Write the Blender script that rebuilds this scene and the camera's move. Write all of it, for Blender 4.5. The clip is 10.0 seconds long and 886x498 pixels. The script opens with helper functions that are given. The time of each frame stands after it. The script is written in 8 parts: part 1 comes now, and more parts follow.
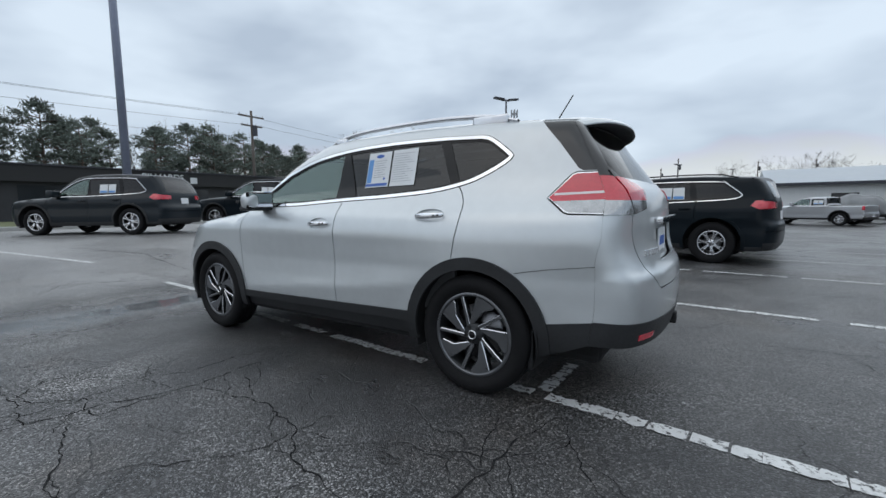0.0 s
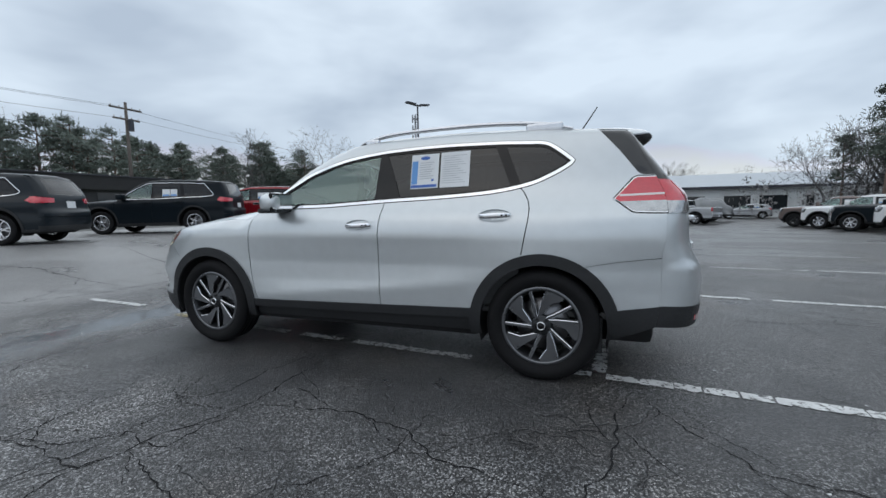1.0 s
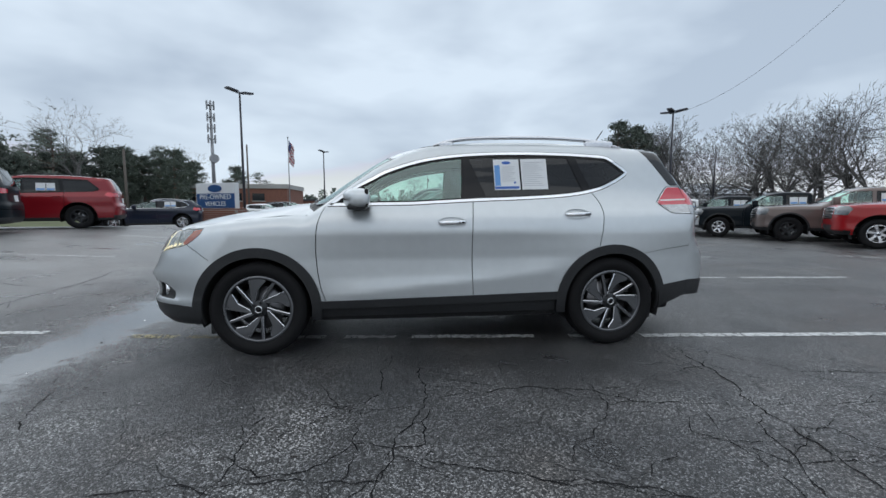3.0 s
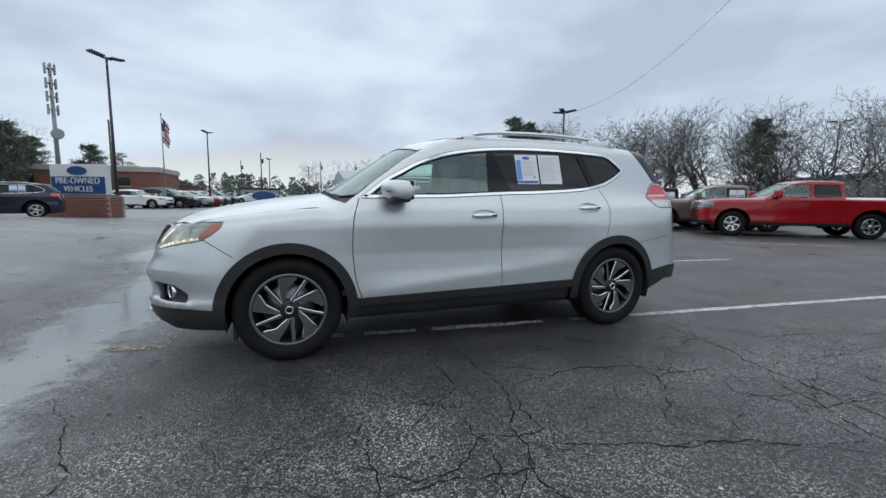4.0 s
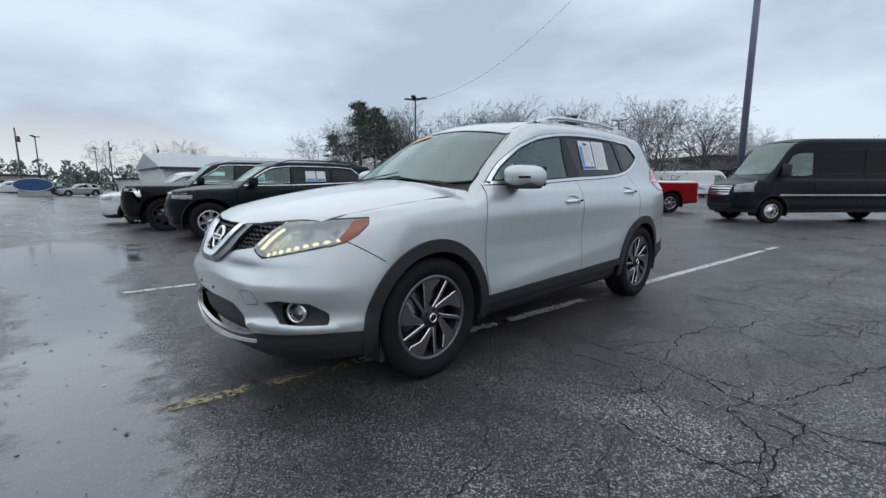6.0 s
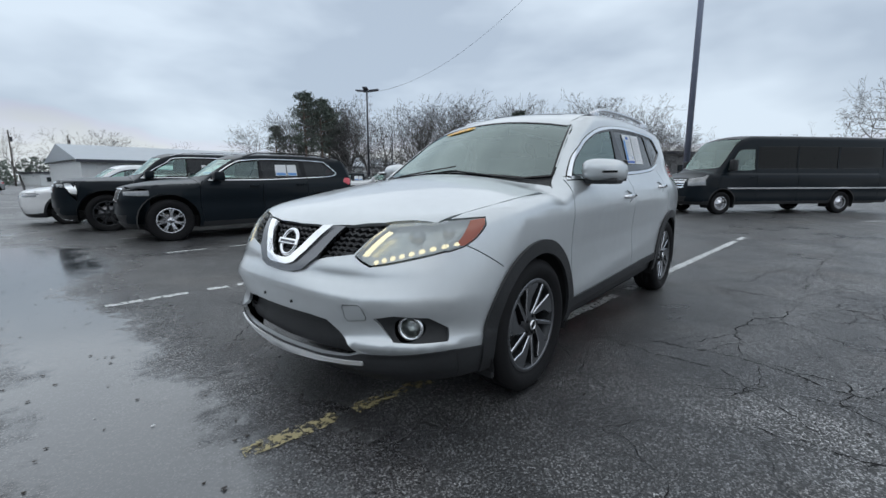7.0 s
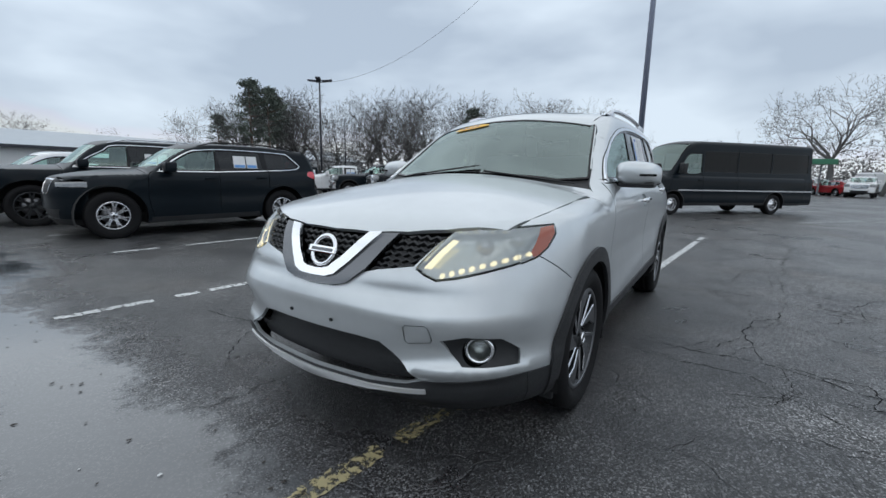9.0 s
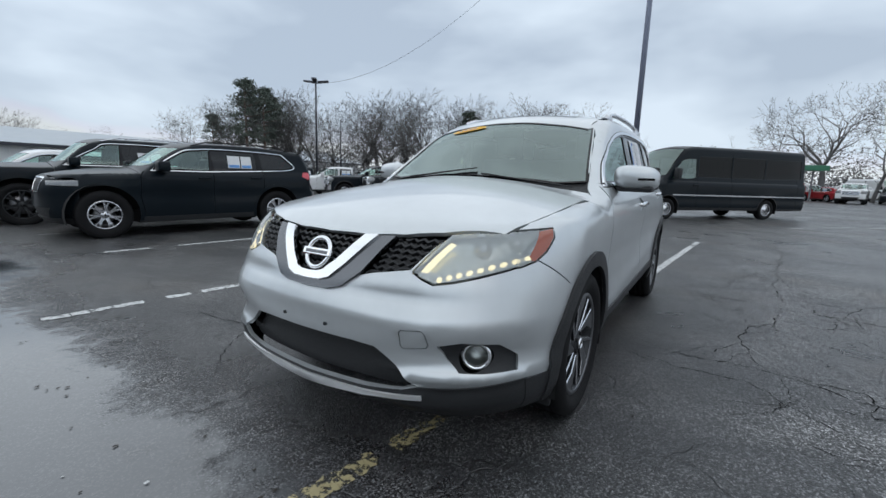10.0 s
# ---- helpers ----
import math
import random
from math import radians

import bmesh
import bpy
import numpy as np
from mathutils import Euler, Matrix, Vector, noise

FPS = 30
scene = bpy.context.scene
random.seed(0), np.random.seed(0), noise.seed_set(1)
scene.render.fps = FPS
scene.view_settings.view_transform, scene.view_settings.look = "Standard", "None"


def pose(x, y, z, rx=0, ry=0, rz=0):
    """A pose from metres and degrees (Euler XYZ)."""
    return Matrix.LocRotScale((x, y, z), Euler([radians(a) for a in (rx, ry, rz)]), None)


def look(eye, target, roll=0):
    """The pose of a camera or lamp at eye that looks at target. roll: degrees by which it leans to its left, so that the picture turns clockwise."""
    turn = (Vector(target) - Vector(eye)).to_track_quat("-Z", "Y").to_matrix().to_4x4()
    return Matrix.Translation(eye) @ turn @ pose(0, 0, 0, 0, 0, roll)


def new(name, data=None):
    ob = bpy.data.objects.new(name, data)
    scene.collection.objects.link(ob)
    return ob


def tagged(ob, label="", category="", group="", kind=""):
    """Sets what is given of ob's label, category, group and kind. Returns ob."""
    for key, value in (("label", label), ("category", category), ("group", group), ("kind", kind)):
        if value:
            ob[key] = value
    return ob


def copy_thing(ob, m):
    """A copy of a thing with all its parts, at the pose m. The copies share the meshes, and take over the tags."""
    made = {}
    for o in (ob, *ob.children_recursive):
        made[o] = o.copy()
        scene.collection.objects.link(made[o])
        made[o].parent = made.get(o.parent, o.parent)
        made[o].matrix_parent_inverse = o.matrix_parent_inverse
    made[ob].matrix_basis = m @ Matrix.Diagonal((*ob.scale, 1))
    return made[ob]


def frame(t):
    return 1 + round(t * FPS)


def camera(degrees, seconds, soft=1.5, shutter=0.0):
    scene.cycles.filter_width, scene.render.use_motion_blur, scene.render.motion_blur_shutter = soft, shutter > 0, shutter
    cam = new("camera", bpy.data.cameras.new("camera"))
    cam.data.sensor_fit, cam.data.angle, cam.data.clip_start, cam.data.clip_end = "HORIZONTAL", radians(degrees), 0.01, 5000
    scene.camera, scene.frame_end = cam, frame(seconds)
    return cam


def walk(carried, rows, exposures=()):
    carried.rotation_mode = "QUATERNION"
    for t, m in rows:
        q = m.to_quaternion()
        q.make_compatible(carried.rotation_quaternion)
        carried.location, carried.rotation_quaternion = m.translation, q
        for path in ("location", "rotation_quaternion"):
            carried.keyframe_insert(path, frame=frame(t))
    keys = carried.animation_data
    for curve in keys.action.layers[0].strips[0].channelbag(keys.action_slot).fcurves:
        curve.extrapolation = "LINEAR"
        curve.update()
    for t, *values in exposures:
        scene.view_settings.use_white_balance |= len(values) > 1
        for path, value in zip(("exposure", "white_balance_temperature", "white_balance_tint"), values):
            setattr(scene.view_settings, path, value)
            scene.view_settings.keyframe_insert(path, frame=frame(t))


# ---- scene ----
cam = camera(92.2, 10.0)
PATH = [
    (0, (2.564, -2.974, 1.101), (1.461, -1.317, 0.901), -0.7),
    (0.5, (2.155, -3.29, 1.112), (1.258, -1.513, 0.921), -0.8),
    (1, (1.688, -3.523, 1.097), (1.002, -1.654, 0.907), -1.0),
    (1.5, (1.206, -3.743, 1.088), (0.744, -1.807, 0.895), -0.9),
    (2, (0.679, -3.897, 1.072), (0.441, -1.921, 0.873), -0.8),
    (2.5, (0.151, -4.026, 1.097), (0.147, -2.037, 0.891), -0.4),
    (2.7, (-0.029, -4.07, 1.101), (0.047, -2.082, 0.903), -0.2),
    (3.8, (-1.167, -3.93, 1.086), (-0.577, -2.033, 0.862), 0.4),
    (4, (-1.357, -3.849, 1.118), (-0.671, -1.986, 0.878), 0.7),
    (4.5, (-1.781, -3.571, 1.105), (-0.891, -1.798, 0.849), 0.8),
    (5, (-2.19, -3.306, 1.093), (-1.122, -1.638, 0.819), 0.9),
    (5.5, (-2.574, -2.993, 1.087), (-1.354, -1.435, 0.796), 0.8),
    (5.7, (-2.715, -2.857, 1.101), (-1.446, -1.339, 0.808), 0.4),
    (6.8, (-3.273, -2.041, 1.115), (-1.79, -0.738, 0.792), 0.1),
    (7, (-3.314, -1.888, 1.115), (-1.802, -0.62, 0.789), -0.0),
    (7.5, (-3.383, -1.604, 1.126), (-1.815, -0.409, 0.788), -0.2),
    (8, (-3.428, -1.415, 1.142), (-1.818, -0.28, 0.797), 0.1),
    (8.5, (-3.429, -1.372, 1.137), (-1.793, -0.274, 0.791), 0.7),
    (9, (-3.42, -1.373, 1.131), (-1.769, -0.298, 0.789), 1.3),
    (9.5, (-3.408, -1.355, 1.128), (-1.747, -0.293, 0.793), 1.7),
    (10, (-3.399, -1.349, 1.13), (-1.733, -0.292, 0.799), 1.9),
]
walk(cam, [(t, look(eye, target, roll)) for t, eye, target, roll in PATH])

# ---- world, sun, exposure ----
world = bpy.data.worlds.new("overcast_sky")
scene.world = world
world.use_nodes = True
wn, wl = world.node_tree.nodes, world.node_tree.links
wn.clear()
w_out, w_bg = wn.new("ShaderNodeOutputWorld"), wn.new("ShaderNodeBackground")
w_sky = wn.new("ShaderNodeTexSky")
w_sky.sky_type, w_sky.sun_disc = "NISHITA", False
w_sky.sun_elevation, w_sky.sun_rotation = radians(42), radians(200)
w_sky.air_density, w_sky.dust_density = 1.0, 3.0
w_co, w_map = wn.new("ShaderNodeTexCoord"), wn.new("ShaderNodeMapping")
w_map.inputs["Scale"].default_value = (1.0, 1.0, 2.6)
w_n1 = wn.new("ShaderNodeTexNoise")
w_n1.inputs["Scale"].default_value, w_n1.inputs["Detail"].default_value, w_n1.inputs["Roughness"].default_value = 2.4, 4, 0.48
w_n1.inputs["Distortion"].default_value = 0.15
w_ramp = wn.new("ShaderNodeValToRGB")
w_ramp.color_ramp.elements[0].position, w_ramp.color_ramp.elements[0].color = 0.36, (0.445, 0.53, 0.64, 1)
w_ramp.color_ramp.elements[1].position, w_ramp.color_ramp.elements[1].color = 0.62, (0.695, 0.80, 0.91, 1)
w_sep, w_hor = wn.new("ShaderNodeSeparateXYZ"), wn.new("ShaderNodeValToRGB")
w_hor.color_ramp.elements[0].position, w_hor.color_ramp.elements[0].color = 0.02, (0.775, 0.83, 0.87, 1)
w_hor.color_ramp.elements[1].position, w_hor.color_ramp.elements[1].color = 0.30, (0, 0, 0, 1)
w_mixh = wn.new("ShaderNodeMix")
w_mixh.data_type, w_mixh.blend_type = "RGBA", "LIGHTEN"
w_mixh.inputs[0].default_value = 1.0
w_mul = wn.new("ShaderNodeMix")
w_mul.data_type, w_mul.blend_type = "RGBA", "ADD"
w_mul.inputs[0].default_value = 0.012
wl.new(w_co.outputs["Generated"], w_map.inputs["Vector"])
wl.new(w_map.outputs["Vector"], w_n1.inputs["Vector"])
wl.new(w_n1.outputs["Fac"], w_ramp.inputs["Fac"])
wl.new(w_co.outputs["Generated"], w_sep.inputs["Vector"])
wl.new(w_sep.outputs["Z"], w_hor.inputs["Fac"])
wl.new(w_ramp.outputs["Color"], w_mixh.inputs[6])
wl.new(w_hor.outputs["Color"], w_mixh.inputs[7])
w_top, w_dim = wn.new("ShaderNodeMapRange"), wn.new("ShaderNodeMix")
w_top.inputs["From Min"].default_value, w_top.inputs["From Max"].default_value = 0.45, 0.95
w_top.inputs["To Min"].default_value, w_top.inputs["To Max"].default_value = 1.0, 0.70
w_dim.data_type, w_dim.blend_type = "RGBA", "MULTIPLY"
w_dim.inputs[0].default_value = 1.0
wl.new(w_sep.outputs["Z"], w_top.inputs["Value"])
wl.new(w_mixh.outputs[2], w_dim.inputs[6])
wl.new(w_top.outputs["Result"], w_dim.inputs[7])
wl.new(w_dim.outputs[2], w_mul.inputs[6])
wl.new(w_sky.outputs["Color"], w_mul.inputs[7])
wl.new(w_mul.outputs[2], w_bg.inputs["Color"])
w_bg.inputs["Strength"].default_value = 1.0
wl.new(w_bg.outputs["Background"], w_out.inputs["Surface"])
sun = new("sun", bpy.data.lights.new("sun", "SUN"))
sun.data.energy, sun.data.angle, sun.data.color = 1.3, radians(130), (0.98, 0.99, 0.97)
sun.matrix_world = look((-2, 5, 30), (0, 0, 0))


# ---- materials ----
def principled(name, color, rough=0.5, metal=0.0, **kw):
    m = bpy.data.materials.new(name)
    m.use_nodes = True
    b = m.node_tree.nodes["Principled BSDF"]
    b.inputs["Base Color"].default_value = (*color, 1)
    b.inputs["Roughness"].default_value, b.inputs["Metallic"].default_value = rough, metal
    for k, v in kw.items():
        b.inputs[k.replace("_", " ")].default_value = v
    return m


def varied(name, color, rough=0.5, metal=0.0, scale=20.0, amount=0.15, bump=0.0, bscale=200.0, rvar=0.1, **kw):
    """A principled material with colour and roughness varied by two noises, and a fine bump."""
    m = principled(name, color, rough, metal, **kw)
    n, l = m.node_tree.nodes, m.node_tree.links
    b = n["Principled BSDF"]
    co = n.new("ShaderNodeTexCoord")
    n1, n2 = n.new("ShaderNodeTexNoise"), n.new("ShaderNodeTexNoise")
    n1.inputs["Scale"].default_value, n1.inputs["Detail"].default_value = scale, 5
    n2.inputs["Scale"].default_value, n2.inputs["Detail"].default_value = scale / 9, 3
    l.new(co.outputs["Object"], n1.inputs["Vector"])
    l.new(co.outputs["Object"], n2.inputs["Vector"])
    add = n.new("ShaderNodeMath")
    l.new(n1.outputs["Fac"], add.inputs[0])
    l.new(n2.outputs["Fac"], add.inputs[1])
    mr = n.new("ShaderNodeMapRange")
    mr.inputs["From Min"].default_value, mr.inputs["From Max"].default_value = 0.6, 1.4
    mr.inputs["To Min"].default_value, mr.inputs["To Max"].default_value = 1 - amount, 1 + amount
    l.new(add.outputs[0], mr.inputs["Value"])
    mix = n.new("ShaderNodeMix")
    mix.data_type, mix.blend_type = "RGBA", "MULTIPLY"
    mix.inputs[0].default_value = 1
    mix.inputs[6].default_value = (*color, 1)
    l.new(mr.outputs["Result"], mix.inputs[7])
    l.new(mix.outputs[2], b.inputs["Base Color"])
    m2 = n.new("ShaderNodeMapRange")
    m2.inputs["To Min"].default_value, m2.inputs["To Max"].default_value = max(rough - rvar, 0.02), min(rough + rvar, 1)
    l.new(n2.outputs["Fac"], m2.inputs["Value"])
    l.new(m2.outputs["Result"], b.inputs["Roughness"])
    if bump:
        n3, bp = n.new("ShaderNodeTexNoise"), n.new("ShaderNodeBump")
        n3.inputs["Scale"].default_value = bscale
        bp.inputs["Strength"].default_value, bp.inputs["Distance"].default_value = bump, 0.01
        l.new(co.outputs["Object"], n3.inputs["Vector"])
        l.new(n3.outputs["Fac"], bp.inputs["Height"])
        l.new(bp.outputs["Normal"], b.inputs["Normal"])
    return m


def paint(name, color, metal=0.0, rough=0.35, coat=1.0, spec=0.15):
    return varied(name, color, rough, metal, scale=14, amount=0.04, rvar=0.03, Coat_Weight=coat, Coat_Roughness=0.03, Specular_IOR_Level=spec)


def glazing(name, tint, rough=0.0, ior=1.85, haze=0.0, sheen=(1, 1, 1)):
    m = bpy.data.materials.new(name)
    m.use_nodes = True
    n, l = m.node_tree.nodes, m.node_tree.links
    n.clear()
    out, tr, gl, mx, fr = (n.new("ShaderNode" + k) for k in ("OutputMaterial", "BsdfTransparent", "BsdfGlossy", "MixShader", "Fresnel"))
    tr.inputs["Color"].default_value = (*tint, 1)
    gl.inputs["Roughness"].default_value = rough
    fr.inputs["IOR"].default_value = ior
    l.new(fr.outputs[0], mx.inputs[0])
    l.new(tr.outputs[0], mx.inputs[1])
    l.new(gl.outputs[0], mx.inputs[2])
    gl.inputs["Color"].default_value = (*sheen, 1)
    if haze:
        df, m2 = n.new("ShaderNodeBsdfDiffuse"), n.new("ShaderNodeMixShader")
        df.inputs["Color"].default_value = (0.60, 0.66, 0.68, 1)
        m2.inputs[0].default_value = haze
        l.new(tr.outputs[0], m2.inputs[1])
        l.new(df.outputs[0], m2.inputs[2])
        l.new(m2.outputs[0], mx.inputs[1])
    l.new(mx.outputs[0], out.inputs["Surface"])
    return m


SILVER = paint("silver_metallic_paint", (0.580, 0.610, 0.628), 0.66, 0.36, coat=0.8)
BLACK_PAINT = paint("black_paint", (0.0075, 0.0115, 0.0155), 0.0, 0.3, coat=0.18, spec=0.06)
GREY_PAINT = paint("dark_grey_paint", (0.013, 0.018, 0.023), 0.1, 0.3, coat=0.34, spec=0.08)
RED_PAINT = paint("red_paint", (0.32, 0.008, 0.012), 0.1, 0.3)
MAROON_PAINT = paint("crimson_paint", (0.22, 0.008, 0.014), 0.2, 0.3)
WHITE_PAINT = paint("white_paint", (0.72, 0.73, 0.74), 0.0, 0.4)
TAN_PAINT = paint("bronze_grey_paint", (0.16, 0.125, 0.115), 0.4, 0.35)
NAVY_PAINT = paint("navy_paint", (0.012, 0.018, 0.035), 0.2, 0.3)
LIGHT_SILVER = paint("pale_silver_paint", (0.42, 0.43, 0.45), 0.6, 0.35)
CLADDING = varied("black_moulded_plastic", (0.024, 0.025, 0.027), 0.46, scale=60, amount=0.2, bump=0.15, bscale=900, Specular_IOR_Level=0.3)
GLOSS_BLACK = principled("gloss_black_trim", (0.006, 0.006, 0.007), 0.14, Specular_IOR_Level=0.3)
DARK = varied("dark_underbody", (0.01, 0.01, 0.011), 0.85, scale=30, amount=0.3)
CHROME = principled("chrome", (0.82, 0.83, 0.85), 0.09, 1.0)
ALLOY = varied("machined_alloy", (0.66, 0.67, 0.70), 0.24, 1.0, scale=40, amount=0.08)
ALLOY_DARK = varied("dark_painted_alloy", (0.035, 0.037, 0.04), 0.35, 0.6, scale=40, amount=0.15)
RUBBER = varied("tyre_rubber", (0.008, 0.008, 0.009), 0.75, scale=50, amount=0.25, bump=0.1, bscale=300, Specular_IOR_Level=0.22)
GLASS_FRONT = glazing("tinted_glass", (0.72, 0.93, 0.86), ior=2.2, sheen=(0.84, 1.0, 0.95))
GLASS_DARK = glazing("privacy_glass", (0.055, 0.06, 0.065), ior=1.55)
GLASS_REAR = glazing("curved_rear_privacy_glass", (0.04, 0.045, 0.05), ior=1.25)
GLASS_SCREEN = glazing("sloping_windscreen_glass", (0.22, 0.28, 0.27), ior=2.7, sheen=(0.84, 0.98, 0.95))
GLASS_BLACK = glazing("black_glass", (0.012, 0.014, 0.016), ior=1.28)
GLASS_CLEAR = glazing("clear_lens", (0.92, 0.94, 0.94))
HAZED_LENS = glazing("aged_clear_lens", (0.92, 0.94, 0.93), haze=0.36, ior=1.6)
ALLOY_MID = varied("grey_painted_alloy", (0.15, 0.155, 0.165), 0.30, 0.8, scale=40, amount=0.12)
LENS_RED = varied("red_lamp_lens", (0.55, 0.03, 0.05), 0.12, scale=80, amount=0.15, Coat_Weight=1.0)
EMIT_WARM = principled("lit_warm_led", (0.9, 0.8, 0.5), 0.3, Emission_Color=(1.0, 0.86, 0.52, 1), Emission_Strength=1.2)
LAMP_BOWL = varied("lamp_reflector", (0.50, 0.53, 0.52), 0.25, 0.6, scale=30, amount=0.25)
LIP_METAL = principled("bright_satin_metal", (0.86, 0.87, 0.88), 0.42, 0.75)
SATIN_DARK = principled("satin_dark_chrome", (0.16, 0.165, 0.175), 0.26, 1.0)
STICKER_YELLOW = principled("yellow_sticker", (0.75, 0.42, 0.02), 0.5)
LENS_AMBER = principled("amber_lens", (0.30, 0.06, 0.022), 0.12, Coat_Weight=1.0)
LENS_SMOKE = varied("shaded_lamp_lens", (0.20, 0.205, 0.21), 0.14, 0.6, scale=60, amount=0.5, Coat_Weight=1.0)
LENS_GREY = varied("clear_ribbed_lens", (0.38, 0.39, 0.40), 0.12, 0.7, scale=120, amount=0.3, Coat_Weight=1.0)
PAPER = varied("white_paper", (0.70, 0.72, 0.74), 0.6, scale=10, amount=0.03)
PAPER_BLUE = principled("blue_print", (0.04, 0.12, 0.42), 0.6)
PAPER_CYAN = principled("pale_blue_print", (0.12, 0.30, 0.62), 0.6)
PAPER_GREY = principled("grey_print", (0.40, 0.42, 0.45), 0.6)
CLOTH = varied("grey_seat_cloth", (0.13, 0.13, 0.132), 0.9, scale=60, amount=0.2)
PLASTIC_IN = varied("interior_plastic", (0.085, 0.087, 0.09), 0.6, scale=40, amount=0.15)


# ---- helpers for meshes ----
def mesh_object(name, verts, faces, mats, parent=None, idx=None, normals=None, smooth=True):
    me = bpy.data.meshes.new(name)
    me.from_pydata([tuple(v) for v in verts], [], [tuple(f) for f in faces])
    for m in (mats if isinstance(mats, (list, tuple)) else [mats]):
        me.materials.append(m)
    if idx is not None:
        me.polygons.foreach_set("material_index", np.array(idx, dtype=np.int32))
    me.polygons.foreach_set("use_smooth", np.full(len(me.polygons), smooth, dtype=bool))
    if normals is not None:
        me.normals_split_custom_set_from_vertices([tuple(n) for n in normals])
    me.update()
    ob = new(name, me)
    ob.parent = parent
    return ob


def part(name, bm, mat, parent, label="", smooth=False):
    """Links a bmesh as one mesh object under a thing or a part."""
    me = bpy.data.meshes.new(name)
    bm.normal_update()
    bm.to_mesh(me)
    bm.free()
    me.materials.append(mat)
    if smooth:
        me.polygons.foreach_set("use_smooth", np.full(len(me.polygons), True, dtype=bool))
    ob = new(name, me)
    ob.parent = parent
    return tagged(ob, label) if label else ob


def empty(name, m, label, category, group="", kind=""):
    ob = new(name)
    ob.matrix_world = m
    return tagged(ob, label, category, group, kind)


def box(x0, x1, y0, y1, z0, z1, bevel=0.0, bm=None, m=None):
    bm = bm or bmesh.new()
    mat = Matrix.Translation(((x0 + x1) / 2, (y0 + y1) / 2, (z0 + z1) / 2)) @ Matrix.Diagonal((x1 - x0, y1 - y0, z1 - z0, 1))
    r = bmesh.ops.create_cube(bm, size=1, matrix=(m @ mat) if m else mat)
    if bevel:
        es = list({e for v in r["verts"] for e in v.link_edges})
        bmesh.ops.bevel(bm, geom=es, offset=bevel, segments=2, affect="EDGES", profile=0.6)
    return bm


def tube(a, b, r0, r1=None, seg=12, bm=None):
    bm = bm or bmesh.new()
    a, b = Vector(a), Vector(b)
    r1 = r0 if r1 is None else r1
    m = Matrix.Translation((a + b) / 2) @ (b - a).to_track_quat("Z", "Y").to_matrix().to_4x4()
    bmesh.ops.create_cone(bm, cap_ends=True, segments=seg, radius1=r0, radius2=r1, depth=(b - a).length, matrix=m)
    return bm


def lathe(profile, seg=48, axis="Y"):
    """Spins (radius, offset) points round the axis; returns verts and faces."""
    vs, fs, n = [], [], len(profile)
    for i in range(seg):
        a = 2 * math.pi * i / seg
        for r, o in profile:
            vs.append((r * math.cos(a), o, r * math.sin(a)) if axis == "Y" else (r * math.cos(a), r * math.sin(a), o))
    for i in range(seg):
        j = (i + 1) % seg
        for k in range(n - 1):
            fs.append((i * n + k, i * n + k + 1, j * n + k + 1, j * n + k))
    return vs, fs


def pchip(tab):
    """A smooth curve through a table of (x, value) that does not overshoot."""
    x, y = np.array([p[0] for p in tab], float), np.array([p[1] for p in tab], float)
    h, d = np.diff(x), np.diff(y) / np.diff(x)
    s = np.zeros(len(x))
    s[0], s[-1] = d[0], d[-1]
    for i in range(1, len(x) - 1):
        if d[i - 1] * d[i] > 0:
            w1, w2 = 2 * h[i] + h[i - 1], h[i] + 2 * h[i - 1]
            s[i] = (w1 + w2) / (w1 / d[i - 1] + w2 / d[i])

    def f(v):
        v = np.clip(np.asarray(v, float), x[0], x[-1])
        i = np.clip(np.searchsorted(x, v) - 1, 0, len(x) - 2)
        t = (v - x[i]) / h[i]
        return ((1 + 2 * t) * (1 - t) ** 2 * y[i] + t * (1 - t) ** 2 * h[i] * s[i]
                + t * t * (3 - 2 * t) * y[i + 1] + t * t * (t - 1) * h[i] * s[i + 1])
    return f


def smax(a, b, k):
    return np.maximum(a, b) + np.maximum(k - np.abs(a - b), 0) ** 2 / (4 * k)


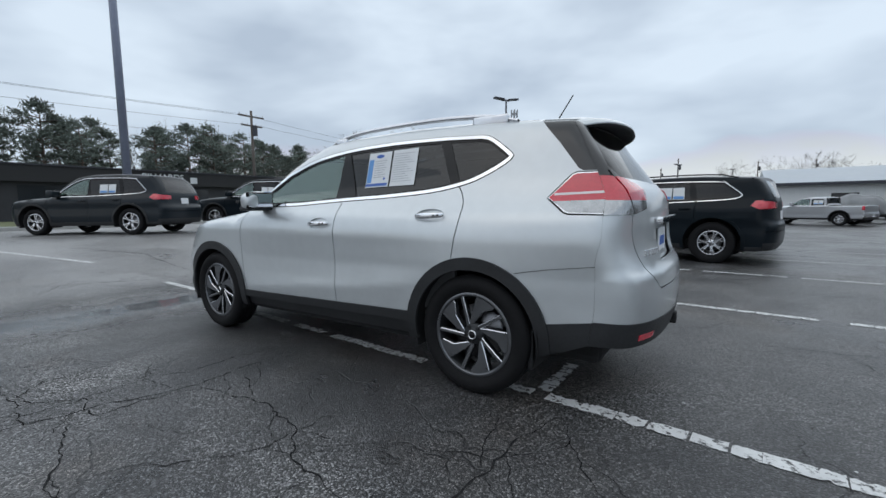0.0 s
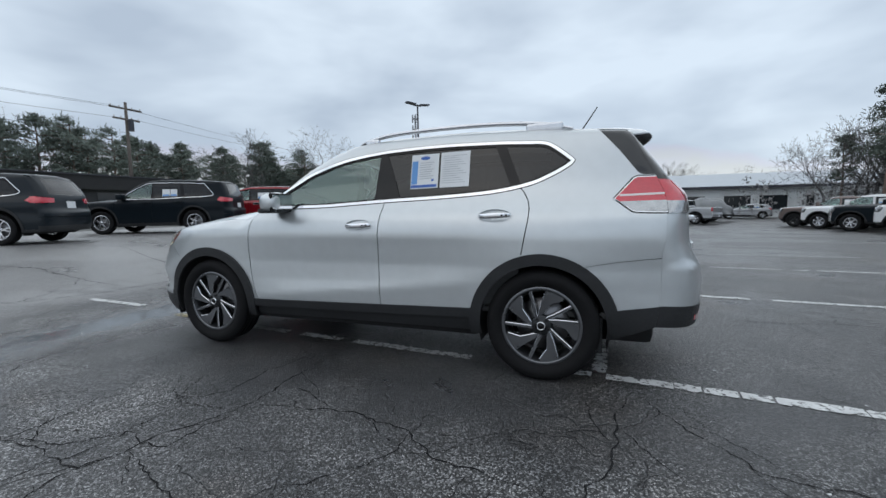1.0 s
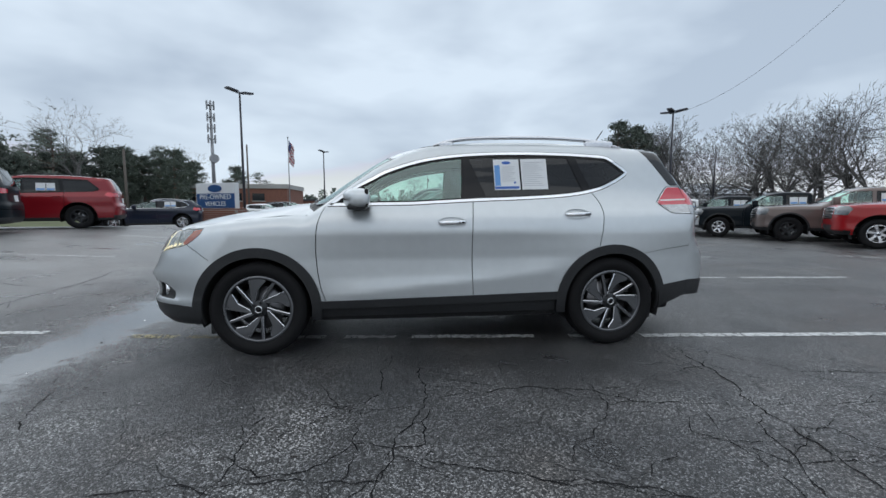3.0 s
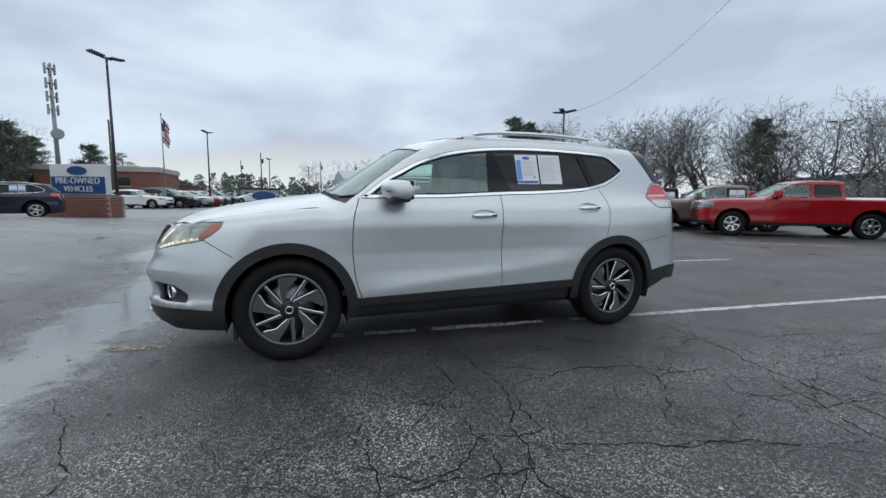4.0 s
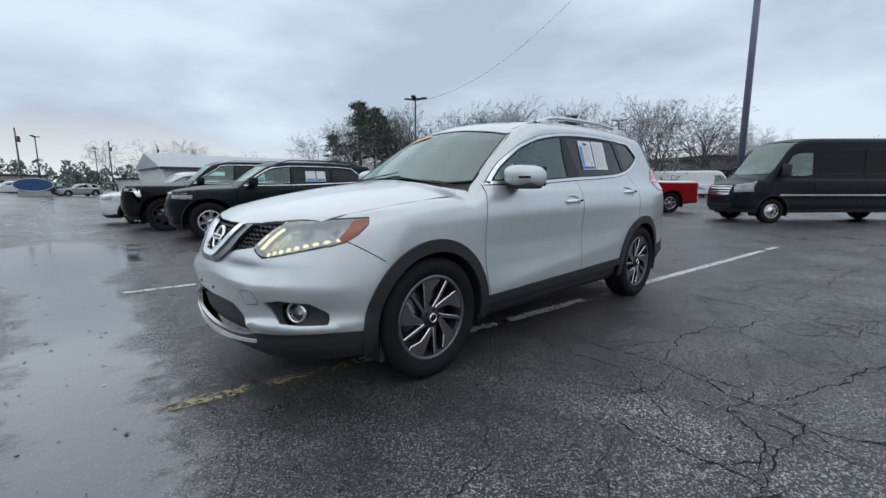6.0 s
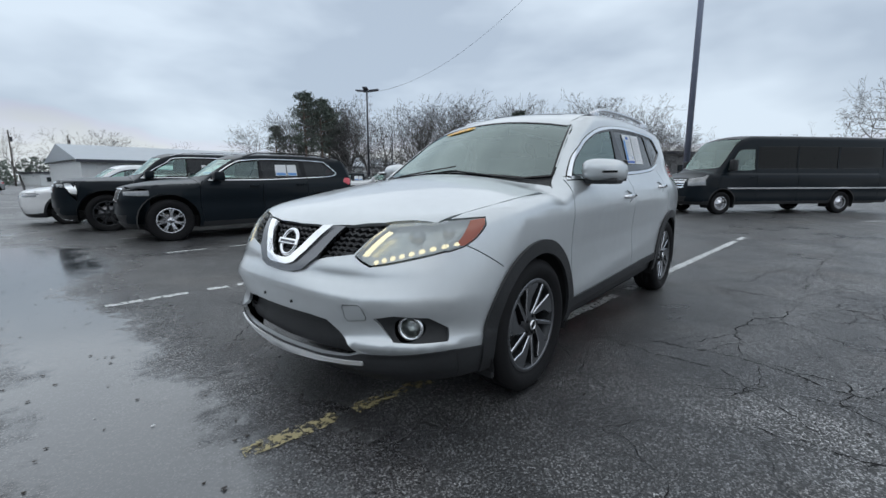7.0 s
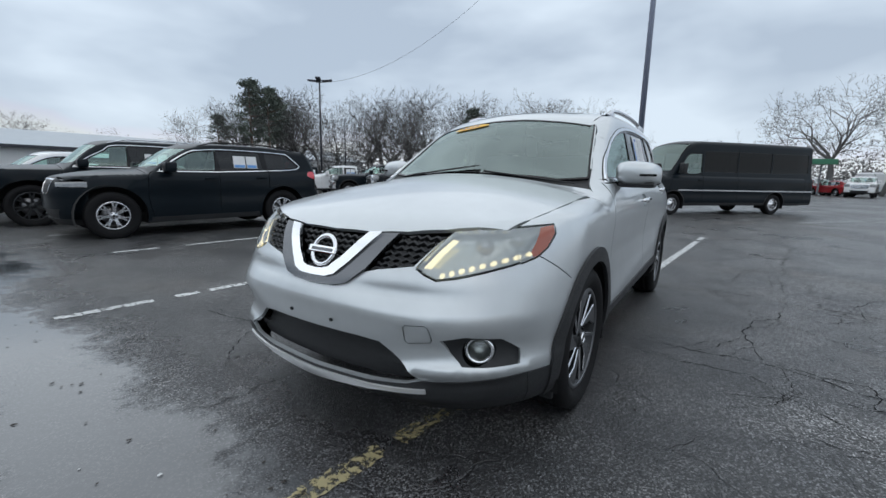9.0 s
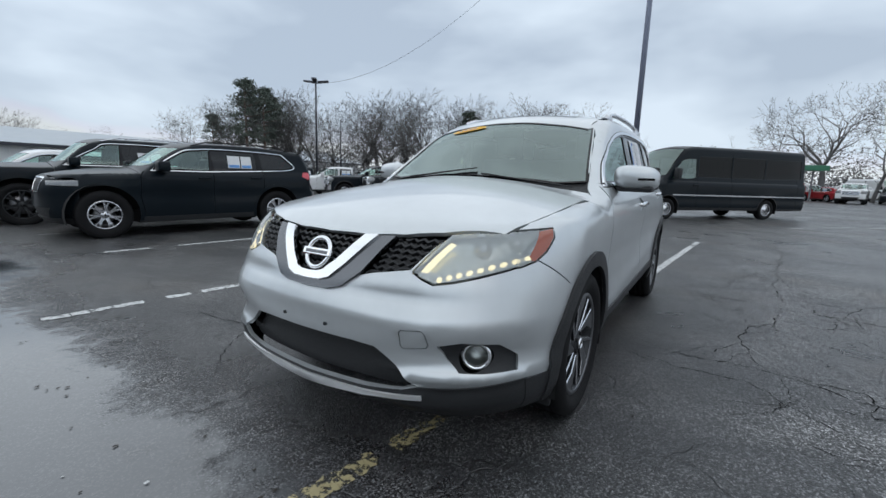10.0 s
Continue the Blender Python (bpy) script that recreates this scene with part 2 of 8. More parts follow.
class Body:
    """A car body as one smooth solid: side, top, front and rear profiles blended; panels are laid on it."""

    def __init__(self, top, crown, side, plan, front, rear, fc=(0.19, 0.83), rc=(0.10, 0.35), k=0.06, kf=0.05, bulges=(), creases=(), face=()):
        self.top_f, self.crown_f, self.side_f, self.plan_f = pchip(top), pchip(crown), pchip(side), pchip(plan)
        self.front_f, self.rear_f, self.fc, self.rc, self.k, self.kf, self.bulges = pchip(front), pchip(rear), fc, rc, k, kf, bulges
        self.creases, self.face = creases, face

    def field(self, x, y, z):
        w = self.side_f(z) + self.plan_f(x)
        for bx, bz, sx, sz, amp in self.bulges:
            w = w + amp * np.exp(-((x - bx) / sx) ** 2 - ((z - bz) / sz) ** 2)
        for x0, z0, x1, z1, amp, wide in self.creases:
            d = z - (z0 + (z1 - z0) * (x - x0) / (x1 - x0))
            fade = np.clip((x - x0 + 0.12) / 0.35, 0, 1) * np.clip((x1 + 0.10 - x) / 0.25, 0, 1)
            w = w + amp * fade * np.exp(-np.sqrt(d * d + 8e-4) / wide)
        y = np.abs(y)
        f = smax(y - w, z - self.top_f(x) + self.crown_f(x) * y * y, self.k)
        nose = self.front_f(z) + self.fc[0] * y ** 2 + self.fc[1] * y ** 6
        for by, bz, sy, sz, amp in self.face:
            nose = nose - amp * np.exp(-((y - by) / sy) ** 2 - ((z - bz) / sz) ** 2)
        f = smax(f, nose - x, self.kf)
        return smax(f, x - self.rear_f(z) + self.rc[0] * y ** 2 + self.rc[1] * y ** 6, self.kf)

    def solve(self, fn, lo, hi, n):
        lo, hi = np.full(n, lo, float), np.full(n, hi, float)
        for _ in range(34):
            m = (lo + hi) / 2
            inside = fn(m) < 0
            lo, hi = np.where(inside, m, lo), np.where(inside, hi, m)
        return (lo + hi) / 2

    def place(self, axis, u, v):
        """Points on the body: L, R by (x, z); T by (x, y); F, B by (y, z)."""
        u, v = np.asarray(u, float), np.asarray(v, float)
        n = len(u)
        if axis in "LR":
            y = self.solve(lambda q: self.field(u, q, v), 0, 1.4, n)
            return np.stack([u, -y if axis == "L" else y, v], 1)
        if axis == "T":
            return np.stack([u, v, self.solve(lambda q: self.field(u, v, q), 0.7, 3.4, n)], 1)
        if axis == "F":
            return np.stack([self.solve(lambda q: self.field(q, u, v), 0.0, -4.5, n), u, v], 1)
        return np.stack([self.solve(lambda q: self.field(q, u, v), 0.0, 4.5, n), u, v], 1)

    def normal(self, p):
        e = 2e-3
        x, y, z = p.T
        g = np.stack([self.field(x + e, y, z) - self.field(x - e, y, z), self.field(x, y + e, z) - self.field(x, y - e, z),
                      self.field(x, y, z + e) - self.field(x, y, z - e)], 1)
        return g / np.maximum(np.linalg.norm(g, axis=1, keepdims=True), 1e-9)


def inside(loop, px, py):
    """Which points lie in a closed loop."""
    lx, ly = np.array([p[0] for p in loop]), np.array([p[1] for p in loop])
    res = np.zeros(len(px), bool)
    for i in range(len(lx)):
        x0, y0, x1, y1 = lx[i - 1], ly[i - 1], lx[i], ly[i]
        if y0 == y1:
            continue
        c = ((y0 > py) != (y1 > py)) & (px < (x1 - x0) * (py - y0) / (y1 - y0) + x0)
        res ^= c
    return res


def resample(loop, step, closed=True):
    out, n = [], len(loop)
    for i in range(n if closed else n - 1):
        a, b = loop[i], loop[(i + 1) % n]
        m = max(1, int(math.ceil(math.hypot(b[0] - a[0], b[1] - a[1]) / step)))
        out += [(a[0] + (b[0] - a[0]) * k / m, a[1] + (b[1] - a[1]) * k / m) for k in range(m)]
    return out if closed else out + [loop[-1]]


def smooth_path(pts, n=6, closed=False):
    """A Catmull-Rom curve through the points."""
    out, m = [], len(pts)
    for i in range(m if closed else m - 1):
        if closed:
            p0, p1, p2, p3 = pts[i - 1], pts[i], pts[(i + 1) % m], pts[(i + 2) % m]
        else:
            p0, p1, p2, p3 = pts[max(i - 1, 0)], pts[i], pts[i + 1], pts[min(i + 2, m - 1)]
        for k in range(n):
            t = k / n
            out.append(tuple(0.5 * (2 * p1[c] + (p2[c] - p0[c]) * t + (2 * p0[c] - 5 * p1[c] + 4 * p2[c] - p3[c]) * t * t
                                    + (3 * p1[c] - p0[c] - 3 * p2[c] + p3[c]) * t ** 3) for c in (0, 1)))
    return out if closed else out + [tuple(pts[-1])]


def offset(path, d, closed=True):
    out, n = [], len(path)
    for i in range(n):
        a = path[i - 1] if closed or i else path[i]
        b = path[(i + 1) % n] if closed or i < n - 1 else path[i]
        tx, ty = b[0] - a[0], b[1] - a[1]
        l = math.hypot(tx, ty) or 1
        out.append((path[i][0] - ty / l * d, path[i][1] + tx / l * d))
    return out


def area(loop):
    return sum(loop[i - 1][0] * loop[i][1] - loop[i][0] * loop[i - 1][1] for i in range(len(loop))) / 2


def inset(loop, d):
    return offset(loop, d if area(loop) > 0 else -d)


def ribbon(path, w):
    """A closed loop round an open path, w wide."""
    return offset(path, w / 2, False) + offset(path, -w / 2, False)[::-1]


def arc(cx, cz, r, a0, a1, n=24):
    return [(cx + r * math.cos(radians(a0 + (a1 - a0) * i / n)), cz + r * math.sin(radians(a0 + (a1 - a0) * i / n))) for i in range(n + 1)]


def mirror_loop(half):
    """A loop in (.., y) from the half with y <= 0, points running from one end of the middle line to the other."""
    return half + [(p[0], -p[1]) for p in half[::-1] if abs(p[1]) > 1e-6]


from itertools import count as counting
from mathutils.geometry import delaunay_2d_cdt


def lay(body, axis, outline, regions, parent, step=0.05, edge=0.03, rim=0.018, flip=False):
    """Cuts the outline on the body into regions. regions: (name, loop or None for the rest, material or None for a gap, lift, label).
    The first region that holds a spot takes it. Returns the objects by name."""
    us = [p[0] for p in outline]
    vs = [p[1] for p in outline]
    pts, edges = [], []

    def add(loop, closed=True):
        k = len(pts)
        r = resample(loop, edge, closed)
        pts.extend(r)
        n = len(r)
        edges.extend((k + i, k + (i + 1) % n) for i in range(n if closed else n - 1))
    add(outline)
    for r in regions:
        if r[1]:
            add(r[1])
    gu, gv = np.meshgrid(np.arange(min(us), max(us), step), np.arange(min(vs), max(vs), step))
    gu, gv = gu.ravel() + 0.0013, gv.ravel() + 0.0017
    ok = inside(outline, gu, gv)
    pts.extend(zip(gu[ok], gv[ok]))
    cv, _, cf, *_ = delaunay_2d_cdt([Vector((float(a), float(b))) for a, b in pts], edges, [], 0, 1e-4)
    cv = np.array([(v[0], v[1]) for v in cv])
    cf = np.array([f for f in cf if len(f) == 3])
    cen = cv[cf].mean(1)
    keep = inside(outline, cen[:, 0], cen[:, 1])
    cf, cen = cf[keep], cen[keep]
    left = np.ones(len(cf), bool)
    made = {}
    xyz = body.place(axis, cv[:, 0], cv[:, 1])
    nrm = body.normal(xyz)
    span3 = np.max([np.linalg.norm(xyz[cf[:, i]] - xyz[cf[:, i - 1]], axis=1) for i in range(3)], axis=0)
    good = np.abs(body.field(*xyz.T)) < 0.01
    left &= (span3 < 0.30) & good[cf].all(1)
    for name, loop, mat, *more in regions:
        lift = more[0] if more else 0.0
        label = more[1] if len(more) > 1 else ""
        sel = left & (inside(loop, cen[:, 0], cen[:, 1]) if loop else True)
        left &= ~sel
        if mat is None or not sel.any():
            continue
        tri = cf[sel]
        used, inv = np.unique(tri, return_inverse=True)
        tri = inv.reshape(-1, 3)
        p, nn = xyz[used] + nrm[used] * lift, nrm[used]
        a, b, c = p[tri[:, 0]], p[tri[:, 1]], p[tri[:, 2]]
        turn = np.einsum("ij,ij->i", np.cross(b - a, c - a), nn[tri[:, 0]]) < 0
        tri[turn] = tri[turn][:, ::-1]
        count = {}
        for f in tri.tolist():
            for i in range(3):
                e = (f[i], f[(i + 1) % 3])
                count[e] = count.get(e, 0) + 1
        border = [e for e in count if (e[1], e[0]) not in count]
        verts, faces, normals = p.tolist(), tri.tolist(), nn.tolist()
        if rim:
            ring = {}
            for e in border:
                for v in e:
                    if v not in ring:
                        ring[v] = len(verts)
                        verts.append(p[v].tolist())
                        verts.append((p[v] - nn[v] * rim).tolist())
                        normals += [(0, 0, 0), (0, 0, 0)]
            faces += [(ring[e[1]], ring[e[0]], ring[e[0]] + 1, ring[e[1]] + 1) for e in border]
        ob = mesh_object(name, verts, faces, mat, parent, normals=normals)
        if label:
            tagged(ob, label)
        made[name] = ob
    return made


def shade_off(obs):
    for o in obs:
        if o:
            o.visible_shadow = False


# ---- the ground ----
def sstep(t):
    t = np.clip(t, 0, 1)
    return t * t * (3 - 2 * t)


def ground_z(x, y):
    x, y = np.asarray(x, float), np.asarray(y, float)
    west = 0.44 * sstep((-4.6 - x) / 6.0) * (1 - sstep((y - 11.5) / 9.0))
    north = -0.42 * sstep((y - 2.0) / 28.0) * sstep((x + 8) / 12.0)
    return west + north


def stand(x, y, heading, dz=0.0):
    """The pose of a thing that stands on the ground, built with its front towards -x."""
    return pose(x, y, float(ground_z(x, y)) + dz, 0, 0, heading - 180)


def asphalt_material():
    """Old asphalt: stones, tar stains, hair cracks, and rain water standing along the low line of the lot."""
    m = bpy.data.materials.new("worn_wet_asphalt")
    m.use_nodes = True
    n, l = m.node_tree.nodes, m.node_tree.links
    b = n["Principled BSDF"]
    co = n.new("ShaderNodeTexCoord")

    def noise_node(scale, detail=4, rough=0.5, dist=0.0):
        q = n.new("ShaderNodeTexNoise")
        q.inputs["Scale"].default_value, q.inputs["Detail"].default_value = scale, detail
        q.inputs["Roughness"].default_value, q.inputs["Distortion"].default_value = rough, dist
        l.new(co.outputs["Object"], q.inputs["Vector"])
        return q.outputs["Fac"]

    def calc(op, x, y=None, z=None):
        q = n.new("ShaderNodeMath")
        q.operation = op
        for k, v in enumerate((x, y, z)):
            if v is None:
                continue
            if isinstance(v, (int, float)):
                q.inputs[k].default_value = v
            else:
                l.new(v, q.inputs[k])
        return q.outputs[0]

    def span(v, a0, a1, b0, b1):
        q = n.new("ShaderNodeMapRange")
        q.interpolation_type = "SMOOTHSTEP"
        for k, x in zip(("From Min", "From Max", "To Min", "To Max"), (a0, a1, b0, b1)):
            q.inputs[k].default_value = x
        l.new(v, q.inputs["Value"])
        return q.outputs["Result"]

    def blend(fac, x, y, mode="MIX"):
        q = n.new("ShaderNodeMix")
        q.data_type, q.blend_type = "RGBA", mode
        for k, v in ((0, fac), (6, x), (7, y)):
            if isinstance(v, tuple):
                q.inputs[k].default_value = (*v, 1)
            elif isinstance(v, (int, float)):
                q.inputs[k].default_value = v
            else:
                l.new(v, q.inputs[k])
        return q.outputs[2]
    sep = n.new("ShaderNodeSeparateXYZ")
    l.new(co.outputs["Object"], sep.inputs[0])
    X, Y = sep.outputs["X"], sep.outputs["Y"]
    fine, mid, big, wob = noise_node(190, 3, 0.75), noise_node(1.3, 6, 0.62, 0.4), noise_node(0.35, 4, 0.55, 0.6), noise_node(1.6, 5, 0.6)
    stones = n.new("ShaderNodeTexVoronoi")
    stones.inputs["Scale"].default_value = 145
    l.new(co.outputs["Object"], stones.inputs["Vector"])
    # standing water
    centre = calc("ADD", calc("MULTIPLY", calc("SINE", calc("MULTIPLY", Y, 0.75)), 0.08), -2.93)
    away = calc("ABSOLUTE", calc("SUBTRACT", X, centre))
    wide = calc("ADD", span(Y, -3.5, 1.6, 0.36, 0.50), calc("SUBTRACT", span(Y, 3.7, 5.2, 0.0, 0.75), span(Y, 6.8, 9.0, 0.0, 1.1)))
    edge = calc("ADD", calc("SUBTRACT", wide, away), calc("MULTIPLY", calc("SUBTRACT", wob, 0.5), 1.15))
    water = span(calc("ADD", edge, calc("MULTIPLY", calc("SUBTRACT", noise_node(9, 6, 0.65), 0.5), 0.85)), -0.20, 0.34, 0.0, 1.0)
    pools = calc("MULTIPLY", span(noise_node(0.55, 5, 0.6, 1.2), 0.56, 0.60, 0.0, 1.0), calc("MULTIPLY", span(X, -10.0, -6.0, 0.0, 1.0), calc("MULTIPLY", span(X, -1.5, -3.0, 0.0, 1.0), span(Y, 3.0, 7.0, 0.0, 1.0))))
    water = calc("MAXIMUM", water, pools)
    damp = calc("MAXIMUM", span(edge, -0.75, 0.0, 0.0, 1.0), span(big, 0.44, 0.60, 0.0, 0.6))
    # colour
    tone = blend(span(mid, 0.32, 0.72, 0.0, 1.0), (0.027, 0.028, 0.030), (0.082, 0.082, 0.083))
    tone = blend(span(noise_node(0.8, 3, 0.5), 0.50, 0.70, 0.0, 0.55), tone, (0.058, 0.049, 0.042))
    cell = n.new("ShaderNodeSeparateColor")
    l.new(stones.outputs["Color"], cell.inputs[0])
    grain = calc("ADD", calc("MULTIPLY", calc("POWER", cell.outputs[0], 4.0), 7.6), 0.20)
    speck = blend(1.0, blend(span(fine, 0.36, 0.68, 0.0, 1.0), (0.45, 0.45, 0.45), (1.75, 1.75, 1.72)), grain, "MULTIPLY")
    # smoother asphalt beyond y = -1.65, its darker colour also carrying the car's shade
    sealed_shade = calc("MULTIPLY", span(calc("ADD", Y, calc("MULTIPLY", calc("SUBTRACT", wob, 0.5), 0.9)), -1.95, -1.35, 0.0, 1.0), span(X, -2.7, -2.1, 0.0, 1.0))
    speck = blend(calc("MULTIPLY", sealed_shade, 0.25), speck, (0.80, 0.80, 0.80))
    col = blend(1.0, tone, speck, "MULTIPLY")
    col = blend(calc("MULTIPLY", sealed_shade, 0.30), col, (0.020, 0.0205, 0.022))
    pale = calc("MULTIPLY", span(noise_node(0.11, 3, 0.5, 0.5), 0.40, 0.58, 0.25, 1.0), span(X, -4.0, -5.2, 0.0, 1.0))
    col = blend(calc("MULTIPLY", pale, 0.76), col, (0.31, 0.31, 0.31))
    chip = span(noise_node(34, 2, 0.4), 0.76, 0.80, 0.0, 0.55)
    col = blend(chip, col, (0.22, 0.22, 0.21))
    col = blend(calc("MULTIPLY", damp, 0.36), col, (0.018, 0.015, 0.017))
    # hair cracks
    vor = n.new("ShaderNodeTexVoronoi")
    vor.feature = "DISTANCE_TO_EDGE"
    vor.inputs["Scale"].default_value = 1.15
    warp = n.new("ShaderNodeVectorMath")
    wn2 = n.new("ShaderNodeTexNoise")
    wn2.inputs["Scale"].default_value, wn2.inputs["Detail"].default_value = 2.5, 6
    l.new(co.outputs["Object"], wn2.inputs["Vector"])
    sc = n.new("ShaderNodeVectorMath")
    sc.operation = "SCALE"
    sc.inputs[3].default_value = 0.55
    l.new(wn2.outputs["Color"], sc.inputs[0])
    l.new(co.outputs["Object"], warp.inputs[0])
    l.new(sc.outputs[0], warp.inputs[1])
    l.new(warp.outputs[0], vor.inputs["Vector"])
    hair = calc("MULTIPLY", span(vor.outputs["Distance"], 0.0, 0.011, 1.0, 0.0), span(noise_node(0.9, 2), 0.44, 0.54, 0.0, 1.0))
    col = blend(calc("MULTIPLY", hair, 0.85), col, (0.006, 0.006, 0.007))
    # water toned pale grey: silt, plus sky sheen put into the colour
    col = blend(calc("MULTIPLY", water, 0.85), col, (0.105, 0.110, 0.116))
    deep = calc("MULTIPLY", span(edge, 0.10, 0.40, 0.0, 1.0), calc("MULTIPLY", span(Y, 3.0, 4.6, 0.0, 1.0), water))
    col = blend(calc("MULTIPLY", deep, 0.8), col, (0.03, 0.032, 0.035))
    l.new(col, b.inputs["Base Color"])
    rough = calc("SUBTRACT", 0.42, calc("MULTIPLY", damp, 0.20))
    rough = calc("ADD", rough, calc("MULTIPLY", calc("SUBTRACT", mid, 0.5), 0.25))
    rough = calc("MULTIPLY", rough, calc("SUBTRACT", 1.0, calc("MULTIPLY", calc("MAXIMUM", calc("MULTIPLY", water, 0.80), calc("MULTIPLY", deep, 0.95)))))
    l.new(rough, b.inputs["Roughness"])
    l.new(calc("ADD", 1.56, calc("MULTIPLY", calc("MAXIMUM", water, calc("MULTIPLY", damp, 0.5)), 0.26)), b.inputs["IOR"])
    height = calc("ADD", calc("MULTIPLY", stones.outputs["Distance"], -1.1), calc("ADD", calc("MULTIPLY", fine, 0.8), calc("MULTIPLY", hair, -2.0)))
    bp = n.new("ShaderNodeBump")
    bp.inputs["Distance"].default_value = 0.006
    l.new(calc("MULTIPLY", calc("SUBTRACT", 1.0, water), 0.55), bp.inputs["Strength"])
    l.new(height, bp.inputs["Height"])
    l.new(bp.outputs["Normal"], b.inputs["Normal"])
    return m


ASPHALT = asphalt_material()


def ground_sheet():
    near = np.concatenate([np.linspace(-400, -60, 12), np.linspace(-52, -16, 14), np.arange(-14, 20, 0.5), np.linspace(20, 60, 16), np.linspace(70, 400, 12)])
    xs = ys = near
    gx, gy = np.meshgrid(xs, ys, indexing="ij")
    gz = ground_z(gx, gy)
    n = len(ys)
    verts = np.stack([gx.ravel(), gy.ravel(), gz.ravel()], 1)
    faces = [(i * n + j, (i + 1) * n + j, (i + 1) * n + j + 1, i * n + j + 1) for i in range(len(xs) - 1) for j in range(n - 1)]
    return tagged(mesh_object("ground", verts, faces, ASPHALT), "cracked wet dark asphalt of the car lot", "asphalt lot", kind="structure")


ground_sheet()


# ---- wheels ----
def tyre_mesh(r, rim_r, width, seg=64):
    w = width / 2
    prof = [(rim_r - 0.012, w * 0.72), (rim_r + 0.006, w * 0.80), (rim_r + 0.022, w * 0.90), (rim_r + (r - rim_r) * 0.45, w * 1.0), (r - 0.035, w * 0.97),
            (r - 0.014, w * 0.86), (r - 0.003, w * 0.74), (r, w * 0.62), (r, w * 0.44), (r - 0.008, w * 0.42), (r - 0.008, w * 0.36), (r, w * 0.34),
            (r, w * 0.08), (r - 0.008, w * 0.06)]
    prof = prof + [(a, -b) for a, b in prof[::-1]]
    return lathe(prof, seg)


def spoke_wheel(parent, x, y, z, r, rim_r, width, style, out, rubber=None, face=None, back=None, seg=22):
    """A wheel under a car: tyre, rim, hub cap. out: -1 for the left side, 1 for the right."""
    hub = new("wheel")
    hub.parent = parent
    hub.location = (x, y, z)
    hub.rotation_euler = (0, 0, 0 if out < 0 else math.pi)
    vs, fs = tyre_mesh(r, rim_r, width, seg)
    tagged(mesh_object("tyre", vs, fs, rubber or RUBBER, hub), "black rubber tyre")
    w = width / 2
    f = -w * 0.78
    prof = [(rim_r, -w * 0.80), (rim_r - 0.008, -w * 0.83), (rim_r - 0.018, -w * 0.78), (rim_r - 0.03, -w * 0.5), (rim_r - 0.045, 0.0), (rim_r - 0.03, w * 0.7), (rim_r, w * 0.8)]
    vs, fs = lathe(prof, seg)
    mesh_object("rim", vs, fs, back or ALLOY_DARK, hub)
    vs, fs = lathe([(rim_r + 0.001, -w * 0.80), (rim_r - 0.009, -w * 0.845), (rim_r - 0.021, -w * 0.80), (rim_r - 0.019, -w * 0.76)], seg)
    mesh_object("rim_lip", vs, fs, face or (ALLOY_MID if "blades" in style else ALLOY), hub)
    bm = bmesh.new()
    for k in range(style["n"] if "spokes" in style else 0):
        a0 = 2 * math.pi * k / style["n"] + style.get("phase", 0)
        for spoke in style["spokes"]:
            pts = []
            for rr, ang, wid, dep in spoke:
                c, s = math.cos(a0 + radians(ang)), math.sin(a0 + radians(ang))
                rad = rr * (rim_r - 0.012)
                tx, tz = -s * wid / 2, c * wid / 2
                cx, cz = c * rad, s * rad
                pts.append(((cx + tx, f + dep, cz + tz), (cx - tx, f + dep, cz - tz), (cx - tx * 1.25, f + dep + 0.03, cz - tz * 1.25), (cx + tx * 1.25, f + dep + 0.03, cz + tz * 1.25)))
            rows = [[bm.verts.new(q) for q in p] for p in pts]
            for p, q in zip(rows, rows[1:]):
                for i in range(4):
                    bm.faces.new((p[i], p[(i + 1) % 4], q[(i + 1) % 4], q[i]))
    bmesh.ops.recalc_face_normals(bm, faces=bm.faces)
    if "spokes" in style:
        part("spokes", bm, face or ALLOY, hub, "machined alloy spokes")
    for poly in style.get("blades", ()):
        # a blade: grey face, bright machined edge, dark flanks
        loop = [(math.cos(radians(an)) * rr * (rim_r - 0.012), math.sin(radians(an)) * rr * (rim_r - 0.012)) for rr, an in poly]
        deep = [0.016 * max(0.0, 1 - rr) ** 1.5 for rr, an in poly]
        inner = inset(loop, 0.0045)
        m = len(loop)
        vs = [(a, f + d, c) for (a, c), d in zip(inner, deep)] + [(a, f + d + 0.004, c) for (a, c), d in zip(loop, deep)] + [(a, f + d + 0.04, c) for (a, c), d in zip(loop, deep)]
        fs = [tuple(range(m))] + [(i, (i + 1) % m, m + (i + 1) % m, m + i) for i in range(m)] + [(m + i, m + (i + 1) % m, 2 * m + (i + 1) % m, 2 * m + i) for i in range(m)]
        first = mesh_object("spoke", vs, fs, [ALLOY_MID, ALLOY, ALLOY_DARK], hub, idx=[0] + [1] * m + [2] * m, smooth=False)
        for k in range(1, style["n"]):
            o = new("spoke", first.data)
            o.parent = hub
            o.rotation_euler = (0, 2 * math.pi * k / style["n"], 0)
    vs, fs = lathe([(0.0, f - 0.004), (0.022, f - 0.004), (0.027, f), (0.03, f + 0.006), (0.05, f + 0.008), (0.062, f + 0.012), (0.07, f + 0.03)], 28 if seg > 40 else 16)
    cap = mesh_object("hub_cap", vs, fs, face or (ALLOY_DARK if "blades" in style else ALLOY), hub)
    if "blades" in style:
        vs, fs = lathe([(0.020, f - 0.002), (0.022, f - 0.008), (0.026, f - 0.008), (0.028, f - 0.002)], 28)
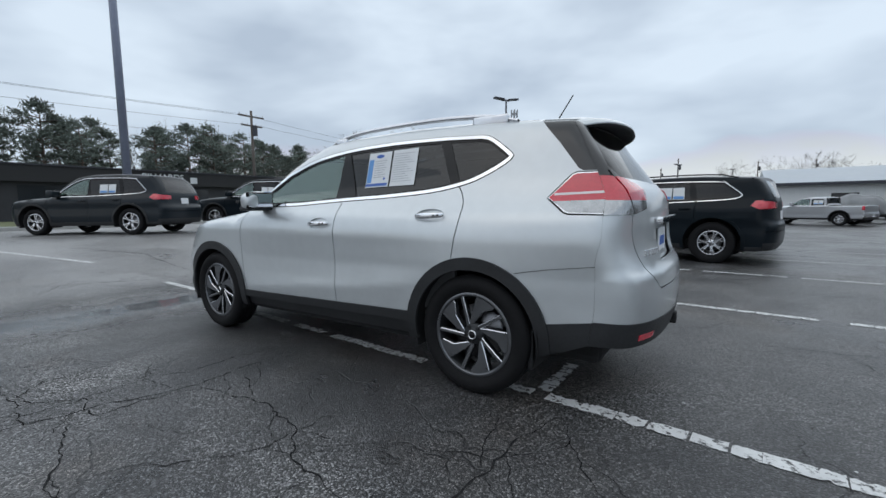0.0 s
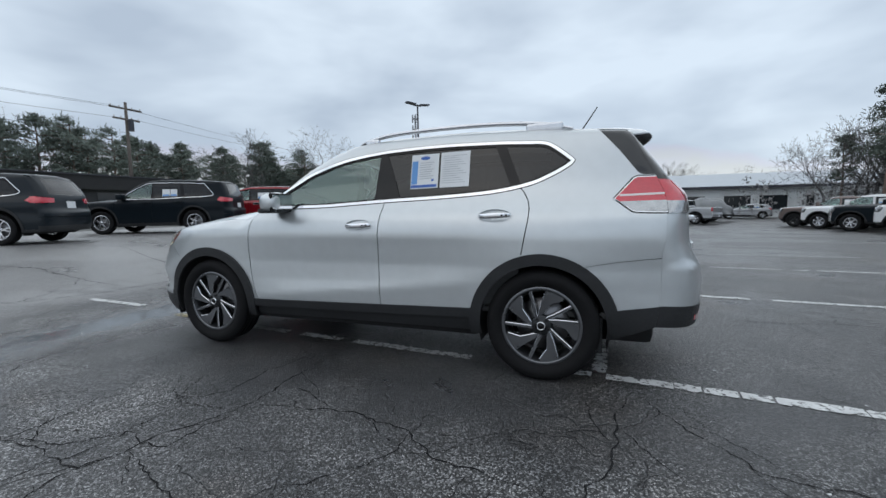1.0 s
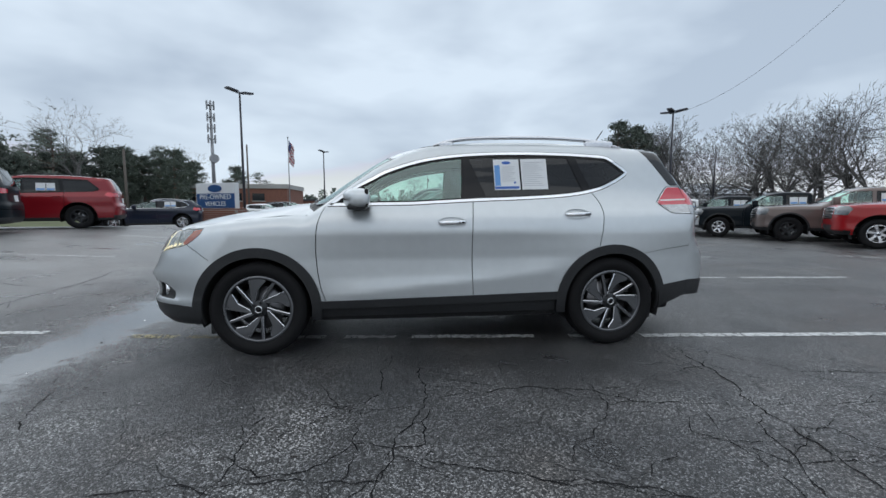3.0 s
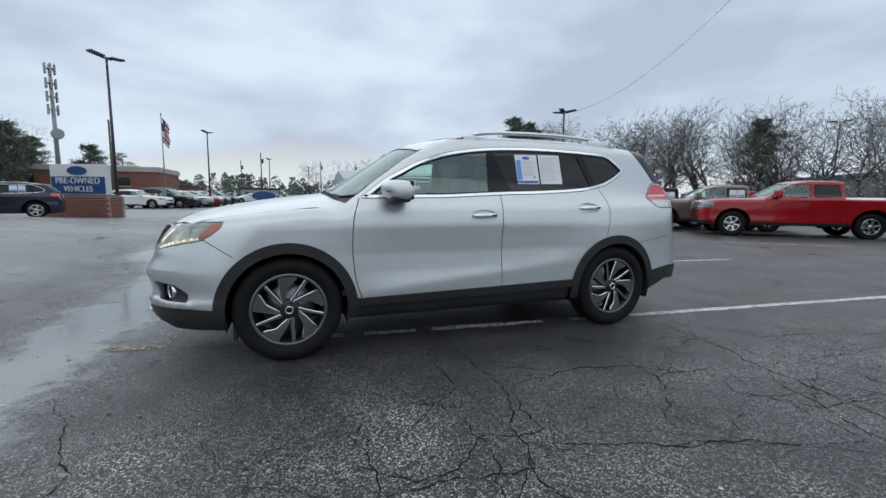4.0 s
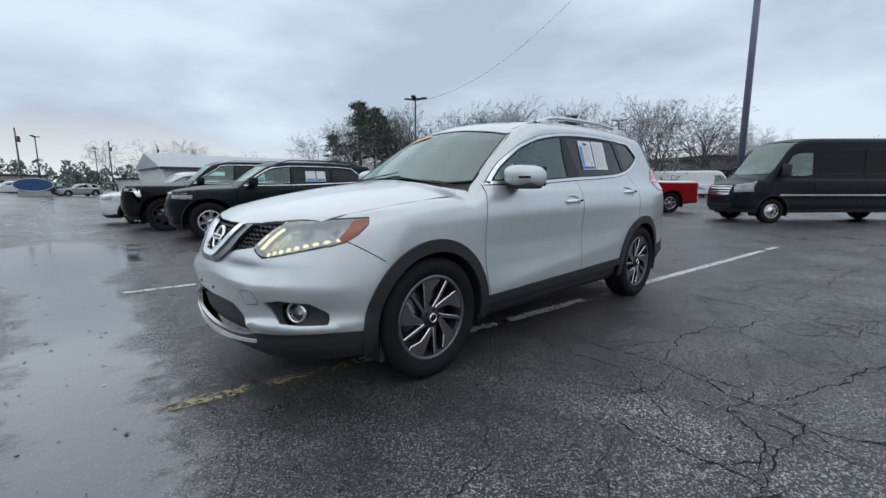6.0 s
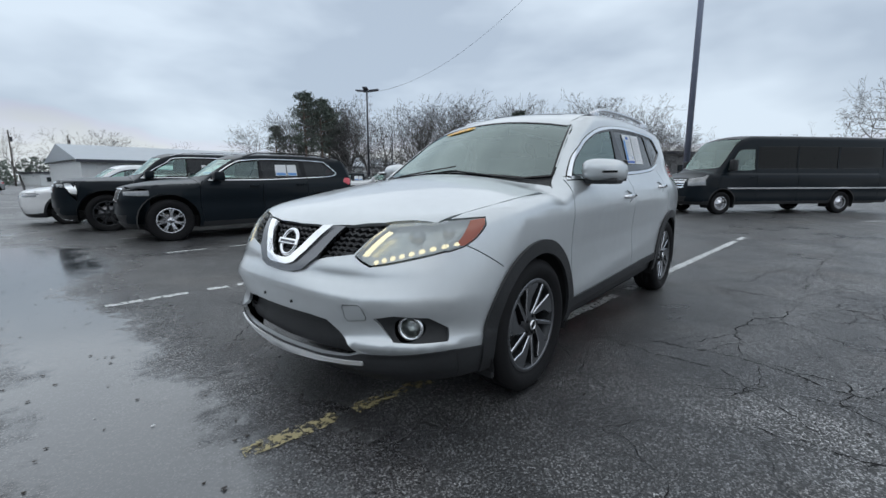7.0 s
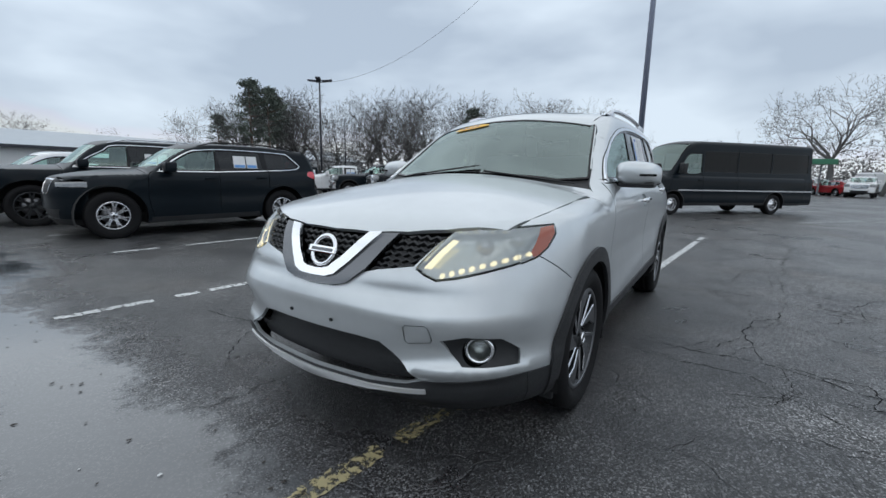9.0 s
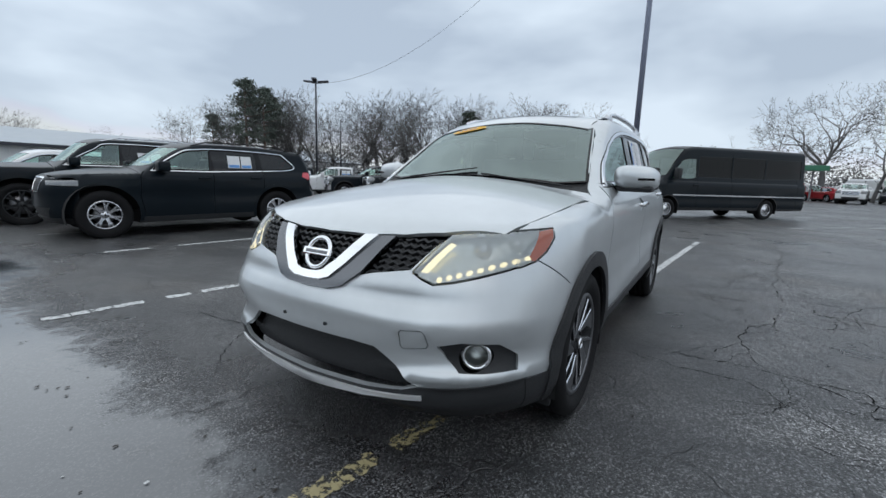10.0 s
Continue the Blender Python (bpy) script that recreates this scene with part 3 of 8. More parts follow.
        mesh_object("cap_ring", vs, fs, CHROME, cap)
    vs, fs = lathe([(0.0, f - 0.006), (0.016, f - 0.006), (0.018, f - 0.004)], 20)
    mesh_object("cap_disc", vs, fs, GLOSS_BLACK, cap)
    first = part("lug_nut", tube((0.048, f + 0.012, 0), (0.048, f - 0.001, 0), 0.009, seg=8), DARK, hub)
    for k in range(5):
        o = first if k == 0 else new("lug_nut", first.data)
        o.parent = hub
        o.rotation_euler = (0, 2 * math.pi * k / 5 + 0.4, 0)
    vs, fs = lathe([(0.0, -0.01), (rim_r * 0.66, -0.01), (rim_r * 0.68, 0.0), (rim_r * 0.68, 0.015), (0.0, 0.02)], 40 if seg > 40 else 20)
    mesh_object("brake_disc", vs, fs, varied_disc(), hub)
    return hub


_disc = []


def varied_disc():
    if not _disc:
        _disc.append(varied("brake_disc_steel", (0.22, 0.22, 0.23), 0.35, 0.9, scale=30, amount=0.2))
    return _disc[0]


TURBINE = {"n": 5, "blades": [[(0.20, 128), (0.45, 98), (0.75, 87), (1.0, 83), (1.01, 72), (1.01, 62), (1.0, 53), (0.90, 51), (0.64, 66), (0.30, 84)],
                              [(0.22, 140), (0.50, 117), (1.0, 110.5), (1.0, 105), (0.50, 106), (0.26, 110)]]}
FIVE_TWIN = {"n": 5, "phase": 0.3, "spokes": [[(0.15, -8, 0.035, 0.01), (0.6, -7, 0.026, 0.0), (1.0, -11, 0.030, 0.0)], [(0.15, 8, 0.035, 0.01), (0.6, 7, 0.026, 0.0), (1.0, 11, 0.030, 0.0)]]}
SIX_SPLIT = {"n": 7, "phase": 0.2, "spokes": [[(0.18, 0, 0.06, 0.012), (0.5, 0, 0.04, 0.004), (0.75, -6, 0.028, 0.0), (1.0, -9, 0.026, 0.0)], [(0.5, 0, 0.04, 0.006), (0.75, 6, 0.028, 0.0), (1.0, 9, 0.026, 0.0)]]}
SIX = {"n": 6, "phase": 0.2, "spokes": [[(0.15, 0, 0.07, 0.015), (0.6, 0, 0.055, 0.004), (1.0, 0, 0.085, 0.0)]]}
DISH = {"n": 8, "phase": 0.2, "spokes": [[(0.2, 0, 0.06, -0.02), (0.6, 0, 0.08, 0.03), (1.0, 0, 0.11, 0.035)]]}


def wheel_wells(parent, xs, hub, r, w_in, w_out):
    for x in xs:
        for s in (-1, 1):
            vs, fs = [], []
            for i in range(17):
                a = radians(-18 + 216 * i / 16)
                for o in (w_out, w_in, w_in):
                    rr = r if o == w_out or len(vs) % 3 == 1 else 0.03
                    vs.append((x + rr * math.cos(a), s * o, hub + rr * math.sin(a)))
            for i in range(16):
                fs += [(3 * i, 3 * i + 1, 3 * i + 4, 3 * i + 3), (3 * i + 1, 3 * i + 2, 3 * i + 5, 3 * i + 4)]
            mesh_object("wheel_well", vs, fs, DARK, parent)


def seat(parent, x, y, w, z0, name="seat", mat=None):
    s = new(name)
    s.parent = parent
    s.location = (x, y, z0)
    mat = mat or CLOTH
    part("cushion", box(-0.28, 0.22, -w / 2, w / 2, 0.0, 0.16, 0.05), mat, s, smooth=True)
    part("backrest", box(-0.06, 0.08, -w / 2, w / 2, 0.0, 0.62, 0.05, m=Matrix.Translation((0.22, 0, 0.1)) @ Matrix.Rotation(radians(16), 4, "Y")), mat, s, smooth=True)
    part("headrest", box(-0.04, 0.06, -0.13, 0.13, 0.64, 0.84, 0.035, m=Matrix.Translation((0.22, 0, 0.1)) @ Matrix.Rotation(radians(14), 4, "Y")), mat, s, smooth=True)
    return s


def steering_wheel(parent, x, y, z):
    vs, fs = [], []
    n, m = 32, 8
    for i in range(n):
        a = 2 * math.pi * i / n
        for j in range(m):
            b = 2 * math.pi * j / m
            r = 0.18 + 0.016 * math.cos(b)
            vs.append((0.016 * math.sin(b), r * math.cos(a), r * math.sin(a)))
    fs = [(i * m + j, i * m + (j + 1) % m, ((i + 1) % n) * m + (j + 1) % m, ((i + 1) % n) * m + j) for i in range(n) for j in range(m)]
    w = mesh_object("steering_wheel", vs, fs, PLASTIC_IN, parent)
    w.matrix_local = pose(x, y, z, 0, -22, 0)
    part("wheel_boss", box(-0.03, 0.02, -0.17, 0.17, -0.05, 0.05, 0.02), PLASTIC_IN, w)
    return w


# ---- the silver car ----
LENS_WHITE = principled("white_lamp_line", (0.75, 0.70, 0.70), 0.2)
GLOSS_GLASS = principled("dark_wraparound_glass", (0.012, 0.013, 0.015), 0.05, IOR=1.6)


def silver_suv():
    car = empty("suv", pose(0, 0, 0), "silver metallic compact SUV parked on worn wet asphalt", "car")
    B = Body(
        top=[(-2.45, 0.66), (-2.32, 0.76), (-2.24, 0.855), (-2.15, 0.925), (-2.0, 0.985), (-1.8, 1.035), (-1.5, 1.088), (-1.2, 1.128), (-1.05, 1.150), (-0.95, 1.205), (-0.70, 1.37),
             (-0.42, 1.54), (-0.25, 1.602), (0.0, 1.640), (0.4, 1.663), (0.8, 1.668), (1.2, 1.658), (1.6, 1.634), (2.0, 1.60), (2.4, 1.555)],
        crown=[(-2.4, 0.10), (-1.9, 0.13), (-1.2, 0.15), (-0.9, 0.24), (-0.4, 0.24), (0.0, 0.13), (1.6, 0.13), (2.3, 0.16)],
        side=[(0.15, 0.80), (0.25, 0.845), (0.35, 0.872), (0.43, 0.876), (0.50, 0.874), (0.60, 0.870), (0.70, 0.870), (0.80, 0.878), (0.90, 0.884), (0.97, 0.878), (1.04, 0.860), (1.10, 0.822),
              (1.16, 0.786), (1.24, 0.752), (1.36, 0.716), (1.48, 0.682), (1.56, 0.652), (1.64, 0.61), (1.75, 0.53)],
        plan=[(-2.45, -0.07), (-2.0, -0.025), (-1.6, 0.0), (-0.9, -0.005), (0.2, 0.0), (1.0, 0.004), (1.5, -0.008), (1.9, -0.045), (2.2, -0.095), (2.45, -0.15)],
        front=[(0.15, -2.09), (0.24, -2.205), (0.30, -2.27), (0.36, -2.295), (0.45, -2.285), (0.55, -2.302), (0.62, -2.302), (0.70, -2.275), (0.78, -2.232), (0.86, -2.185), (0.95, -2.105), (1.1, -1.9)],
        rear=[(0.2, 2.12), (0.28, 2.24), (0.36, 2.29), (0.48, 2.315), (0.62, 2.325), (0.72, 2.315), (0.78, 2.28), (0.90, 2.25), (1.05, 2.24), (1.15, 2.22), (1.24, 2.15), (1.36, 2.06), (1.48, 1.97), (1.58, 1.915), (1.7, 1.88)],
        fc=(0.19, 0.83), rc=(0.10, 0.36), k=0.055, kf=0.06,
        bulges=[(-1.353, 0.62, 0.46, 0.25, 0.030), (1.353, 0.64, 0.50, 0.26, 0.034), (0.1, 0.93, 1.5, 0.06, 0.006)],
        creases=[(-0.85, 0.440, 0.92, 0.605, 0.019, 0.085)],
        face=[(0.66, 0.412, 0.24, 0.022, 0.034), (0.68, 0.50, 0.20, 0.045, -0.024), (0.60, 0.600, 0.30, 0.030, 0.018), (0.40, 0.690, 0.22, 0.035, -0.014), (0.0, 0.62, 0.30, 0.03, 0.006), (0.0, 0.296, 0.55, 0.020, 0.022)])
    HUB, AR = 0.352, 0.458
    FX, RX = -1.356, 1.356
    # lines shared by neighbouring panels
    hood_side = [(-1.93, -0.695), (-1.80, -0.735), (-1.6, -0.762), (-1.35, -0.775), (-1.12, -0.775), (-0.98, -0.765)]
    roof_side = [(-0.30, -0.555), (-0.15, -0.56), (0.3, -0.565), (1.0, -0.56), (1.6, -0.54), (1.83, -0.51)]

    def on_top(path):
        p = B.place("T", [q[0] for q in path], [q[1] for q in path])
        return [(float(a[0]), float(a[2])) for a in p]
    ws_side = [(-0.86, -0.715), (-0.70, -0.675), (-0.50, -0.630), (-0.34, -0.592)]
    dlo = smooth_path([(-0.855, 1.108), (-0.67, 1.245), (-0.52, 1.328), (-0.39, 1.392), (-0.13, 1.472), (0.21, 1.520), (0.64, 1.538), (1.07, 1.532)], 5) + \
        smooth_path([(1.33, 1.518), (1.40, 1.495), (1.52, 1.405), (1.535, 1.375), (1.49, 1.335), (1.38, 1.276), (1.25, 1.228), (1.02, 1.186), (0.64, 1.160), (0.27, 1.145), (-0.22, 1.118)], 5)
    trim = inset(dlo, 0.020)
    glass = inset(dlo, 0.034)
    top_edge = on_top(hood_side)
    roof_edge = on_top(roof_side)
    ws_edge = on_top(ws_side)
    seam_f = pchip([(0.22, -1.90), (0.42, -1.945), (0.60, -1.955), (0.80, -1.945), (top_edge[0][1], top_edge[0][0])])
    zf = np.linspace(0.245, top_edge[0][1], 40)
    seam_r = pchip([(0.30, 1.975), (0.40, 2.005), (0.6, 2.03), (0.80, 2.03), (0.95, 2.055), (1.1, 2.055), (1.28, 1.995), (1.38, 1.945), (1.50, 1.885), (roof_edge[-1][1], roof_edge[-1][0])])
    zr = np.linspace(roof_edge[-1][1], 0.385, 60)
    side_out = [(float(seam_f(z)), float(z)) for z in zf] + top_edge[1:] + ws_edge + [(-0.32, roof_edge[0][1])] + roof_edge + \
        [(float(seam_r(z)), float(z)) for z in zr[1:]] + [(1.88, 0.335), (1.72, 0.285), (0.0, 0.275), (-1.6, 0.26)]
    gap = 0.0065
    door_front = smooth_path([(-0.868, 0.405), (-0.905, 0.52), (-0.926, 0.68), (-0.930, 0.82), (-0.915, 0.98), (-0.868, 1.108)], 5)
    door_mid = smooth_path([(0.240, 0.425), (0.232, 0.6), (0.230, 0.8), (0.236, 1.0), (0.250, 1.150)], 5)
    door_rear = smooth_path([(1.235, 0.80), (1.258, 0.92), (1.276, 1.04), (1.270, 1.12), (1.235, 1.19), (1.205, 1.222)], 5)
    rocker = [(-0.88, 0.405), (0.24, 0.428), (0.895, 0.445)]
    head = [(-2.2, 0.70), (-2.2, 0.925), (-1.92, 0.937), (-1.80, 0.943), (-1.733, 0.946), (-1.750, 0.910), (-1.81, 0.860), (-1.87, 0.827), (-1.95, 0.806)]
    tail = [(1.765, 1.138), (1.875, 1.262), (1.90, 1.272), (2.2, 1.272), (2.2, 1.045), (1.89, 1.052), (1.865, 1.06)]
    inset_tail = inset(tail, 0.010)
    inset_clear = [(a, min(b, 1.118 + 0.02 * (a - 1.8))) for a, b in resample(inset_tail, 0.02)]
    inset_red = inset_tail
    arch_clad = [arc(cx, HUB, AR, -10, 190, 40) for cx in (FX, RX)]
    arch_open = [arc(cx, HUB, 0.388, -40, 220, 40) for cx in (FX, RX)]
    low_clad = [(-0.95, 0.1), (-0.95, 0.405), (-0.88, 0.405), (0.24, 0.428), (0.895, 0.445), (0.96, 0.45), (0.96, 0.1)]
    front_low = [(-3, 0.1), (-3, 0.392), (-1.955, 0.390), (-1.78, 0.380), (-1.7, 0.36), (-1.7, 0.1)]
    rear_low = [(1.7, 0.1), (1.7, 0.42), (1.785, 0.475), (2.1, 0.515), (3, 0.52), (3, 0.1)]
    bump_seam_f = smooth_path([(-1.865, 0.834), (-1.79, 0.790), (-1.685, 0.722)], 5)
    bump_seam_r = [(1.62, 0.735), (1.80, 0.765), (2.12, 0.80)]
    for axis, s in (("L", -1), ("R", 1)):
        regions = [("wheel_opening", arch_open[0], None), ("wheel_opening", arch_open[1], None)]

        def cut(loop, x0, x1, lean=0.0):
            """The part of a window loop between two leaning lines."""
            out = []
            zm = 1.33
            for p in resample(loop, 0.015):
                a, b = x0 + lean * (p[1] - zm), x1 + lean * (p[1] - zm)
                out.append((min(max(p[0], a), b), p[1]))
            return out
        g1, g2, g3 = cut(glass, -0.74, 0.165, 0.05), cut(glass, 0.295, 1.105, -0.42), cut(glass, 1.175, 1.6, -0.42)
        regions += [("front_door_glass", g1, GLASS_FRONT, -0.010), ("rear_door_glass", g2, GLASS_DARK, -0.010), ("quarter_glass", g3, GLASS_DARK, -0.008),
                    ("window_pillar_trim", trim, GLOSS_BLACK, -0.004), ("chrome_window_trim", dlo, CHROME, 0.004, "thin chrome strip round the side windows"), ("window_seal", inset(dlo, -0.005), GLOSS_BLACK, -0.006),
                    ("headlamp_gap", ribbon(head, 0.006), None), *[("handle_cup", [(hx + 0.108 * math.cos(a * 0.2618), hz - 0.002 + 0.043 * math.sin(a * 0.2618)) for a in range(24)], SILVER, -0.013) for hx, hz in ((0.075, 0.985), (1.062, 1.045))], ("side_marker", [(-1.885, 0.829), (-1.890, 0.848), (-1.805, 0.935), (-1.738, 0.944), (-1.754, 0.912), (-1.81, 0.864), (-1.868, 0.831)], LENS_AMBER, -0.002, "amber side marker of the headlight"),
                    ("headlight_lens_side", head, HAZED_LENS, -0.002),
                    ("taillight_gap", ribbon(tail + tail[:1], 0.008), None),                     ("taillight_line", [(1.80, 1.160), (2.3, 1.176), (2.3, 1.164), (1.80, 1.148)], LENS_WHITE, 0.005),
                    ("taillight_clear_side", inset_clear, LENS_GREY, 0.004, "clear ribbed lower lens"), ("taillight_side", inset_red, LENS_RED, 0.004, "red tail light lens"), ("taillight_rim", tail, CHROME, 0.002),
                    ("tailgate_glass_side", [(1.655, 1.66), (1.675, 1.575), (1.80, 1.43), (1.905, 1.292), (1.93, 1.278), (2.4, 1.278), (2.4, 1.7)], GLOSS_GLASS, -0.004),
                    ("wheel_arch_cladding", arch_clad[0] + [(FX - 0.43, 0.1), (FX + 0.45, 0.1)], CLADDING, 0.014), ("rear_wheel_arch_cladding", arch_clad[1] + [(RX - 0.43, 0.1), (RX + 0.45, 0.1)], CLADDING, 0.014),
                    ("rocker_strip", [(-0.95, 0.350), (-0.95, 0.405), (-0.88, 0.405), (0.24, 0.428), (0.895, 0.445), (0.96, 0.45), (0.96, 0.385), (0.24, 0.366)], CLADDING, 0.010), ("rocker_cladding", low_clad, CLADDING, -0.022), ("bumper_corner_cladding", front_low, CLADDING, 0.006), ("rear_bumper_cladding", rear_low, CLADDING, 0.006),
                    ("gap", ribbon(door_front, gap), None), ("gap", ribbon(door_mid, gap), None), ("gap", ribbon(door_rear, gap), None),
                    ("gap", ribbon(bump_seam_f, 0.005), None), ("gap", ribbon(bump_seam_r, 0.004), None),
                    ("front_bumper_corner", [(-3, 0.2), (-3, 0.85), (-1.90, 0.85)] + bump_seam_f[1:] + [(-1.6, 0.4), (-1.6, 0.2)], SILVER),
                    ("front_fender", [(-1.95, 1.3), (-1.95, 0.3)] + door_front[:1] + door_front + [(-0.868, 1.115), (-0.98, 1.3)], SILVER),
                    ("front_door", door_front + [(-0.22, 1.118), (0.25, 1.15)] + door_mid[::-1] + [(-0.3, 0.3)], SILVER),
                    ("rear_door", door_mid + [(0.64, 1.165), (1.02, 1.19), (1.205, 1.226)] + door_rear[::-1] + [(1.2, 0.7), (0.85, 0.4)], SILVER),
                    ("rear_bumper_corner", [(1.6, 0.3), (1.62, 0.735), (1.80, 0.765), (2.12, 0.80), (2.4, 0.8), (2.4, 0.3)], SILVER),
                    ("side_body_frame", None, SILVER)]
        made = lay(B, axis, side_out, regions, car, step=0.032, edge=0.022)
        shade_off([made.get(k) for k in ("front_door_glass", "rear_door_glass", "quarter_glass")])
        # door handles: a shallow cup ring, a chrome bar and a key cover
        for door, hx, hz in (("front_door", 0.075, 0.985), ("rear_door", 1.062, 1.045)):
            p = B.place(axis, [hx], [hz])[0]
            h = new("door_handle")
            h.parent = made[door]
            h.location = tuple(p)
            h.rotation_euler = (0, radians(-2), 0)
            bm = bmesh.new()
            prof = [(-0.105, 0.004, 0.010), (-0.085, 0.024, 0.015), (-0.03, 0.036, 0.018), (0.04, 0.036, 0.017), (0.09, 0.026, 0.015), (0.108, 0.008, 0.012)]
            rows = [[bm.verts.new((x, s * (d + 0.006 * math.sin(a)) - s * 0.002, t * math.cos(a))) for a in [2 * math.pi * i / 10 for i in range(10)]] for x, d, t in prof]
            for r0, r1 in zip(rows, rows[1:]):
                for i in range(10):
                    bm.faces.new((r0[i], r0[(i + 1) % 10], r1[(i + 1) % 10], r1[i]))
            bm.faces.new(rows[0])
            bm.faces.new(rows[-1])
            bmesh.ops.recalc_face_normals(bm, faces=bm.faces)
            part("grip", bm, CHROME, h, "chrome pull handle", smooth=True)
            for kx in (0.055, 0.082):
                part("key_hole", tube((kx, s * 0.028, 0.0), (kx, s * 0.0405 - s * (0.002 if kx > 0.06 else 0), 0.0), 0.0065, seg=8), GLOSS_BLACK, h)
        # wing mirror
        m = new("wing_mirror")
        m.parent = car
        m.location = (-0.60, s * 0.93, 1.165)
        bm = bmesh.new()
        bmesh.ops.create_uvsphere(bm, u_segments=28, v_segments=16, radius=1)
        for v in bm.verts:
            x, y, z = v.co
            y = math.copysign(abs(y) ** 0.72, y)
            z = math.copysign(abs(z) ** 0.62, z)
            x = math.copysign(abs(x) ** 0.8, x)
            if x > 0:
                x *= 0.55
            v.co = (x * 0.115 - 0.02 * abs(y) * 0 + (0.035 * s * y), y * 0.122, z * 0.072 - 0.008 * s * y)
        part("shell", bm, SILVER, m, smooth=True)
        part("lower_shell", box(-0.085, 0.05, -0.10, 0.10, -0.083, -0.045, 0.02), CLADDING, m)
        part("mirror_surround", box(0.040, 0.066, -0.114, 0.114, -0.066, 0.064, 0.012), GLOSS_BLACK, m)
        part("mirror_glass", box(0.066, 0.070, -0.102, 0.102, -0.054, 0.052, 0.0015), CHROME, m)
        part("turn_signal", box(-0.112, -0.10, min(s * 0.02, s * 0.11), max(s * 0.02, s * 0.11), -0.016, -0.002, 0.004), GLOSS_BLACK, m)
        bm = bmesh.new()
        rows = []
        for t in range(4):
            u = t / 3
            cy, cz, hh, hl = -s * (0.05 + 0.16 * u), -0.055 - 0.02 * u, 0.022 + 0.006 * u, 0.05 + 0.02 * u
            rows.append([bm.verts.new((a * hl, cy, cz + b * hh)) for a, b in ((-1, -0.6), (1, -0.6), (1, 0.6), (0, 1), (-1, 0.6))])
        for r0, r1 in zip(rows, rows[1:]):
            for i in range(5):
                bm.faces.new((r0[i], r0[(i + 1) % 5], r1[(i + 1) % 5], r1[i]))
        bmesh.ops.recalc_face_normals(bm, faces=bm.faces)
        part("mirror_arm", bm, GLOSS_BLACK, m)
        # roof rail
        path = [(-0.04, 0.0), (0.06, 0.020), (0.20, 0.036), (0.55, 0.043), (1.0, 0.043), (1.28, 0.036), (1.42, 0.020), (1.52, 0.0)]
        rows, vs, fs = [], [], []
        cur = smooth_path(path, 6)
        base = B.place("T", [p[0] for p in cur], [s * 0.585 + 0 * p[0] for p in cur])
        for (x, h), b in zip(cur, base):
            for a in range(8):
                q = 2 * math.pi * a / 8
                vs.append((x, b[1] + 0.018 * math.cos(q), b[2] + h + (0.016 if 0.03 < x < 1.45 else 0.010) * math.sin(q)))
        for i in range(len(cur) - 1):
            for a in range(8):
                fs.append((i * 8 + a, i * 8 + (a + 1) % 8, (i + 1) * 8 + (a + 1) % 8, (i + 1) * 8 + a))
        rail = mesh_object("roof_rail", vs, fs, ALLOY, car)
        tagged(rail, "satin silver roof rail")
        for x0, x1 in ((0.0, 0.12), (1.22, 1.46)):
            b = B.place("T", [(x0 + x1) / 2], [s * 0.585])[0]
            part("rail_foot", box(x0, x1, b[1] - 0.022, b[1] + 0.022, b[2] - 0.03, b[2] + (0.024 if x0 < 0.5 else 0.040), 0.014), ALLOY, rail, smooth=True)
    # hood, windscreen and roof
    hood_front = [(-2.150, 0.0), (-2.140, -0.20), (-2.108, -0.36), (-2.052, -0.50), (-1.980, -0.61), (-1.935, -0.665)]
    cowl = [(-0.965, -0.742), (-1.03, -0.55), (-1.075, -0.30), (-1.09, 0.0)]
    hood = mirror_loop(hood_front + offset(hood_side, -0.003, False) + cowl)
    ws_loop = mirror_loop([(-1.045, 0.0), (-1.03, -0.30), (-0.975, -0.56), (-0.88, -0.705)] + [(p[0], p[1] + 0.008) for p in ws_side] + [(-0.375, -0.56), (-0.415, -0.30), (-0.425, 0.0)])
    out = mirror_loop([(-2.150, 0.0), (-2.140, -0.20), (-2.108, -0.36), (-2.052, -0.50), (-1.980, -0.61), (-1.93, -0.695)] + hood_side[1:] + ws_side + [(-0.30, -0.555)] + roof_side + [(1.865, -0.49), (1.89, -0.3), (1.895, 0.0)])
    made = lay(B, "T", out, [("gap", ribbon(offset(hood_side, -0.004, False), 0.011), None), ("gap", [(a, -b) for a, b in ribbon(offset(hood_side, -0.004, False), 0.011)], None), ("hood", hood, SILVER), ("windshield", inset(ws_loop, 0.012), GLASS_SCREEN, -0.003), ("windshield_seal", ws_loop, GLOSS_BLACK, 0.001),
                            ("cowl", [(-1.2, -0.9), (-1.2, 0.9), (-0.80, 0.9), (-0.80, -0.9)], CLADDING, -0.012),
                            ("gap", ribbon([(-0.37, -0.6), (-0.41, -0.3), (-0.42, 0.0), (-0.41, 0.3), (-0.37, 0.6)], 0.006), None),
                            ("sunroof", [(-0.15, -0.40), (-0.15, 0.40), (0.95, 0.40), (0.95, -0.40)], GLASS_DARK, 0.002), ("roof", None, SILVER)], car, step=0.05, edge=0.025)
    shade_off([made.get("windshield"), made.get("sunroof")])
    # front end
    hf = B.place("T", [p[0] for p in hood_front], [p[1] for p in hood_front])
    lead = [(float(p[1]), float(p[2]) - 0.012) for p in hf]
    corner = [(float(p[1]), float(p[2])) for p in B.place("L", seam_f(zf[::-1]) + 0.0008, zf[::-1])]

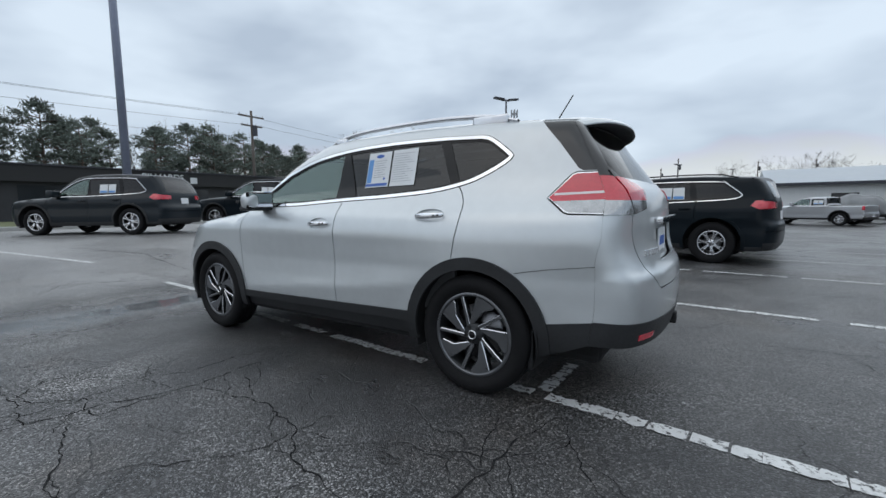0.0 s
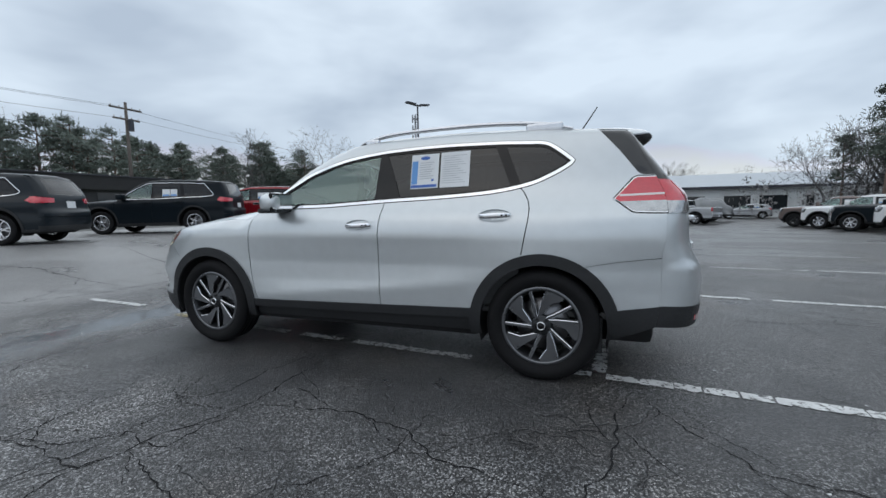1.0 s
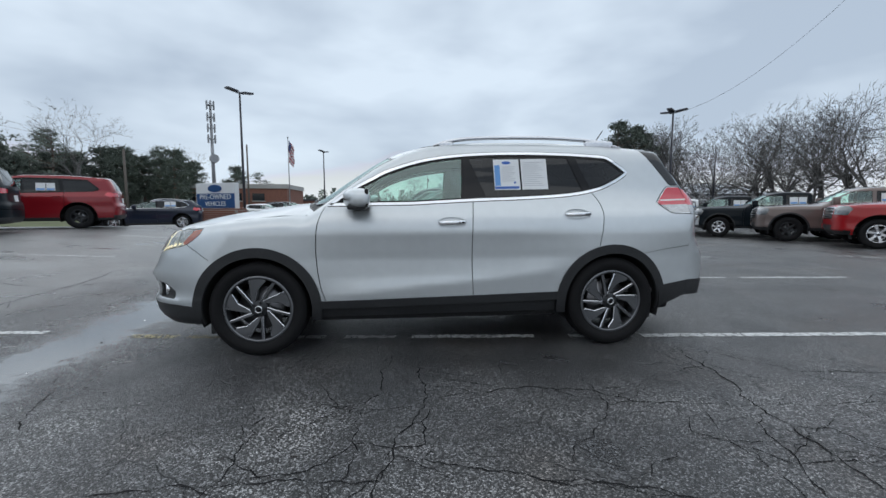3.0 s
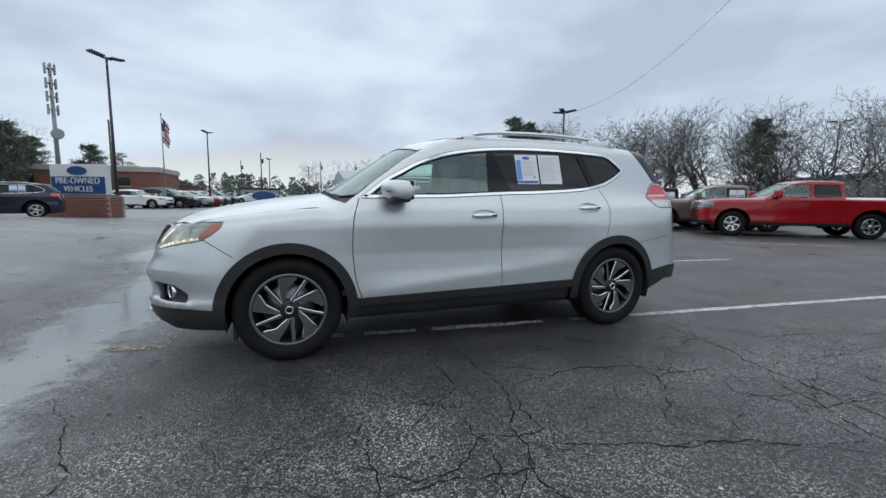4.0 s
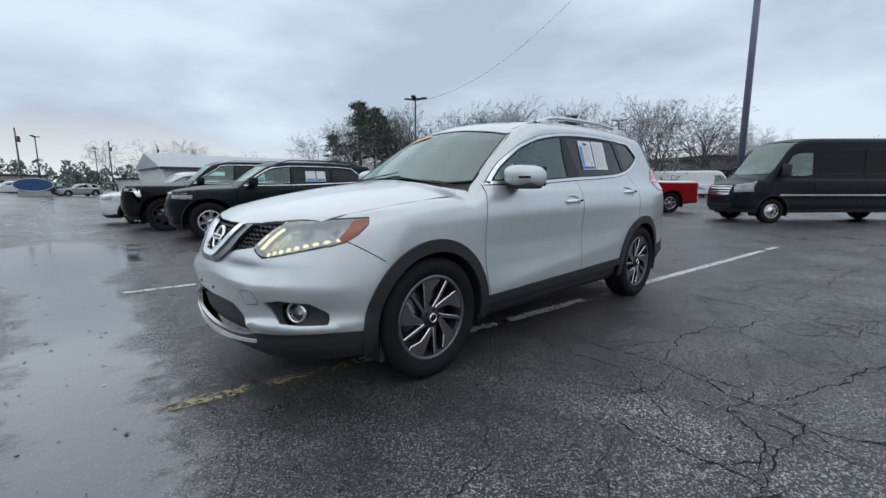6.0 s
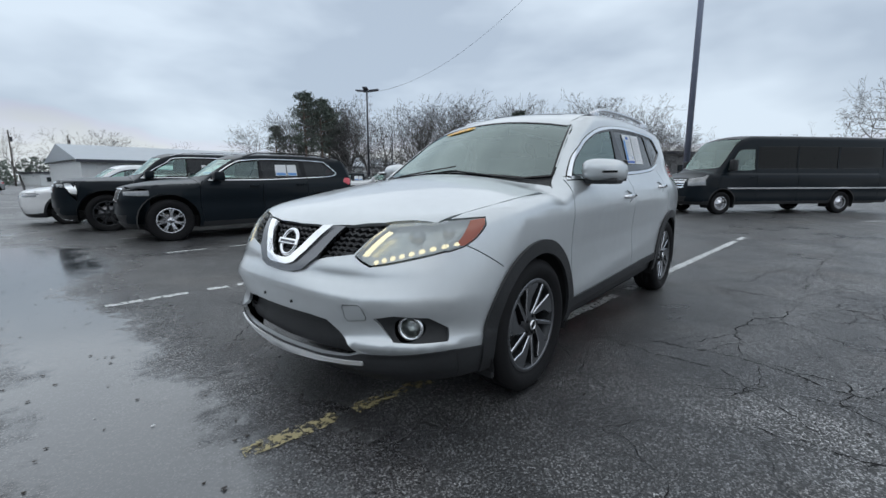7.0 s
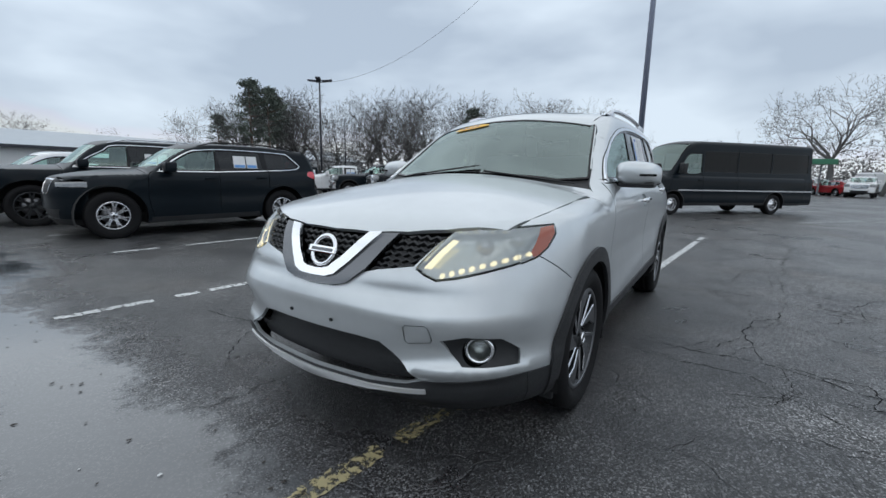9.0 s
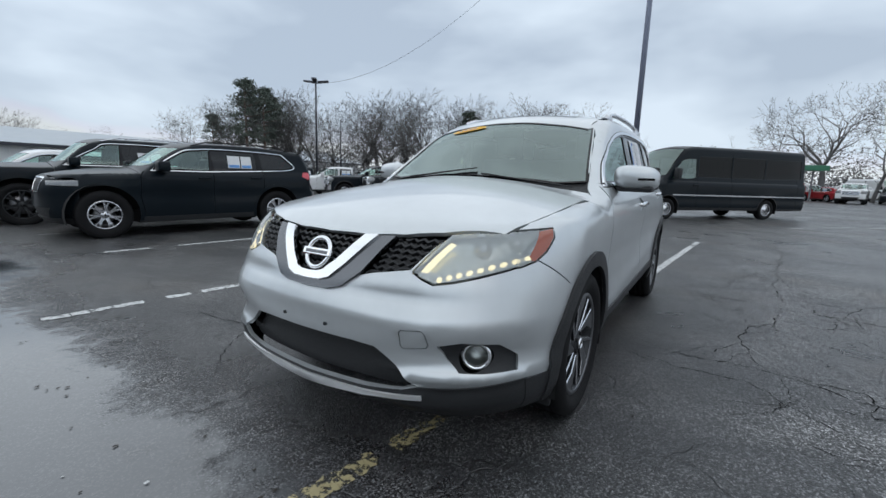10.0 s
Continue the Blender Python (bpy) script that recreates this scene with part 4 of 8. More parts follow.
    def mir(half):
        return half + [(-a, b) for a, b in half[::-1] if abs(a) > 1e-6]
    f_out = mir(lead[:-1] + corner + [(-0.6, 0.235), (0.0, 0.235)])
    hl = [(-0.45, 0.788), (-0.49, 0.768), (-0.535, 0.752), (-0.60, 0.763), (-0.668, 0.781), (-0.736, 0.802), (-0.80, 0.828), (-0.99, 0.90), (-0.99, 1.1), (-0.60, 1.1), (-0.53, 0.915)]
    grille = mir([(0.0, 1.0), (-0.60, 1.0), (-0.525, 0.912), (-0.44, 0.794), (-0.294, 0.769), (-0.20, 0.745), (-0.13, 0.705), (0.0, 0.70)])
    vee_o = mir([(0.0, 0.684), (-0.11, 0.688), (-0.175, 0.705), (-0.25, 0.765), (-0.335, 0.895), (-0.365, 0.96)])
    vee_m = mir([(0.0, 0.712), (-0.07, 0.714), (-0.115, 0.728), (-0.165, 0.775), (-0.262, 0.885), (-0.305, 0.96)])

    def slats(z0, z1):
        """Wavy bars of the grille mesh."""
        out = []
        for i in range(9):
            z = z0 + (z1 - z0) * (i + 0.5) / 9
            for s in (-1, 1):
                pts = [(s * (0.26 + 0.02 * k), z + 0.005 * (1 if k % 2 else -1)) for k in range(14)]
                pts = [p for p in pts if inside(grille, np.array([p[0]]), np.array([p[1]]))[0] and not inside(vee_o, np.array([p[0]]), np.array([p[1]]))[0]]
                if len(pts) > 2:
                    out.append(("grille_slat", ribbon(pts, 0.007), CLADDING, -0.006))
            pts = [(-0.22 + 0.02 * k, z + 0.005 * (1 if k % 2 else -1)) for k in range(23)]
            pts = [p for p in pts if inside(vee_i, np.array([p[0]]), np.array([p[1]]))[0]]
            if len(pts) > 2:
                out.append(("grille_slat", ribbon(pts, 0.007), CLADDING, -0.004))
        return out
    vee_i = mir([(0.0, 0.738), (-0.045, 0.740), (-0.075, 0.752), (-0.12, 0.79), (-0.20, 0.88), (-0.235, 0.96)])
    intake = mir([(0.0, 0.515), (-0.25, 0.515), (-0.345, 0.508), (-0.43, 0.445), (-0.515, 0.386), (-0.46, 0.366), (-0.3, 0.346), (0.0, 0.336)])
    chrome = mir([(0.0, 0.320), (-0.3, 0.330), (-0.53, 0.352), (-0.53, 0.336), (-0.3, 0.306), (0.0, 0.294)])
    fogb = [(-0.575, 0.540), (-0.65, 0.556), (-0.745, 0.540), (-0.785, 0.485), (-0.792, 0.430), (-0.714, 0.433), (-0.641, 0.440), (-0.60, 0.485)]
    fogc = arc(-0.683, 0.488, 0.048, 0, 360, 24)[:-1]
    tow = [(-0.452, 0.530), (-0.454, 0.582), (-0.464, 0.594), (-0.535, 0.600), (-0.546, 0.590), (-0.548, 0.541), (-0.540, 0.529), (-0.462, 0.518)]
    low = mir([(0.0, 0.1), (-1.0, 0.1), (-1.0, 0.392), (-0.86, 0.390), (-0.73, 0.390), (-0.62, 0.388), (-0.52, 0.382), (-0.46, 0.362), (-0.3, 0.342), (0.0, 0.332)])

    def right(loop):
        return [(-a, b) for a, b in loop]
    regs = [("fog_hole", fogc, None), ("fog_hole", right(fogc), None), *slats(0.72, 0.91), ("grille_vee_centre", vee_i, GLOSS_BLACK, -0.02), ("grille_vee", vee_m, CHROME, 0.024, "bright chrome V-shaped grille trim"), ("grille_vee_outer", vee_o, SATIN_DARK, 0.014, "dark satin outer band of the grille V"),
            ("lamp_gap", ribbon(hl + hl[:1], 0.008), None), ("lamp_gap", ribbon(right(hl + hl[:1]), 0.008), None),
            ("headlight_lens", hl, HAZED_LENS, 0.004), ("headlight_lens", right(hl), HAZED_LENS, 0.004),
            ("grille", grille[:8], GLOSS_BLACK, -0.02), ("grille", right(grille[:8]), GLOSS_BLACK, -0.02), ("intake", intake, CLADDING, -0.05), ("chrome_lip", chrome, LIP_METAL, 0.012, "bright satin chrome lower lip"),
            ("fog_light_bezel", fogb, CLADDING, -0.012), ("fog_light_bezel", right(fogb), CLADDING, -0.012),
            ("tow_cover_gap", ribbon(tow + tow[:1], 0.004), None), ("tow_cover", tow, SILVER), ("lower_valance", low, CLADDING, 0.004), ("front_bumper", None, SILVER)]
    made = lay(B, "F", f_out, regs, car, step=0.04, edge=0.018)
    # lamps behind the lenses
    for f in (lambda l: l, right):
        lay(B, "F", f(inset(hl, 0.006)), [("headlight_bowl", None, LAMP_BOWL, -0.045)], car, step=0.05, edge=0.03, rim=0)
        strip = [(-0.468, 0.789), (-0.50, 0.772), (-0.54, 0.760), (-0.67, 0.790), (-0.80, 0.838), (-0.80, 0.858), (-0.67, 0.812), (-0.55, 0.785), (-0.515, 0.797), (-0.495, 0.806)]
        lay(B, "F", f(strip), [("light_guide", None, LENS_GREY, -0.014)], car, step=0.05, edge=0.02, rim=0.004)
        for k in range(9):
            t = k / 8
            cy, cz = -0.548 - 0.235 * t, 0.772 + 0.070 * t
            lay(B, "F", f(arc(cy, cz, 0.0095, 0, 360, 10)[:-1]), [("led_lamp", None, EMIT_WARM, -0.010)], car, step=0.02, edge=0.01, rim=0.003)
        lay(B, "F", f([(-0.502, 0.792), (-0.474, 0.794), (-0.540, 0.900), (-0.562, 0.894)]), [("light_guide", None, EMIT_WARM, -0.012)], car, step=0.05, edge=0.02, rim=0.003)
        for cy, cz, r in ((-0.625, 0.866, 0.038), (-0.715, 0.888, 0.030)):
            p = B.place("F", [f([(cy, cz)])[0][0]], [cz])[0]
            bm = bmesh.new()
            bmesh.ops.create_uvsphere(bm, u_segments=20, v_segments=12, radius=r, matrix=Matrix.Translation((p[0] + 0.078, p[1], p[2] - 0.006)))
            part("projector_lens", bm, LENS_GREY, car, smooth=True)
        p = B.place("F", [f([(-0.683, 0.488)])[0][0]], [0.488])[0]
        turn = Matrix.Translation((p[0] + 0.028, p[1] * 0.975, p[2])) @ Matrix.Rotation(radians(-28 if p[1] > 0 else 28), 4, "Z") @ Matrix.Rotation(radians(-90), 4, "Z")
        vs, fs = lathe([(0.042, -0.012), (0.047, -0.020), (0.055, -0.016), (0.058, 0.0), (0.054, 0.03)], 32)
        fog = mesh_object("fog_light", vs, fs, CHROME, car)
        fog.matrix_local = turn
        vs, fs = lathe([(0.0, -0.010), (0.03, -0.006), (0.044, 0.006)], 28)
        mesh_object("fog_lens", vs, fs, GLASS_CLEAR, fog).visible_shadow = False
        vs, fs = lathe([(0.0, 0.035), (0.025, 0.028), (0.045, 0.004)], 24)
        mesh_object("fog_reflector", vs, fs, LAMP_BOWL, fog)
    # emblem: a plain ring with a bar
    p = B.place("F", [0.0], [0.815])[0]
    emb = new("emblem")
    emb.parent = car
    emb.matrix_local = Matrix.Translation((p[0] - 0.008, 0, 0.812)) @ Matrix.Rotation(radians(24), 4, "Y")
    vs, fs = [], []
    for i in range(40):
        a = 2 * math.pi * i / 40
        for j in range(8):
            q = 2 * math.pi * j / 8
            r = 0.062 + 0.011 * math.cos(q)
            vs.append((0.010 * math.sin(q), r * math.cos(a), r * math.sin(a)))
    fs = [(i * 8 + j, i * 8 + (j + 1) % 8, ((i + 1) % 40) * 8 + (j + 1) % 8, ((i + 1) % 40) * 8 + j) for i in range(40) for j in range(8)]
    mesh_object("ring", vs, fs, CHROME, emb)
    part("bar", box(-0.014, 0.006, -0.080, 0.080, -0.016, 0.016, 0.005), CHROME, emb)
    part("bar_marks", box(-0.0155, -0.012, -0.062, 0.062, -0.007, 0.007, 0.001), SATIN_DARK, emb)
    for y in (-0.12, 0.12):
        q = B.place("F", [y], [0.555])[0]
        part("bumper_bolt", tube((q[0] + 0.01, y, 0.555), (q[0] - 0.006, y, 0.555), 0.009, 0.007, 10), ALLOY_DARK, car)
    # rear end
    corner = [(float(p[1]), float(p[2])) for p in B.place("L", seam_r(zr) + 0.001, zr)]
    r_top = B.place("T", [1.895, 1.89, 1.865], [0.0, -0.3, -0.47])
    r_out = mir([(float(p[1]), float(p[2]) - 0.004) for p in r_top] + corner + [(-0.5, 0.385), (0.0, 0.385)])
    glass_r = mir([(0.0, 1.55), (-0.52, 1.53), (-0.56, 1.45), (-0.63, 1.30), (-0.60, 1.245), (-0.3, 1.235), (0.0, 1.235)])
    tl = [(-0.95, 1.272), (-0.66, 1.255), (-0.50, 1.20), (-0.47, 1.17), (-0.50, 1.075), (-0.66, 1.045), (-0.95, 1.045)]
    tl_gap = ribbon([(-0.645, 1.28), (-0.665, 1.15), (-0.645, 1.04)], 0.01)
    gate_edge = smooth_path([(-0.655, 1.045), (-0.665, 0.95), (-0.64, 0.84), (-0.58, 0.73), (-0.50, 0.66)], 4)
    regs = [("gap", tl_gap, None), ("gap", right(tl_gap), None), ("gap", ribbon(gate_edge, 0.006), None), ("gap", ribbon(right(gate_edge), 0.006), None),
            ("gap", ribbon([(-0.5, 0.66), (0, 0.655), (0.5, 0.66)], 0.008), None), ("rear_glass", glass_r, GLASS_REAR, -0.004), ("rear_glass_surround", mir([(0.0, 1.62), (-0.9, 1.62), (-0.9, 1.278), (-0.62, 1.236), (0.0, 1.222)]), GLOSS_GLASS, -0.003)]
    for f in (lambda l: l, right):
        regs += [("taillight", f([(-0.95, 1.272), (-0.66, 1.255), (-0.50, 1.20), (-0.47, 1.17), (-0.485, 1.118), (-0.95, 1.118)]), LENS_RED, 0.006, "red tail light lens"),
                 ("reversing_lens", f(tl), LENS_GREY, 0.006, "clear ribbed reversing light lens")]
    regs += [("plate_recess", mir([(0.0, 0.985), (-0.33, 0.975), (-0.30, 0.79), (0.0, 0.785)]), SILVER, -0.035), ("rear_reflector", [(-0.70, 0.415), (-0.70, 0.445), (-0.56, 0.445), (-0.56, 0.415)], LENS_RED, 0.008), ("rear_reflector", [(0.70, 0.415), (0.70, 0.445), (0.56, 0.445), (0.56, 0.415)], LENS_RED, 0.008), ("rear_valance", mir([(0.0, 0.1), (-1, 0.1), (-1, 0.515), (-0.5, 0.50), (0.0, 0.47)]), CLADDING, 0.006),
             ("rear_bumper", mir([(0.0, 0.655), (-0.5, 0.66), (-0.58, 0.73), (-0.66, 0.80), (-1, 0.80), (-1, 0.1), (0.0, 0.1)]), SILVER), ("tailgate", None, SILVER)]
    made = lay(B, "B", r_out, regs, car, step=0.045, edge=0.02)
    shade_off([made.get("rear_glass")])
    # spoiler over the tailgate
    vs, fs, ny = [], [], 24
    prof = [(1.60, 0.004), (1.72, 0.012), (1.86, 0.012), (1.99, 0.0), (2.03, -0.016), (2.035, -0.032), (2.01, -0.046), (1.90, -0.054), (1.82, -0.056)]
    for i in range(ny + 1):
        y = -0.565 + 1.13 * i / ny
        e = abs(y) / 0.565
        pull = 0.10 * e ** 2 + 0.13 * e ** 10
        for x, dz in prof:
            xx = 1.60 + (x - 1.60) * (1 - pull / 0.435)
            zz = float(B.top_f(1.60)) - 0.13 * y * y - 0.035 * e ** 8 + (xx - 1.60) * -0.065 + dz * (1 - 0.35 * e ** 6)
            vs.append((xx, y, zz))
    m = len(prof)
    fs = [(i * m + k, i * m + k + 1, (i + 1) * m + k + 1, (i + 1) * m + k) for i in range(ny) for k in range(m - 1)]
    fs += [tuple(range(m)), tuple(range(ny * m, ny * m + m))[::-1]]
    idx = [1 if k >= 5 else 0 for i in range(ny) for k in range(m - 1)] + [0, 0]
    sp = mesh_object("roof_spoiler", vs, fs, [SILVER, CLADDING], car, idx=idx)
    part("brake_light", box(1.985, 1.995, -0.14, 0.14, 1.572, 1.592, 0.003), LENS_RED, sp)
    # aerial, badge bars, plate, handle strip, hitch, exhaust
    b = B.place("T", [1.52], [0.0])[0]
    an = part("aerial", tube((1.52, 0, b[2] - 0.01), (1.545, 0, b[2] + 0.03), 0.018, 0.010, 10), CLADDING, car)
    part("aerial_rod", tube((1.54, 0, b[2] + 0.02), (1.66, 0, b[2] + 0.20), 0.0055, 0.004, 8), CLADDING, an)
    for k in range(5):
        q = B.place("B", [-0.56 + 0.052 * k], [0.845])[0]
        part("badge_bar", box(q[0] - 0.002, q[0] + 0.008, q[1] - 0.019, q[1] + 0.019, 0.828, 0.862, 0.003), CHROME, car)
    q = B.place("B", [0.0], [0.88])[0]
    pl = part("number_plate", box(q[0] - 0.03, q[0] - 0.022, -0.155, 0.155, 0.80, 0.955, 0.003), PAPER, car, "white licence plate with unreadable marks")
    part("plate_marks", box(q[0] - 0.023, q[0] - 0.020, -0.10, 0.10, 0.85, 0.905), PAPER_BLUE, pl)
    q = B.place("B", [0.0], [1.01])[0]
    part("tailgate_strip", box(q[0] - 0.01, q[0] + 0.03, -0.34, 0.34, 0.99, 1.025, 0.01), CHROME, car)
    part("tow_hitch", box(2.16, 2.33, -0.035, 0.035, 0.36, 0.43, 0.01), DARK, car)
    part("hitch_crossbar", tube((2.18, -0.45, 0.36), (2.18, 0.45, 0.36), 0.03, 0.03, 10), DARK, car)
    part("exhaust", tube((1.9, 0.45, 0.31), (2.24, 0.45, 0.30), 0.032, 0.034, 16), ALLOY_DARK, car, smooth=True)
    for s in (-1, 1):
        part("mud_flap", box(RX + 0.33, RX + 0.36, s * 0.72 - 0.11, s * 0.72 + 0.11, 0.20, 0.42, 0.008), CLADDING, car)
        part("mud_flap", box(FX - 0.35, FX - 0.32, s * 0.74 - 0.10, s * 0.74 + 0.10, 0.17, 0.36, 0.008), CLADDING, car)
    # wipers
    for y0, y1 in ((-0.12, -0.66), (0.42, -0.05)):
        pts = B.place("T", np.linspace(-1.055, -0.985, 7), np.linspace(y0, y1, 7))
        u, v = pts[0], pts[-1]
        part("wiper", tube((u[0], u[1], u[2] + 0.016), (v[0], v[1], v[2] + 0.016), 0.006, 0.004, 8), CLADDING, car)
    # sheets on the rear door window and the sticker on the windscreen
    def sheet(name, axis, loop, mat, lift, label=""):
        return lay(B, axis, loop, [(name, None, mat, lift, label)], car, step=0.1, edge=0.05, rim=0.0)[name]

    def quad(x0, z0, x1, z1, lean=0.0):
        return [(x0 + lean, z0), (x1 + lean, z0 + 0.004), (x1, z1 + 0.004), (x0, z1)]
    sheet("window_sheet", "L", quad(0.425, 1.236, 0.632, 1.478, 0.006), PAPER, -0.004, "white and blue printed sales sheet")
    sheet("sheet_print", "L", quad(0.433, 1.243, 0.627, 1.262, 0.0), PAPER_BLUE, -0.0025)
    sheet("sheet_print", "L", quad(0.433, 1.266, 0.477, 1.430, 0.003), PAPER_CYAN, -0.0025)
    sheet("sheet_print", "L", [(0.53 + 0.036 * math.cos(a * 0.3927), 1.452 + 0.013 * math.sin(a * 0.3927)) for a in range(16)], PAPER_BLUE, -0.0025)
    sheet("sheet_print", "L", quad(0.585, 1.285, 0.603, 1.300), PAPER_BLUE, -0.0025)
    for k in range(8):
        sheet("sheet_print", "L", quad(0.492, 1.415 - 0.016 * k, 0.60 - 0.012 * (k % 3), 1.419 - 0.016 * k), PAPER_GREY, -0.0025)
    sheet("window_sheet", "L", quad(0.648, 1.240, 0.858, 1.484, 0.004), PAPER, -0.004, "white printed paper sheet")
    for k in range(13):
        sheet("sheet_print", "L", quad(0.665, 1.455 - 0.0155 * k, 0.835 - 0.02 * (k * 7 % 4), 1.458 - 0.0155 * k), PAPER_GREY, -0.0025)
    st = [(-0.475 + 0.030 * math.sin(a * 0.262) + 0.0 * a, 0.30 + 0.145 * math.cos(a * 0.262)) for a in range(24)]
    sheet("windscreen_sticker", "T", st, STICKER_YELLOW, 0.004, "yellow oval sticker at the top of the windscreen")
    for k in range(4):
        c = 0.24 + 0.04 * k
        sheet("sticker_mark", "T", [(-0.490, c), (-0.490, c + 0.022), (-0.462, c + 0.022), (-0.462, c)], LENS_AMBER, 0.006)
    # wheels, wells and underbody
    for x in (FX, RX):
        for s in (-1, 1):
            w = spoke_wheel(car, x, s * 0.775, HUB, HUB, 0.248, 0.225, TURBINE, s, seg=72)
            w.rotation_euler[1] = (0.42 if x < 0 else 0.0) * s
    wheel_wells(car, (FX, RX), HUB, 0.405, 0.56, 0.875)
    part("underbody", box(-2.0, 2.02, -0.62, 0.62, 0.215, 0.42, 0.05), DARK, car)
    part("sill_inner", box(-0.93, 0.93, -0.80, 0.80, 0.235, 0.40, 0.03), DARK, car)
    part("cabin_floor", box(-1.0, 1.9, -0.78, 0.78, 0.40, 0.44, 0.01), PLASTIC_IN, car)
    # cabin
    dash = box(-1.0, -0.55, -0.74, 0.74, 0.62, 1.04, 0.07)
    part("dashboard", dash, PLASTIC_IN, car, smooth=True)
    for y in (-0.38, 0.38):
        seat(car, 0.05, y, 0.5, 0.62)
    bench = seat(car, 0.98, 0.0, 1.2, 0.66, "rear_bench")
    steering_wheel(car, -0.42, -0.38, 1.0)
    part("door_card", box(-0.85, 1.2, -0.80, -0.76, 0.45, 1.05, 0.02), PLASTIC_IN, car)
    part("door_card", box(-0.85, 1.2, 0.76, 0.80, 0.45, 1.05, 0.02), PLASTIC_IN, car)
    part("interior_mirror", box(-0.44, -0.42, -0.12, 0.12, 1.43, 1.50, 0.01), PLASTIC_IN, car)
    part("cargo_wall", box(1.75, 1.80, -0.68, 0.68, 0.5, 1.1, 0.02), PLASTIC_IN, car)
    return car, B


hero, HB = silver_suv()


# ---- the other vehicles ----
def profile_body(s):
    """The smooth body of a vehicle from its main sizes."""
    lf, lr, w, zb, hn, hc, belt, roof = (s[k] for k in ("lf", "lr", "w", "zb", "nose", "cowl_z", "belt", "roof"))
    cx, wt, re, drop, tum = s["cowl_x"], s["ws_top"], s["roof_end"], s.get("drop", 0.06), s.get("tumble", 0.24)
    top = [(-lf - 0.2, hn - 0.30), (-lf - 0.02, hn - 0.08), (-lf + 0.12, hn), (-lf + 0.45, hn + (hc - hn) * 0.45), ((cx - lf) / 2 + 0.15, hn + (hc - hn) * 0.75), (cx, hc), (cx + 0.10, hc + 0.075 * s.get("rake", 1)),
           (wt - 0.12, roof - 0.125), (wt, roof - 0.06), (wt + 0.3, roof - 0.012), ((wt + re) / 2, roof), (re, roof - drop)]
    if "bed" in s:
        top += [(re + 0.05, s["bed"] + 0.1), (re + 0.09, s["bed"]), (lr + 0.2, s["bed"] - 0.01)]
    elif "deck" in s:
        top += [(s["deck"][0], s["deck"][1]), (lr + 0.1, s["deck"][1] - 0.05)]
    else:
        top += [(lr + 0.2, roof - drop - 0.06)]
    side = [(zb - 0.1, w - 0.09), (zb + 0.08, w - 0.03), (0.5, w - 0.012), (0.7, w - 0.02), (0.85, w - 0.006), (belt - 0.08, w - 0.008), (belt - 0.015, w - 0.035), (belt + 0.03, w - 0.075),
            (roof - 0.14, w - 0.075 - tum * (roof - 0.17 - belt)), (roof - 0.04, w - 0.11 - tum * (roof - 0.17 - belt)), (roof + 0.15, w - 0.24 - tum * (roof - belt))]
    pl = s.get("plan", 0.06)
    plan = [(-lf - 0.1, -pl), (-lf + 0.35, -pl * 0.35), (-lf + 0.9, 0), (lr - 0.9, 0), (lr - 0.3, -pl * 0.4), (lr + 0.1, -pl)]
    front = [(zb - 0.1, -lf + 0.22), (zb + 0.1, -lf + 0.05), (0.5, -lf), (0.68, -lf), (hn - 0.12, -lf + 0.03), (hn, -lf + 0.10), (hn + 0.2, -lf + 0.3)]
    rk = s.get("rear_rake", 0.22)
    rear = [(zb - 0.05, lr - 0.16), (zb + 0.12, lr - 0.02), (0.55, lr), (0.74, lr - 0.005), (0.82, lr - 0.05), (belt, lr - 0.07), (belt + 0.1, lr - 0.09), (roof - 0.05, lr - 0.09 - rk), (roof + 0.2, lr - 0.2 - rk)]
    fx, rx = -s["wb"] / 2, s["wb"] / 2
    return Body(top, [(-lf, s.get("crown_f", 0.08)), (cx, 0.12), (wt, 0.14), (wt + 0.5, 0.08), (lr, 0.08)], side, plan, front, rear, fc=s.get("fc", (0.14, 0.45)), rc=s.get("rc", (0.06, 0.22)),
                k=s.get("k", 0.05), kf=0.05, bulges=[(fx, 0.62, 0.5, 0.3, 0.02), (rx, 0.62, 0.5, 0.3, 0.02)])


